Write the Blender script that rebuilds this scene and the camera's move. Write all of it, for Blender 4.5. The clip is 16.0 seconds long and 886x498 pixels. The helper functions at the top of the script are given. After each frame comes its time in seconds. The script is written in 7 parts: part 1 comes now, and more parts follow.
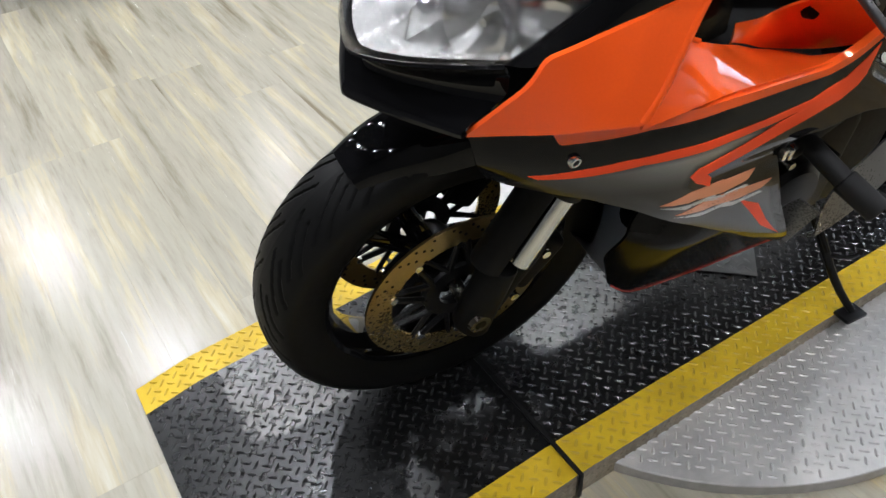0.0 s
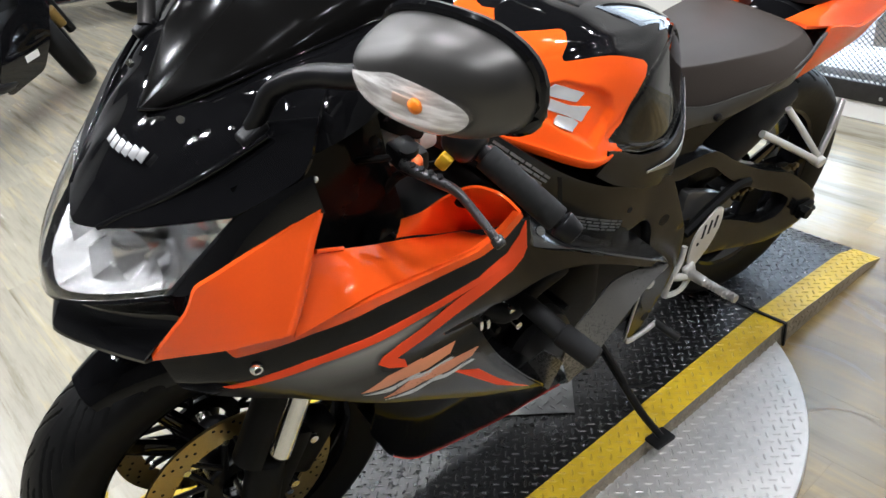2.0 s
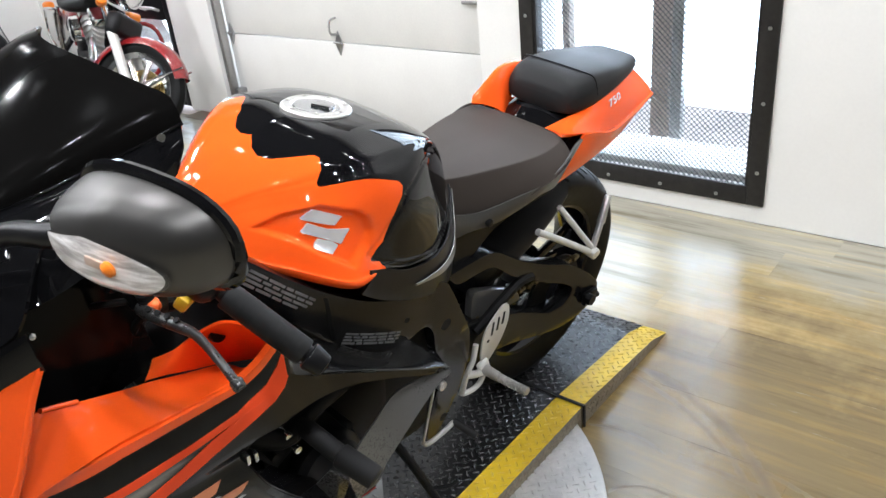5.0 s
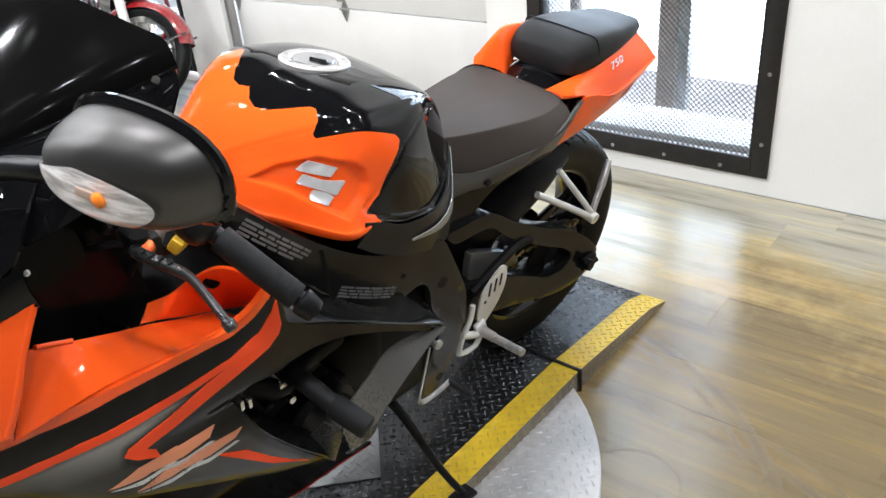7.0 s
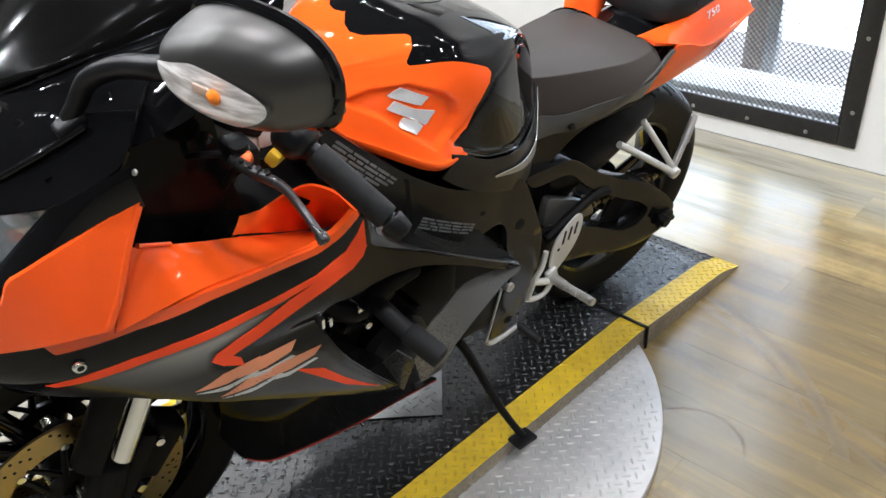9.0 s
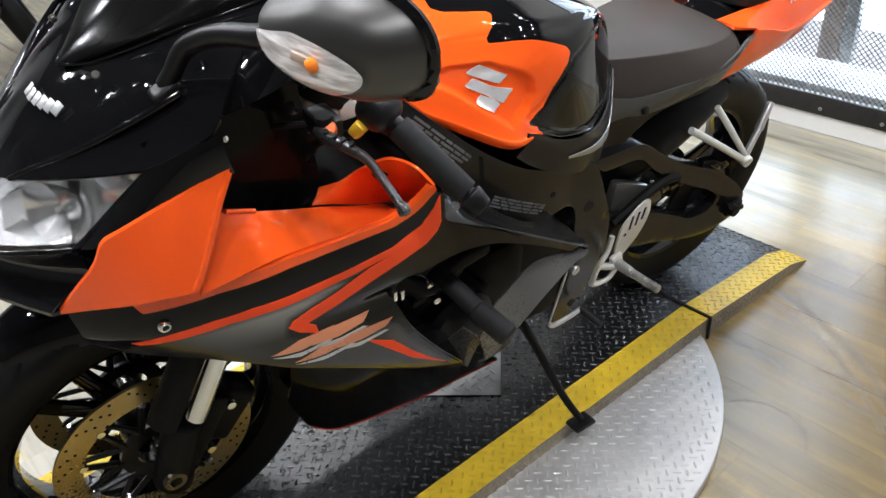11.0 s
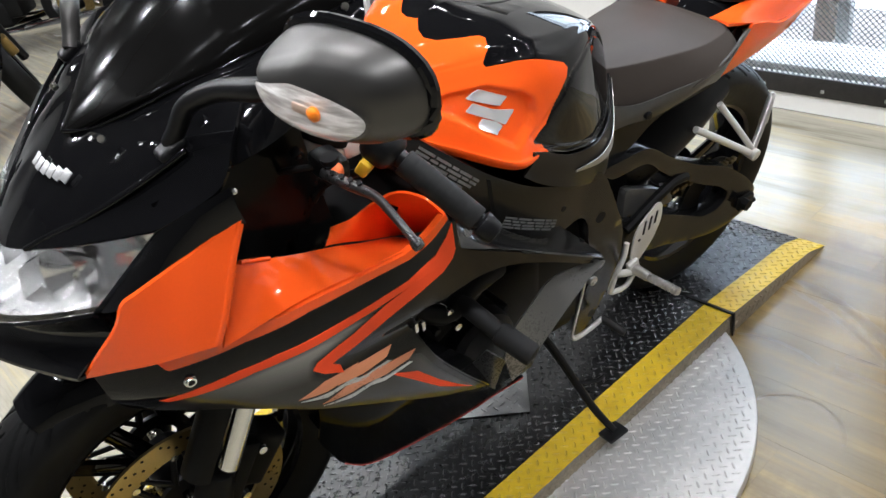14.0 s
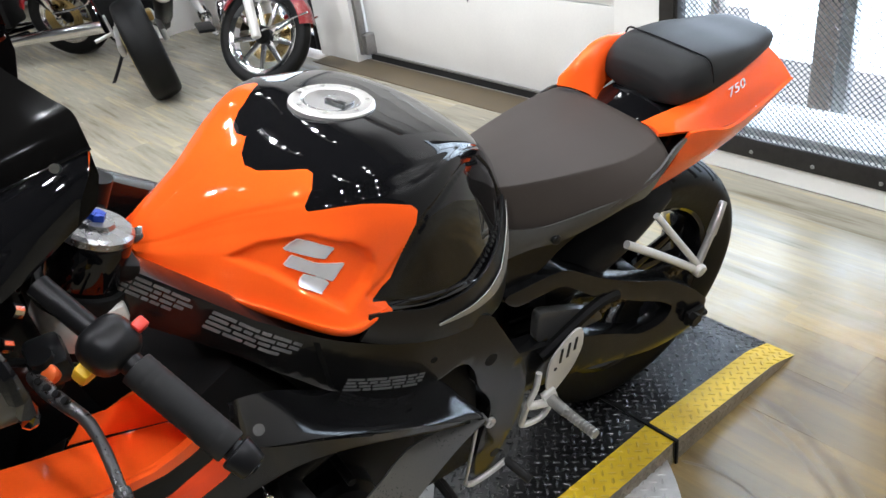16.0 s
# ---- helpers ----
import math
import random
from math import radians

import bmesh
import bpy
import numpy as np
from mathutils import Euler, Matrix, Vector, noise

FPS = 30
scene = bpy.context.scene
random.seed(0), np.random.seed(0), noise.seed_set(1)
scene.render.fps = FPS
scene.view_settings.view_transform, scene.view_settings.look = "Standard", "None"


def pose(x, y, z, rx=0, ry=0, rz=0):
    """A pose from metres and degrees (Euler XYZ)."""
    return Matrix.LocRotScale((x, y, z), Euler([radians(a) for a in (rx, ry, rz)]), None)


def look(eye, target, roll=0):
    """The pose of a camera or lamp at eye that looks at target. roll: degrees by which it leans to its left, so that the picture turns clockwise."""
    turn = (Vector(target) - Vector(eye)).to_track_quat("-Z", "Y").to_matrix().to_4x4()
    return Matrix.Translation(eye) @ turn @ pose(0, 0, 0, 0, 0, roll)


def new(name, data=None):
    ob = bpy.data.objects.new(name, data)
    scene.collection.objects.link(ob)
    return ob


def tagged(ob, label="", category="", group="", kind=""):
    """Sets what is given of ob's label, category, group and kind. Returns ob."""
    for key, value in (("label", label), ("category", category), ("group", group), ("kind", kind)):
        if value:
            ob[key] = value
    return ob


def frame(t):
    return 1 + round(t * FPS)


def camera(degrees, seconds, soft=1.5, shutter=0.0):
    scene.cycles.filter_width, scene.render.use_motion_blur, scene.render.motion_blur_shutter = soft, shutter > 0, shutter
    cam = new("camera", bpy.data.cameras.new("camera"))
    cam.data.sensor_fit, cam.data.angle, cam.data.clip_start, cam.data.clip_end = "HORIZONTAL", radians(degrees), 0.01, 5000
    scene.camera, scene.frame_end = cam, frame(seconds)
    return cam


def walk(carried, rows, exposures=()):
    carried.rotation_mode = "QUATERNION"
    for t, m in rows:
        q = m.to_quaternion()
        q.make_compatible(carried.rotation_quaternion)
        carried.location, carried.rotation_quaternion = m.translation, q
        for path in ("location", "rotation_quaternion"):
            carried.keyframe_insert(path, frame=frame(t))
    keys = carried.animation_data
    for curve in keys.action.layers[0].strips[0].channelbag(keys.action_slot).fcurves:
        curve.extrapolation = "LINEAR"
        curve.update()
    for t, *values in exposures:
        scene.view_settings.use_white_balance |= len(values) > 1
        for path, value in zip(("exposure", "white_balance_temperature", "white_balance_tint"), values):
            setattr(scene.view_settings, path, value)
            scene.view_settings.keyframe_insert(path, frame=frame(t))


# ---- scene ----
cam = camera(58.5, 16.0)
PATH = [
    (0, (-1.776, -0.53, 1.27), (-1.001, 0.766, -0.04), -3.8),
    (0.5, (-1.751, -0.572, 1.286), (-0.929, 0.762, 0.044), -3.6),
    (1, (-1.634, -0.658, 1.309), (-0.795, 0.735, 0.146), -5.3),
    (1.5, (-1.547, -0.715, 1.318), (-0.631, 0.67, 0.204), -7.1),
    (2, (-1.518, -0.73, 1.343), (-0.515, 0.646, 0.293), -8.8),
    (2.5, (-1.49, -0.742, 1.356), (-0.386, 0.582, 0.342), -8.8),
    (3, (-1.456, -0.755, 1.371), (-0.212, 0.479, 0.408), -5.9),
    (3.5, (-1.438, -0.769, 1.387), (-0.126, 0.427, 0.465), -6.0),
    (4, (-1.423, -0.781, 1.398), (-0.063, 0.39, 0.515), -5.9),
    (6.5, (-1.414, -0.824, 1.354), (-0.095, 0.32, 0.379), -6.2),
    (7, (-1.423, -0.826, 1.356), (-0.109, 0.328, 0.387), -5.6),
    (7.5, (-1.424, -0.827, 1.346), (-0.119, 0.326, 0.362), -4.9),
    (8, (-1.437, -0.826, 1.341), (-0.173, 0.367, 0.351), -4.6),
    (8.5, (-1.447, -0.823, 1.331), (-0.22, 0.384, 0.312), -4.4),
    (9, (-1.464, -0.811, 1.327), (-0.289, 0.424, 0.281), -4.4),
    (9.5, (-1.475, -0.803, 1.324), (-0.347, 0.469, 0.27), -4.9),
    (10, (-1.495, -0.801, 1.323), (-0.419, 0.501, 0.252), -5.1),
    (12.5, (-1.497, -0.787, 1.325), (-0.433, 0.538, 0.271), -4.2),
    (13, (-1.514, -0.782, 1.33), (-0.467, 0.58, 0.306), -4.2),
    (13.5, (-1.513, -0.786, 1.326), (-0.433, 0.547, 0.297), -5.3),
    (14, (-1.489, -0.79, 1.338), (-0.43, 0.555, 0.304), -10.5),
    (14.5, (-1.403, -0.815, 1.342), (-0.36, 0.528, 0.289), -11.7),
    (15, (-1.291, -0.889, 1.353), (-0.356, 0.573, 0.36), -9.1),
    (15.5, (-1.21, -0.858, 1.363), (-0.253, 0.596, 0.38), -8.5),
    (16, (-1.1, -0.74, 1.363), (-0.069, 0.646, 0.356), -8.5),
]
walk(cam, [(t, look(eye, target, roll)) for t, eye, target, roll in PATH], [(0.0, 0.03, 6050, 10), (1.0, 0.20, 6050, 10), (2.0, 0.23, 6050, 10), (3.0, 0.21, 6050, 10), (4.0, 0.23, 6050, 10), (7.0, 0.28, 6050, 10), (8.5, 0.28, 6050, 10), (10.0, 0.22, 6050, 10), (12.5, 0.22, 6100, 10), (13.5, 0.24, 6100, 10), (16.0, 0.15, 6050, 10)])

# ---------------------------------------------------------------- light
world = bpy.data.worlds.new("sky")
scene.world = world
world.use_nodes = True
_n = world.node_tree.nodes
_sky = _n.new("ShaderNodeTexSky")
_sky.sky_type = "NISHITA"
_sky.sun_disc = False
_sky.sun_elevation, _sky.sun_rotation = radians(38), radians(120)
world.node_tree.links.new(_sky.outputs[0], _n["Background"].inputs[0])
_n["Background"].inputs[1].default_value = 0.12
sun_data = bpy.data.lights.new("sun", "SUN")
sun_data.energy, sun_data.angle, sun_data.color = 1.2, radians(12), (1, 0.96, 0.9)
sun = new("sun", sun_data)
sun.matrix_world = look((6, -4, 8), (1.4, 0.5, 0))


def area(name, eye, target, sx, sy, watts, color=(1, 1, 1), disk=False):
    d = bpy.data.lights.new(name, "AREA")
    d.shape, d.size, d.size_y, d.energy, d.color = ("DISK" if disk else "RECTANGLE"), sx, sy, watts, color
    o = new(name, d)
    o.matrix_world = look(eye, target)
    return o


scene.view_settings.exposure = 0.0

# ---------------------------------------------------------------- materials
def nodes_of(name):
    m = bpy.data.materials.new(name)
    m.use_nodes = True
    t = m.node_tree
    return m, t, t.nodes, t.links, t.nodes["Principled BSDF"]


def coords(t, scale=(1, 1, 1), kind="Object", rot=(0, 0, 0)):
    tc, mp = t.nodes.new("ShaderNodeTexCoord"), t.nodes.new("ShaderNodeMapping")
    mp.inputs["Scale"].default_value = scale
    mp.inputs["Rotation"].default_value = rot
    t.links.new(tc.outputs[kind], mp.inputs[0])
    return mp.outputs[0]


def noise_tex(t, vec, scale, detail=4, rough=0.55):
    n = t.nodes.new("ShaderNodeTexNoise")
    n.inputs["Scale"].default_value, n.inputs["Detail"].default_value, n.inputs["Roughness"].default_value = scale, detail, rough
    t.links.new(vec, n.inputs["Vector"])
    return n.outputs["Fac"]


def ramp(t, fac, stops):
    r = t.nodes.new("ShaderNodeValToRGB")
    e = r.color_ramp.elements
    while len(e) < len(stops):
        e.new(0.5)
    for el, (pos, col) in zip(e, stops):
        el.position, el.color = pos, (*col, 1) if len(col) == 3 else col
    t.links.new(fac, r.inputs[0])
    return r.outputs[0]


def mix(t, fac, a, b):
    m = t.nodes.new("ShaderNodeMix")
    m.data_type = "RGBA"
    for src, k in ((fac, 0), (a, 6), (b, 7)):
        if isinstance(src, (int, float)):
            m.inputs[k].default_value = src
        elif isinstance(src, tuple):
            m.inputs[k].default_value = (*src, 1)
        else:
            t.links.new(src, m.inputs[k])
    return m.outputs[2]


def math_node(t, op, a, b=0.0):
    m = t.nodes.new("ShaderNodeMath")
    m.operation = op
    for k, src in ((0, a), (1, b)):
        if isinstance(src, (int, float)):
            m.inputs[k].default_value = src
        else:
            t.links.new(src, m.inputs[k])
    return m.outputs[0]


def bump(t, height, strength, dist, b):
    n = t.nodes.new("ShaderNodeBump")
    n.inputs["Strength"].default_value, n.inputs["Distance"].default_value = strength, dist
    t.links.new(height, n.inputs["Height"])
    t.links.new(n.outputs[0], b.inputs["Normal"])


def surface(name, col, rough=0.5, metal=0.0, coat=0.0, vary=0.12, grain=60.0, bump_mm=0.0, rough_vary=0.1, spec=0.5):
    """A surface with stains at two scales."""
    m, t, n, l, b = nodes_of(name)
    vec = coords(t)
    big, fine = noise_tex(t, vec, 4.0, 3), noise_tex(t, vec, grain, 5)
    both = math_node(t, "ADD", math_node(t, "MULTIPLY", big, 0.6), math_node(t, "MULTIPLY", fine, 0.4))
    lo, hi = tuple(c * (1 - vary) for c in col), tuple(min(1, c * (1 + vary)) for c in col)
    l.new(ramp(t, both, [(0.3, lo), (0.7, hi)]), b.inputs["Base Color"])
    r = n.new("ShaderNodeMapRange")
    r.inputs["From Min"].default_value, r.inputs["From Max"].default_value = 0.3, 0.7
    r.inputs["To Min"].default_value, r.inputs["To Max"].default_value = max(0.02, rough - rough_vary), min(1, rough + rough_vary)
    l.new(both, r.inputs["Value"])
    l.new(r.outputs[0], b.inputs["Roughness"])
    b.inputs["Metallic"].default_value = metal
    b.inputs["Specular IOR Level"].default_value = spec
    b.inputs["Coat Weight"].default_value = coat
    b.inputs["Coat Roughness"].default_value = 0.03
    if bump_mm:
        bump(t, fine, 0.6, bump_mm / 1000, b)
    return m


def glass(name, col=(1, 1, 1), rough=0.0, ior=1.45):
    m, t, n, l, b = nodes_of(name)
    b.inputs["Base Color"].default_value = (*col, 1)
    b.inputs["Transmission Weight"].default_value = 1.0
    b.inputs["Roughness"].default_value, b.inputs["IOR"].default_value = rough, ior
    return m


def glow(name, col, power):
    m, t, n, l, b = nodes_of(name)
    b.inputs["Base Color"].default_value = (0.8, 0.8, 0.8, 1)
    b.inputs["Emission Color"].default_value = (*col, 1)
    b.inputs["Emission Strength"].default_value = power
    return m


ORANGE = (0.94, 0.105, 0.012)
M = {}
M["black_gloss"] = surface("black_gloss_paint", (0.004, 0.004, 0.0045), 0.3, 0, 1.0, 0.2, 200, 0, 0.05, 0.0)
M["black_gloss"].node_tree.nodes["Principled BSDF"].inputs["Coat IOR"].default_value = 1.35
M["black_satin"] = surface("black_satin_plastic", (0.007, 0.007, 0.0075), 0.32, 0, 0, 0.25, 300, 0.02, 0.08, 0.16)
M["black_frame"] = surface("black_anodised_frame", (0.006, 0.006, 0.0062), 0.20, 0.0, 0, 0.25, 120, 0.01, 0.05, 0.15)
M["black_rough"] = surface("black_cast_metal", (0.006, 0.006, 0.006), 0.5, 0.0, 0, 0.3, 150, 0.08, 0.1, 0.12)
for k, ior in (("black_satin", 1.27), ("black_frame", 1.36), ("black_rough", 1.2)):
    M[k].node_tree.nodes["Principled BSDF"].inputs["IOR"].default_value = ior
    M[k].node_tree.nodes["Principled BSDF"].inputs["Specular IOR Level"].default_value = 0.5
M["orange"] = surface("orange_paint", ORANGE, 0.3, 0, 1.0, 0.05, 400, 0, 0.05, 0.0)
M["stripe"] = surface("stripe_decal", (0.93, 0.085, 0.022), 0.40, 0, 0.1, 0.05, 400, 0, 0.05, 0.08)
M["rubber"] = surface("tyre_rubber", (0.006, 0.006, 0.006), 0.5, 0, 0, 0.3, 90, 0.05, 0.1, 0.14)
M["grip"] = surface("grip_rubber", (0.009, 0.009, 0.009), 0.7, 0, 0, 0.3, 200, 0.1, 0.1, 0.3)
M["vinyl"] = surface("seat_vinyl", (0.046, 0.038, 0.033), 0.55, 0, 0, 0.15, 900, 0.06, 0.1, 0.14)
M["vinyl_black"] = surface("pillion_vinyl", (0.018, 0.018, 0.018), 0.48, 0, 0, 0.15, 900, 0.06, 0.08, 0.13)
M["steel"] = surface("polished_steel", (0.72, 0.72, 0.70), 0.2, 1.0, 0, 0.08, 120)
M["alloy"] = surface("cast_alloy", (0.50, 0.49, 0.47), 0.38, 0.8, 0, 0.12, 160, 0.03)
M["disc"] = surface("brake_disc_steel", (0.40, 0.30, 0.13), 0.3, 1.0, 0, 0.15, 220, 0.01)
M["chrome"] = surface("chrome", (0.8, 0.8, 0.8), 0.08, 1.0, 0, 0.05, 60)
M["reflector"] = surface("lamp_reflector", (0.90, 0.90, 0.90), 0.20, 1.0, 0, 0.05, 60)
M["mirror_grey"] = surface("satin_grey_housing", (0.085, 0.082, 0.078), 0.38, 0.85, 0.0, 0.04, 30, 0, 0.02)
M["pale_alloy"] = surface("blasted_alloy", (0.62, 0.61, 0.58), 0.5, 0.35, 0, 0.1, 200, 0.03)
M["silver_decal"] = surface("silver_decal", (0.55, 0.55, 0.55), 0.35, 0.6, 0, 0.1, 300)
M["grey_text"] = surface("grey_label_print", (0.10, 0.10, 0.10), 0.5, 0, 0, 0.6, 260)
M["yellow_plastic"] = surface("yellow_plastic", (0.75, 0.45, 0.02), 0.4)
M["orange_plastic"] = surface("orange_anodised", (0.75, 0.13, 0.02), 0.35, 0.4)
M["red_paint"] = surface("dark_red_paint", (0.22, 0.012, 0.012), 0.2, 0, 1.0)
M["red_line"] = surface("red_pinstripe", (0.55, 0.03, 0.015), 0.35)
M["lens"] = glass("clear_lens", (1, 1, 1), 0.0)
M["amber"] = surface("amber_bulb", (0.85, 0.22, 0.01), 0.3)
M["blue"] = surface("blue_anodised", (0.03, 0.08, 0.5), 0.3, 0.7)
M["gold"] = surface("gold_chain", (0.12, 0.09, 0.045), 0.4, 1.0)

# ---------------------------------------------------------------- mesh helpers
def part(name, bm, material, parent=None, label="", smooth=35):
    me = bpy.data.meshes.new(name)
    if smooth:
        for fc in bm.faces:
            fc.smooth = True
        lim = radians(smooth)
        for e in bm.edges:
            e.smooth = len(e.link_faces) == 2 and e.calc_face_angle(0) < lim
    bm.to_mesh(me)
    bm.free()
    for mt in material if isinstance(material, (list, tuple)) else [material]:
        me.materials.append(mt)
    ob = new(name, me)
    if parent is not None:
        ob.parent = parent
    if label:
        tagged(ob, label)
    return ob


def thing(name, label, category, m=None, group="", kind=""):
    e = new(name)
    e.empty_display_size = 0.1
    if m is not None:
        e.matrix_world = m
    return tagged(e, label, category, group, kind)


def box(cx, cy, cz, sx, sy, sz, bevel=0.0, segs=2):
    bm = bmesh.new()
    bmesh.ops.create_cube(bm, size=1)
    bmesh.ops.transform(bm, matrix=Matrix.Translation((cx, cy, cz)) @ Matrix.Diagonal((sx, sy, sz, 1)), verts=bm.verts)
    if bevel:
        bmesh.ops.bevel(bm, geom=bm.edges[:], offset=bevel, segments=segs, affect="EDGES", profile=0.5)
    return bm


def join(*bms):
    out = bms[0]
    for b in bms[1:]:
        me = bpy.data.meshes.new("tmp")
        b.to_mesh(me)
        b.free()
        out.from_mesh(me)
        bpy.data.meshes.remove(me)
    return out


def moved(bm, m):
    bmesh.ops.transform(bm, matrix=m, verts=bm.verts)
    return bm


def spline(pts, n=8, closed=False):
    """Catmull-Rom through the points, n steps a span."""
    p = [Vector(q) for q in pts]
    out, k = [], len(p)
    for i in range(k if closed else k - 1):
        if closed:
            a, b, c, d = p[(i - 1) % k], p[i], p[(i + 1) % k], p[(i + 2) % k]
        else:
            a, b, c, d = p[max(i - 1, 0)], p[i], p[i + 1], p[min(i + 2, k - 1)]
        for j in range(n):
            s = j / n
            out.append(0.5 * ((2 * b) + (c - a) * s + (2 * a - 5 * b + 4 * c - d) * s**2 + (3 * b - a - 3 * c + d) * s**3))
    if not closed:
        out.append(p[-1])
    return out


def grid(rows, close_rows=False, close_cols=False, caps=False):
    """A quad sheet through rows of points."""
    bm = bmesh.new()
    vs = [[bm.verts.new(p) for p in r] for r in rows]
    nr, nc = len(vs), len(vs[0])
    for i in range(nr if close_rows else nr - 1):
        for j in range(nc if close_cols else nc - 1):
            q = [vs[i][j], vs[i][(j + 1) % nc], vs[(i + 1) % nr][(j + 1) % nc], vs[(i + 1) % nr][j]]
            if len(set(q)) == 4:
                bm.faces.new(q)
    if caps:
        bm.faces.new(vs[0][::-1])
        bm.faces.new(vs[-1])
    bmesh.ops.remove_doubles(bm, verts=bm.verts, dist=1e-5)
    bmesh.ops.recalc_face_normals(bm, faces=bm.faces)
    return bm


def tube(pts, radius, segs=12, n=4, closed=False):
    path = spline(pts, n, closed) if n > 1 else [Vector(p) for p in pts]
    k = len(path)
    rows, ref = [], Vector((0.13, 0.21, 0.97))
    for i, p in enumerate(path):
        a, b = path[i - 1] if (i or closed) else p, path[(i + 1) % k] if (i < k - 1 or closed) else p
        d = (b - a).normalized()
        x = d.cross(ref).normalized() if abs(d.dot(ref)) < 0.99 else d.cross(Vector((1, 0, 0))).normalized()
        y = d.cross(x)
        if callable(radius):
            r = radius(i / max(k - 1, 1))
        else:
            r = radius
        rows.append([p + r * (math.cos(t) * x + math.sin(t) * y) for t in (2 * math.pi * j / segs for j in range(segs))])
    return grid(rows, close_rows=closed, close_cols=True, caps=not closed)


def lathe(profile, centre=(0, 0, 0), axis="y", segs=48, closed=False):
    """Turns (along, radius) pairs round an axis."""
    rows = []
    for i in range(segs):
        t = 2 * math.pi * i / segs
        c, s = math.cos(t), math.sin(t)
        r = []
        for a, rad in profile:
            q = {"y": (rad * c, a, rad * s), "x": (a, rad * c, rad * s), "z": (rad * c, rad * s, a)}[axis]
            r.append(Vector(q) + Vector(centre))
        rows.append(r)
    return grid(rows, close_rows=True, close_cols=closed)


def rod(a, b, r, segs=14, r2=None, bevel=0.0):
    a, b = Vector(a), Vector(b)
    h = (b - a).length
    bm = bmesh.new()
    bmesh.ops.create_cone(bm, cap_ends=True, segments=segs, radius1=r, radius2=r if r2 is None else r2, depth=h)
    if bevel:
        bmesh.ops.bevel(bm, geom=[e for e in bm.edges if abs(e.verts[0].co.z - e.verts[1].co.z) < 1e-6], offset=bevel, segments=2, affect="EDGES", profile=0.5)
    m = (b - a).to_track_quat("Z", "Y").to_matrix().to_4x4()
    return moved(bm, Matrix.Translation((a + b) / 2) @ m)


def plate(outline, y0, y1, bevel=0.0, plane="xz"):
    """A flat piece: an outline in the plane, thick from y0 to y1."""
    bm = bmesh.new()
    put = (lambda a, b, y: (a, y, b)) if plane == "xz" else (lambda a, b, y: (a, b, y))
    vs = [bm.verts.new(put(p[0], p[1], y0)) for p in outline]
    f = bm.faces.new(vs)
    ex = bmesh.ops.extrude_face_region(bm, geom=[f])
    d = Vector((0, y1 - y0, 0)) if plane == "xz" else Vector((0, 0, y1 - y0))
    bmesh.ops.translate(bm, vec=d, verts=[v for v in ex["geom"] if isinstance(v, bmesh.types.BMVert)])
    if bevel:
        bmesh.ops.bevel(bm, geom=bm.edges[:], offset=bevel, segments=2, affect="EDGES", profile=0.5)
    bmesh.ops.recalc_face_normals(bm, faces=bm.faces)
    return bm


def inside(p, poly):
    x, y = p
    hit = False
    for (x0, y0), (x1, y1) in zip(poly, poly[1:] + poly[:1]):
        if (y0 > y) != (y1 > y) and x < (x1 - x0) * (y - y0) / (y1 - y0) + x0:
            hit = not hit
    return hit


def signed(p, poly):
    """Distance to an outline, positive inside."""
    x, y = p
    best = 9.0
    for (x0, y0), (x1, y1) in zip(poly, poly[1:] + poly[:1]):
        dx, dy = x1 - x0, y1 - y0
        s = max(0, min(1, ((x - x0) * dx + (y - y0) * dy) / (dx * dx + dy * dy + 1e-12)))
        best = min(best, math.hypot(x - x0 - s * dx, y - y0 - s * dy))
    return best if inside(p, poly) else -best


def round_outline(pts, r, n=4):
    """Rounds the corners of an outline; a third number in a point is its own radius."""
    out, k = [], len(pts)
    for i in range(k):
        p, a, b = Vector(pts[i][:2]), Vector(pts[i - 1][:2]), Vector(pts[(i + 1) % k][:2])
        rr = pts[i][2] if len(pts[i]) > 2 else r
        da, db = (a - p), (b - p)
        ra, rb = min(rr, da.length * 0.45), min(rr, db.length * 0.45)
        q0, q1 = p + da.normalized() * ra, p + db.normalized() * rb
        for j in range(n + 1):
            s = j / n
            out.append(tuple((1 - s) ** 2 * q0 + 2 * s * (1 - s) * p + s * s * q1))
    return out


def panel(outline, depth, thick=0.004, step=0.02, side=1, paint=()):
    """A curved sheet: an outline in x and z, bent to y = depth(x, z), with thickness. paint: outlines kept as point values."""
    bm = bmesh.new()
    f = bm.faces.new([bm.verts.new((p[0], 0, p[1])) for p in outline])
    for ax, nrm in ((0, (1, 0, 0)), (2, (0, 0, 1))):
        lo, hi = min(p[ax // 2] for p in outline), max(p[ax // 2] for p in outline)
        k = int((hi - lo) / step)
        for i in range(1, k + 1):
            c = lo + (hi - lo) * i / (k + 1)
            co = (c, 0, 0) if ax == 0 else (0, 0, c)
            bmesh.ops.bisect_plane(bm, geom=bm.verts[:] + bm.edges[:] + bm.faces[:], plane_co=co, plane_no=nrm)
    front = bm.faces[:]
    ex = bmesh.ops.extrude_face_region(bm, geom=front)
    back = {v for v in ex["geom"] if isinstance(v, bmesh.types.BMVert)}
    for v in bm.verts:
        d = depth(v.co.x, v.co.z)
        v.co.y = side * (d - (0 if v in back else thick))
    bmesh.ops.triangulate(bm, faces=[fc for fc in bm.faces if len(fc.verts) > 4])
    bmesh.ops.recalc_face_normals(bm, faces=bm.faces)
    return bm


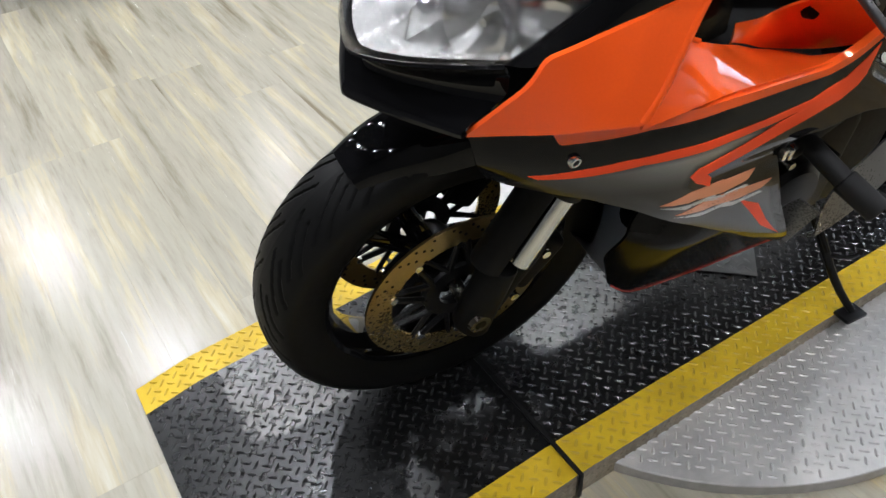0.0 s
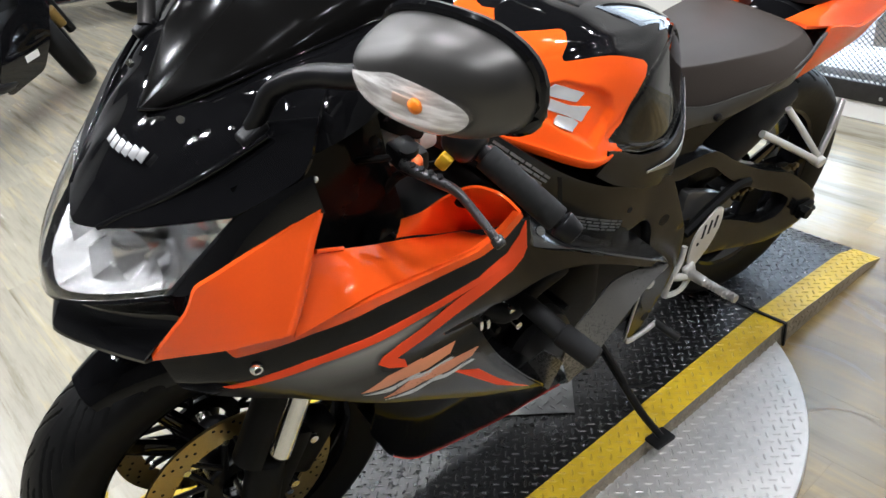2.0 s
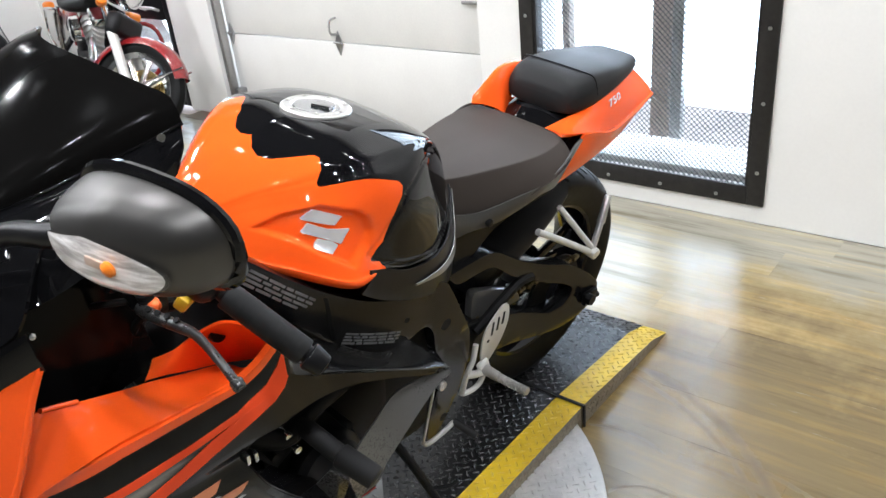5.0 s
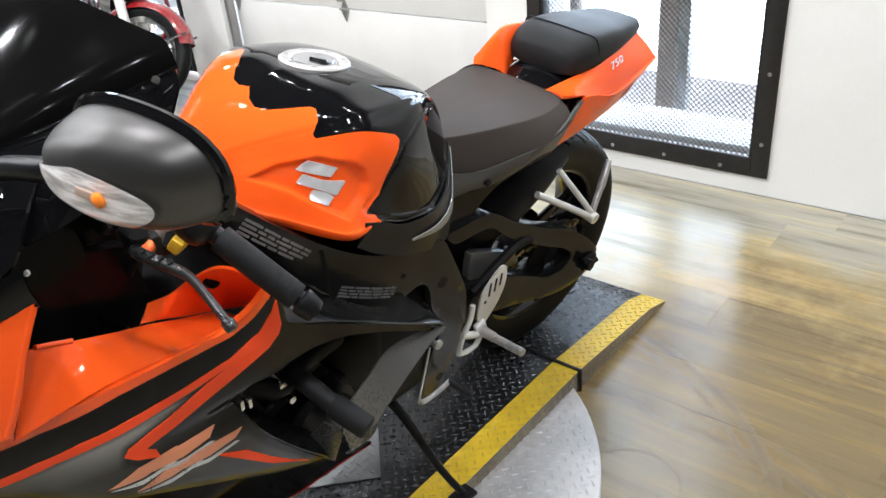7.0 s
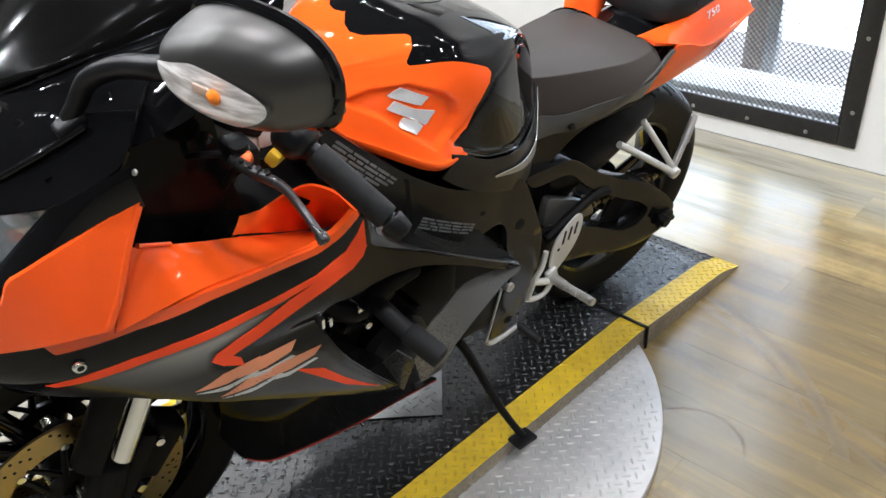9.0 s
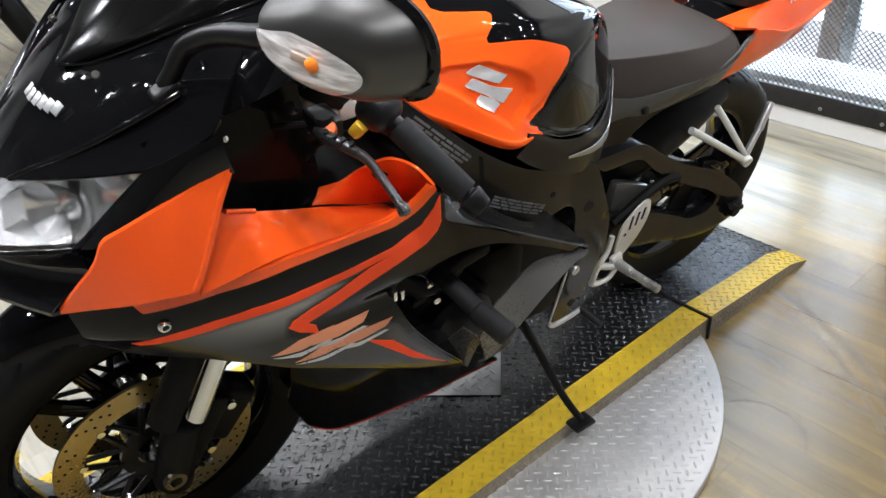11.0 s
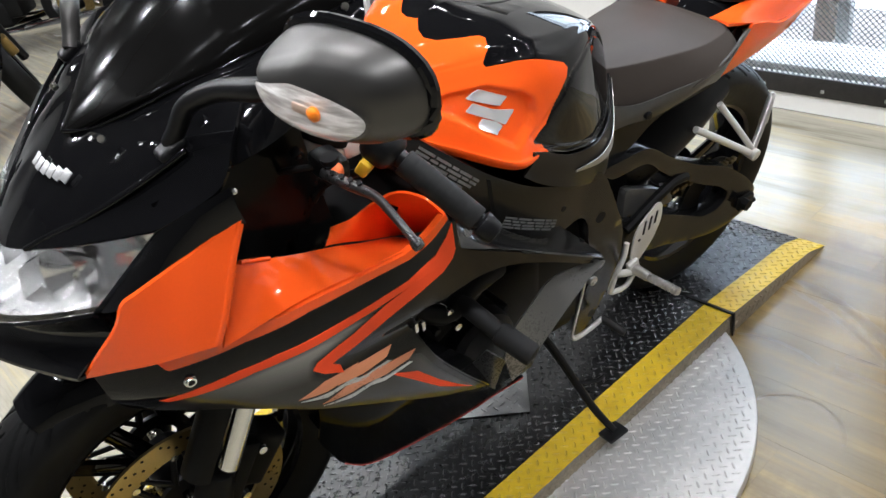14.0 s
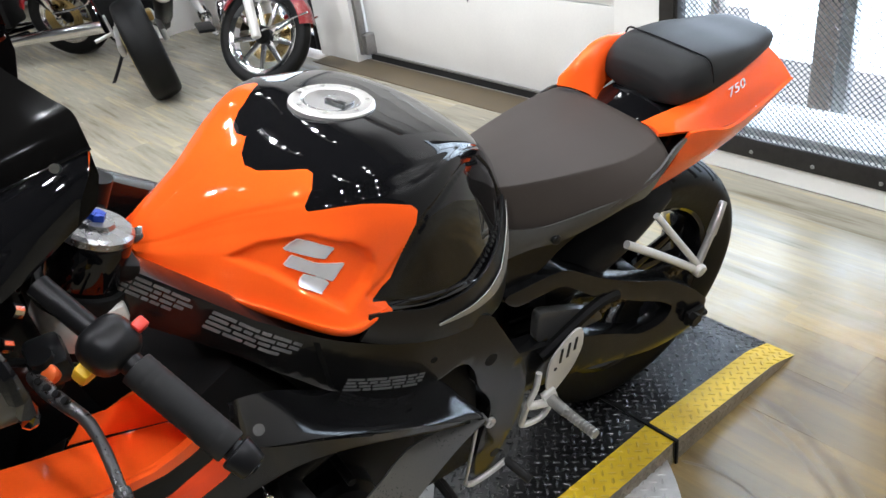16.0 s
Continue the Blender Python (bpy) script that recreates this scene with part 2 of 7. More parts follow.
def soften(bm, r, lim=50, segs=2):
    """Rounds the sharp edges of a piece."""
    es = [e for e in bm.edges if len(e.link_faces) == 2 and e.calc_face_angle(0) > radians(lim)]
    bmesh.ops.bevel(bm, geom=es, offset=r, segments=segs, affect="EDGES", profile=0.5, clamp_overlap=True)
    return bm


def paint_values(ob, name, fn):
    me = ob.data
    a = me.attributes.new(name, "FLOAT", "POINT")
    a.data.foreach_set("value", [fn(v.co) for v in me.vertices])

# ---------------------------------------------------------------- surfaces of the place
def wood_floor():
    m, t, n, l, b = nodes_of("laminate_planks")
    tc, info = n.new("ShaderNodeTexCoord"), n.new("ShaderNodeObjectInfo")
    add = n.new("ShaderNodeVectorMath")
    add.operation = "MULTIPLY_ADD"
    cmb = n.new("ShaderNodeCombineXYZ")
    for k in range(3):
        l.new(info.outputs["Random"], cmb.inputs[k])
    l.new(cmb.outputs[0], add.inputs[0])
    add.inputs[1].default_value = (37, 53, 0)
    l.new(tc.outputs["Object"], add.inputs[2])
    mp = n.new("ShaderNodeMapping")
    mp.inputs["Scale"].default_value = (8, 0.6, 6)
    l.new(add.outputs[0], mp.inputs[0])
    g1, g2 = noise_tex(t, mp.outputs[0], 2.2, 6, 0.6), noise_tex(t, mp.outputs[0], 9, 5, 0.7)
    col = ramp(t, g1, [(0.28, (0.17, 0.140, 0.085)), (0.42, (0.285, 0.262, 0.200)), (0.52, (0.315, 0.290, 0.222)), (0.58, (0.365, 0.315, 0.200)), (0.74, (0.45, 0.420, 0.330))])
    dark = ramp(t, g2, [(0.28, (0.72, 0.68, 0.6)), (0.5, (1, 1, 1))])
    mm = n.new("ShaderNodeMix")
    mm.data_type, mm.blend_type = "RGBA", "MULTIPLY"
    mm.inputs[0].default_value = 0.6
    l.new(col, mm.inputs[6])
    l.new(dark, mm.inputs[7])
    hue = n.new("ShaderNodeHueSaturation")
    l.new(math_node(t, "ADD", math_node(t, "MULTIPLY", info.outputs["Random"], 0.14), 0.93), hue.inputs["Value"])
    hue.inputs["Saturation"].default_value = 0.9
    l.new(mm.outputs[2], hue.inputs["Color"])
    # trodden dirt and tyre scuffs, over the joints
    geo = n.new("ShaderNodeNewGeometry")
    sep = n.new("ShaderNodeSeparateXYZ")
    l.new(geo.outputs["Position"], sep.inputs[0])
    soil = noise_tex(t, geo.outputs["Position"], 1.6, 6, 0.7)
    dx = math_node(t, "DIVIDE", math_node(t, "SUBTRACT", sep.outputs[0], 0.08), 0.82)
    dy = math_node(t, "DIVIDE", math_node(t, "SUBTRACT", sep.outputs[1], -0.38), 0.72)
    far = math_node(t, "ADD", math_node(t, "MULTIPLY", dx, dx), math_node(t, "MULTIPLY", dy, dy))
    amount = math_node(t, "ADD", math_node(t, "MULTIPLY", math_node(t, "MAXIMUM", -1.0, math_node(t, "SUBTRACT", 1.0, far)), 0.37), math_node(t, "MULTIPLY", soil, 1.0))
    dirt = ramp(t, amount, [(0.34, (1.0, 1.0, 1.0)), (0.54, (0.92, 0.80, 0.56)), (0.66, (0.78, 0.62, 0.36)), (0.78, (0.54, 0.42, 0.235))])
    # curved tyre marks and two hairline cracks: centre, radius, half width, x from, x to, strength
    streak = noise_tex(t, geo.outputs["Position"], 9.0, 4, 0.7)
    scuff = None
    for cx, cy, rad, half, x0, x1, strength in ((-0.495, 0.184, 0.830, 0.020, -0.06, 0.31, 0.85), (-0.515, 0.184, 0.800, 0.012, -0.02, 0.29, 0.75), (-0.190, -0.107, 0.225, 0.006, 0.012, 0.06, 1.0), (-0.218, -0.259, 0.108, 0.006, -0.20, -0.09, 1.0), (-0.60, -0.35, 0.62, 0.016, -0.10, 0.03, 0.9), (-0.52, -0.35, 0.60, 0.010, -0.06, 0.09, 0.8)):
        arc = math_node(t, "SQRT", math_node(t, "ADD", math_node(t, "POWER", math_node(t, "SUBTRACT", sep.outputs[0], cx), 2.0), math_node(t, "POWER", math_node(t, "SUBTRACT", sep.outputs[1], cy), 2.0)))
        ring = math_node(t, "ABSOLUTE", math_node(t, "SUBTRACT", arc, math_node(t, "ADD", rad - 0.015, math_node(t, "MULTIPLY", soil if half > 0.005 else streak, 0.03))))
        soft = math_node(t, "SUBTRACT", 1.0, math_node(t, "MINIMUM", 1.0, math_node(t, "DIVIDE", ring, half)))
        ends = math_node(t, "MULTIPLY", math_node(t, "GREATER_THAN", sep.outputs[0], x0), math_node(t, "LESS_THAN", sep.outputs[0], x1))
        front = math_node(t, "MULTIPLY", ends, math_node(t, "LESS_THAN", sep.outputs[1], cy + 0.1))
        worn = math_node(t, "MAXIMUM", 0.30, math_node(t, "MINIMUM", 1.0, math_node(t, "MULTIPLY", math_node(t, "SUBTRACT", streak, 0.34), 4.0)))
        one = math_node(t, "MULTIPLY", math_node(t, "MULTIPLY", math_node(t, "MULTIPLY", soft, front), worn), strength)
        scuff = one if scuff is None else math_node(t, "MAXIMUM", scuff, one)
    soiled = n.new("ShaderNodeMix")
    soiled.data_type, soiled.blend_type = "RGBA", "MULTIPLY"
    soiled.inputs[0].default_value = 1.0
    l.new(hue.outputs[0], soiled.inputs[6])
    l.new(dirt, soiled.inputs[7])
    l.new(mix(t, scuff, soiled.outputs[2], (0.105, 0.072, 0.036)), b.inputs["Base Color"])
    l.new(math_node(t, "ADD", math_node(t, "ADD", math_node(t, "MULTIPLY", g2, 0.14), 0.18), math_node(t, "MULTIPLY", scuff, 0.3)), b.inputs["Roughness"])
    b.inputs["Specular IOR Level"].default_value = 0.46
    bump(t, g2, 0.12, 0.0006, b)
    return m


def tread_paint(name, col, pale_at=(), rough=0.38, wear=0.42, metal=0.0):
    """Paint on tread plate, worn to bare metal in patches; the ellipses given turn paler."""
    m, t, n, l, b = nodes_of(name)
    vec = coords(t)
    big, fine = noise_tex(t, vec, 7, 5, 0.65), noise_tex(t, vec, 70, 4, 0.6)
    worn = ramp(t, math_node(t, "ADD", math_node(t, "MULTIPLY", big, 0.65), math_node(t, "MULTIPLY", fine, 0.35)), [(wear - 0.05, (1, 1, 1)), (wear, (0, 0, 0))])
    sep = n.new("ShaderNodeSeparateXYZ")
    l.new(vec, sep.inputs[0])
    mask, rag = worn, noise_tex(t, vec, 28, 6, 0.75)
    for cx, cy, rx, ry in pale_at:
        dx = math_node(t, "DIVIDE", math_node(t, "SUBTRACT", sep.outputs[0], cx), rx)
        dy = math_node(t, "DIVIDE", math_node(t, "SUBTRACT", sep.outputs[1], cy), ry)
        d = math_node(t, "ADD", math_node(t, "POWER", math_node(t, "ABSOLUTE", dx), 4.0), math_node(t, "POWER", math_node(t, "ABSOLUTE", dy), 4.0))
        d = math_node(t, "ADD", d, math_node(t, "MULTIPLY", math_node(t, "SUBTRACT", rag, 0.5), 3.2))
        mask = math_node(t, "MAXIMUM", mask, math_node(t, "LESS_THAN", d, 1.0))
    dirt = ramp(t, big, [(0.35, tuple(c * 0.7 for c in col)), (0.65, col)])
    l.new(mix(t, mask, dirt, mix(t, fine, (0.04, 0.04, 0.04), (0.13, 0.128, 0.125))), b.inputs["Base Color"])
    l.new(math_node(t, "MAXIMUM", math_node(t, "MULTIPLY", mask, 0.85), metal), b.inputs["Metallic"])
    l.new(math_node(t, "ADD", math_node(t, "MULTIPLY", fine, 0.25), rough - 0.12), b.inputs["Roughness"])
    b.inputs["Specular IOR Level"].default_value = 0.3
    bump(t, fine, 0.3, 0.0006, b)
    return m


M["floor"] = wood_floor()
M["wall"] = surface("white_wall_paint", (0.80, 0.79, 0.76), 0.6, 0, 0, 0.03, 80, 0.15)
M["wall_dark"] = surface("pale_wall_paint", (0.50, 0.50, 0.50), 0.6, 0, 0, 0.1, 80, 0.15)
M["wall_unseen"] = surface("dark_grey_wall_paint", (0.10, 0.098, 0.095), 0.6, 0, 0, 0.1, 80, 0.15)
M["door_white"] = surface("white_door_steel", (0.74, 0.73, 0.70), 0.4, 0, 0, 0.05, 90, 0.1)
M["ceiling"] = surface("ceiling_paint", (0.035, 0.035, 0.036), 0.8)
PALE_PATCHES = ((-0.96, 0.335, 0.13, 0.085), (-1.53, 0.52, 0.12, 0.13))     # ragged paler grey patches before and behind the front wheel
M["deck_black"] = tread_paint("black_tread_paint", (0.030, 0.0305, 0.031), PALE_PATCHES, 0.29, 0.30, 0.75)
M["deck_yellow"] = tread_paint("yellow_tread_paint", (0.62, 0.42, 0.015), (), 0.45, 0.29)
M["deck_black_raised"] = tread_paint("black_tread_paint_rubbed", (0.055, 0.055, 0.057), PALE_PATCHES, 0.28, 0.30, 0.8)
M["deck_yellow_raised"] = tread_paint("yellow_tread_paint_rubbed", (0.52, 0.355, 0.020), (), 0.42, 0.33)
M["tread_steel"] = surface("bare_tread_plate", (0.46, 0.45, 0.435), 0.5, 0.45, 0, 0.25, 50, 0.2, 0.14)
M["skirt"] = surface("dirty_tread_plate", (0.27, 0.235, 0.18), 0.5, 0.5, 0, 0.6, 110, 1.2)
M["frame_steel"] = surface("blackened_steel", (0.028, 0.026, 0.025), 0.5, 0.4, 0, 0.5, 40, 0.2)
M["galvanised"] = surface("galvanised_steel", (0.42, 0.42, 0.42), 0.4, 0.9, 0, 0.2, 80)
M["mesh"] = surface("mesh_steel", (0.06, 0.065, 0.075), 0.5, 0.4, 0, 0.2, 60)
M["outside"] = glow("bright_outdoors", (0.78, 0.89, 1.0), 3.4)
M["post"] = surface("weathered_post", (0.42, 0.36, 0.32), 0.7, 0, 0, 0.3, 30)
M["rubber_seal"] = surface("door_seal_rubber", (0.012, 0.012, 0.012), 0.7)
M["clear_glass"] = glass("window_glass", (0.95, 0.98, 1.0))
M["lamp"] = glow("lamp_lens", (1, 0.97, 0.93), 30.0)

WX = 1.335          # face of the window wall
GX = 1.50           # face of the roller door
CEIL = 3.3


def wall(name, x0, x1, y0, y1, z0, z1, mat="wall"):
    return tagged(part(name, box((x0 + x1) / 2, (y0 + y1) / 2, (z0 + z1) / 2, x1 - x0, y1 - y0, z1 - z0), M[mat], smooth=0),
                  {"wall_dark": "pale grey painted wall", "wall_unseen": "unseen dark grey wall that keeps reflections dark"}.get(mat, "white painted wall"), "wall", kind="structure")


# window wall, pieced round its openings: window, roller door, glass door
wall("wall_east_1", WX, WX + 0.3, -3.5, -0.012, 0, CEIL)
wall("wall_east_2", WX, WX + 0.3, -0.012, 1.006, 0, 0.075)
wall("wall_east_3", WX, WX + 0.3, -0.012, 1.006, 2.15, CEIL)
wall("wall_east_4", WX, WX + 0.3, 1.006, 1.21, 0, CEIL)
wall("wall_east_5", WX, WX + 0.3, 1.21, 3.20, 2.45, CEIL)
wall("wall_east_6", WX + 0.08, WX + 0.38, 3.20, 3.60, 0, CEIL)
wall("wall_east_7", WX + 0.08, WX + 0.38, 3.60, 4.55, 2.2, CEIL)
wall("wall_east_8", WX + 0.08, WX + 0.38, 4.55, 8.2, 0, CEIL)
wall("wall_east_9", 0.97, WX + 0.08, 5.22, 5.36, 0, CEIL)
wall("wall_north", -5.0, 1.8, 8.2, 8.4, 0, CEIL, "wall_dark")
# west and south walls are unseen, added dark to keep gloss reflections deep
wall("wall_west", -5.2, -5.0, -3.5, 8.4, 0, CEIL, "wall_unseen")
wall("wall_south", -5.2, 1.8, -3.7, -3.5, 0, CEIL, "wall_unseen")
tagged(part("ceiling", box(-1.7, 2.35, CEIL + 0.1, 7.0, 12.1, 0.2), M["ceiling"], smooth=0), "grey painted ceiling", "ceiling", kind="structure")
floor = tagged(part("floor", box(-1.7, 2.35, -0.06, 7.2, 12.3, 0.1), M["post"], smooth=0), "wood laminate plank floor", "floor", kind="structure")
tagged(part("ground", box(6.5, 2.4, -0.16, 9.6, 30, 0.1), M["post"], smooth=0), "pale ground outside the windows", "ground", kind="structure")
tagged(part("backdrop", box(3.6, 2.2, 1.8, 0.02, 9, 4.4), M["outside"], smooth=0), "bright overcast daylight outside", "backdrop", kind="structure")

# lamps under the ceiling
LAMPS = [(x, y) for x in (-2.6, -1.5, -0.4, 0.7) for y in (-1.6, 0.2, 2.0, 3.8)] + [(-2.0, 5.6), (0.2, 5.6)]


def ceiling_lamp(x, y):
    heads = (0.0,) if x < -1 and y < 1 else (-0.38, 0.0, 0.38)
    e = thing("ceiling_light", "white ceiling track light with %s" % ("one small bright head" if len(heads) == 1 else "three small bright heads"), "ceiling light", pose(x, y, CEIL), "ceiling lights")
    part("track", box(0, 0, -0.02, 0.06, 0.95, 0.04, 0.006), M["wall"], e)
    for dy in heads:
        h = part("lamp_head", moved(lathe([(0.0, 0.01), (0.0, 0.05), (-0.1, 0.05), (-0.1, 0.04), (-0.09, 0.038)], axis="z", segs=20), Matrix.Translation((0, dy, -0.04))), M["wall"], e)
        part("lens", moved(lathe([(-0.094, 0.001), (-0.094, 0.038)], axis="z", segs=16), Matrix.Translation((0, dy, -0.04))), M["lamp"], h)
    return e


for lx, ly in LAMPS:
    ceiling_lamp(lx, ly)
    area("ceiling_spot", (lx, ly + 0.19, CEIL - 0.15), (lx, ly + 0.19, 0), 0.09, 0.09, 17 * (1.5 if lx < -2 and ly < -1 else 0.4 if lx < -2 and ly < 1 else 2.0 if lx < -1 and ly > 1 else 1.35 if lx < -1 or ly < -1 else 1.0), (1, 0.98, 0.965), True)
area("window_daylight", (WX + 0.28, 0.5, 1.15), (-0.6, 0.6, 0.35), 1.0, 2.0, 30, (0.76, 0.88, 1.0))
area("glass_door_daylight", (WX + 0.4, 4.08, 1.1), (-0.5, 4.0, 0.4), 0.85, 2.0, 30, (0.85, 0.93, 1.0))


# ---------------------------------------------------------------- window with screen
def window_unit():
    y0, y1, z0, z1 = -0.014, 1.008, 0.073, 2.15
    e = thing("window_1", "tall window behind a bolted black steel frame with expanded metal mesh", "window", None, kind="structure")
    fw, fx = 0.062, WX - 0.006
    bars = [("window_frame", y0, y0 + fw, z0, z1), ("window_frame", y1 - fw, y1, z0, z1),
            ("window_frame", y0 + fw + 0.001, y1 - fw - 0.001, z0, z0 + 0.072), ("window_frame", y0 + fw + 0.001, y1 - fw - 0.001, z1 - 0.072, z1)]
    for nm, a, b, c, d in bars:
        fr = part(nm, box(fx, (a + b) / 2, (c + d) / 2, 0.012, b - a, d - c, 0.002), M["frame_steel"], e)
        k = int(max(b - a, d - c) / 0.27) + 1
        for i in range(k):
            s = (i + 0.5) / k
            yy, zz = ((a + b) / 2, c + s * (d - c)) if d - c > b - a else (a + s * (b - a), (c + d) / 2 - 0.012)
            part("bolt", rod((fx - 0.005, yy, zz), (fx - 0.0105, yy, zz), 0.008, 10, 0.006), M["galvanised"], fr)
    # inner angle lip
    for a, b, c, d in ((y0 + fw, y0 + fw + 0.012, z0 + 0.07, z1 - 0.07), (y1 - fw - 0.012, y1 - fw, z0 + 0.07, z1 - 0.07)):
        part("frame_lip", box(WX + 0.02, (a + b) / 2, (c + d) / 2, 0.05, b - a, d - c, 0.001), M["frame_steel"], e)
    # expanded metal: zigzag strands meeting at knots
    bm = bmesh.new()
    sy, sz, wd = 0.021, 0.0102, 0.0018
    ya, yb, za, zb = y0 + fw - 0.01, y1 - fw + 0.01, z0 + 0.06, 1.35
    x = WX + 0.016
    r = 0
    z = za
    while z < zb:
        pts = []
        k = 0
        y = ya
        while y <= yb:
            pts.append((y, z + (sz if (k + r) % 2 else 0)))
            y += sy / 2
            k += 1
        rows = [[bm.verts.new((x + dx, p[0], p[1] + dz)) for p in pts] for dx, dz in ((-0.002, -wd), (0.002, 0.0), (-0.002, wd))]
        for q in range(2):
            for i in range(len(pts) - 1):
                bm.faces.new((rows[q][i], rows[q][i + 1], rows[q + 1][i + 1], rows[q + 1][i]))
        z += sz
        r += 1
    tagged(part("mesh_screen", bm, M["mesh"], e, "expanded metal mesh", smooth=0), kind="stuff")
    # outer window: pale mullions and ledge
    for yy, wdt, mt in ((0.500, 0.075, "post"), (0.430, 0.045, "galvanised"), (0.925, 0.035, "post")):
        part("mullion", box(WX + 0.24, yy, 1.15, 0.05, wdt, 1.9, 0.004), M[mt], e)
    part("window_sill", box(WX + 0.17, 0.5, 0.145, 0.24, 1.0, 0.03, 0.004), M["door_white"], e)
    pane = part("pane", box(WX + 0.27, 0.5, 1.15, 0.006, 1.0, 1.95), M["clear_glass"], e)
    pane.visible_shadow = False


window_unit()


# ---------------------------------------------------------------- roller door
def garage_door():
    e = thing("garage_door", "closed white sectional garage door with worn hinges", "garage door", None, kind="structure")
    y0, y1 = 1.21, 3.20
    ps = []
    for i, (za, zb) in enumerate(((0.05, 0.49), (0.496, 0.98), (0.986, 1.47), (1.476, 1.96), (1.966, 2.45))):
        ps.append(part("door_panel", box(GX + 0.02, (y0 + y1) / 2, (za + zb) / 2, 0.04, y1 - y0 - 0.06, zb - za, 0.003), M["door_white"], e))
    part("bottom_seal", box(GX + 0.018, (y0 + y1) / 2, 0.026, 0.05, y1 - y0 - 0.06, 0.046, 0.006), M["rubber_seal"], e)
    part("bottom_edge", box(GX - 0.012, (y0 + y1) / 2, 0.05, 0.012, y1 - y0 - 0.06, 0.008), M["galvanised"], e)
    for zz in (0.493, 0.983):
        for yy in (1.29, 2.25, 3.14):
            o = [(yy - 0.028, zz - 0.004), (yy, zz + 0.062), (yy + 0.028, zz - 0.004), (yy, zz - 0.066)]
            bm = plate([(a, b) for a, b in o], 0, 0.006, 0.001)
            bm = moved(bm, Matrix(((0, 1, 0, GX - 0.007), (1, 0, 0, 0), (0, 0, 1, 0), (0, 0, 0, 1))))
            hg = part("hinge", bm, M["galvanised"], e)
            part("hinge_pin", rod((GX - 0.012, yy - 0.03, zz), (GX - 0.012, yy + 0.03, zz), 0.006, 8), M["galvanised"], hg)
    part("pull_handle", tube([(GX, 2.255, 0.62), (GX - 0.04, 2.26, 0.61), (GX - 0.045, 2.262, 0.55), (GX - 0.004, 2.255, 0.535)], 0.006, 8), M["galvanised"], e)
    lt = part("slide_latch", box(GX - 0.012, 1.285, 0.725, 0.024, 0.07, 0.075, 0.004), M["galvanised"], e)
    part("latch_bolt", rod((GX - 0.02, 1.33, 0.728), (GX - 0.02, 1.41, 0.728), 0.008, 10), M["galvanised"], lt)
    part("roller_track", box(GX - 0.05, 3.165, 1.25, 0.05, 0.03, 2.4, 0.006), M["galvanised"], e)
    part("track_bracket", box(GX - 0.02, 3.14, 0.11, 0.09, 0.06, 0.12, 0.008), M["galvanised"], e)
    tagged(part("trim_door", box(WX + 0.10, 1.216, 1.25, 0.2, 0.012, 2.4), M["wall"], smooth=0), "white door jamb trim", "trim", kind="structure")


garage_door()


def glass_door():
    e = thing("door_1", "glass entrance door in a dark metal frame", "door", None, kind="structure")
    x, y0, y1 = WX + 0.10, 3.60, 4.52
    for a, b, c, d in ((y0, y0 + 0.05, 0.02, 2.15), (y1 - 0.05, y1, 0.02, 2.15), (y0 + 0.051, y1 - 0.051, 0.02, 0.11), (y0 + 0.051, y1 - 0.051, 2.05, 2.15), (y0 + 0.051, y1 - 0.051, 0.56, 0.70)):
        part("door_frame", box(x, (a + b) / 2, (c + d) / 2, 0.045, b - a, d - c, 0.003), M["black_satin"], e)
    g = part("pane", box(x, (y0 + y1) / 2, 1.1, 0.008, y1 - y0 - 0.1, 2.0), M["clear_glass"], e)
    g.visible_shadow = False
    part("door_handle", tube([(x - 0.03, y0 + 0.09, 0.62), (x - 0.07, y0 + 0.09, 0.64), (x - 0.07, y0 + 0.22, 0.64), (x - 0.03, y0 + 0.22, 0.62)], 0.009, 8), M["alloy"], e)


glass_door()


# ---------------------------------------------------------------- tread-plate display stand
def tread(inside_fn, zfn, x0, x1, y0, y1, cell=0.0205, turn=0.0, raised=0):
    """Raised lozenges, each turned across its neighbours."""
    bm = bmesh.new()
    c45 = math.sqrt(0.5)
    k = int((abs(x1 - x0) + abs(y1 - y0)) / cell) + 2
    cx, cy = (x0 + x1) / 2, (y0 + y1) / 2
    for i in range(-k, k):
        for j in range(-k, k):
            px, py = cx + (i - j) * cell * c45, cy + (i + j) * cell * c45
            if not (x0 < px < x1 and y0 < py < y1) or not inside_fn(px, py):
                continue
            a = radians(45 if (i + j) % 2 else -45) + turn
            ca, sa = math.cos(a), math.sin(a)
            put = lambda s, w, h: bm.verts.new((px + s * ca - w * sa, py + s * sa + w * ca, zfn(px + s * ca - w * sa, py + s * sa + w * ca) + h))
            L, W, H = 0.0105, 0.0031, 0.0022
            b0, b1, b2, b3, b4, b5 = put(-L, 0, 0), put(-L * 0.5, -W, 0), put(L * 0.5, -W, 0), put(L, 0, 0), put(L * 0.5, W, 0), put(-L * 0.5, W, 0)
            t0, t1 = put(-L * 0.55, 0, H), put(L * 0.55, 0, H)
            for f in ((b0, b1, t0), (b1, b2, t1, t0), (b2, b3, t1), (b3, b4, t1), (b4, b5, t0, t1), (b5, b0, t0)):
                bm.faces.new(f).material_index = raised
    return bm


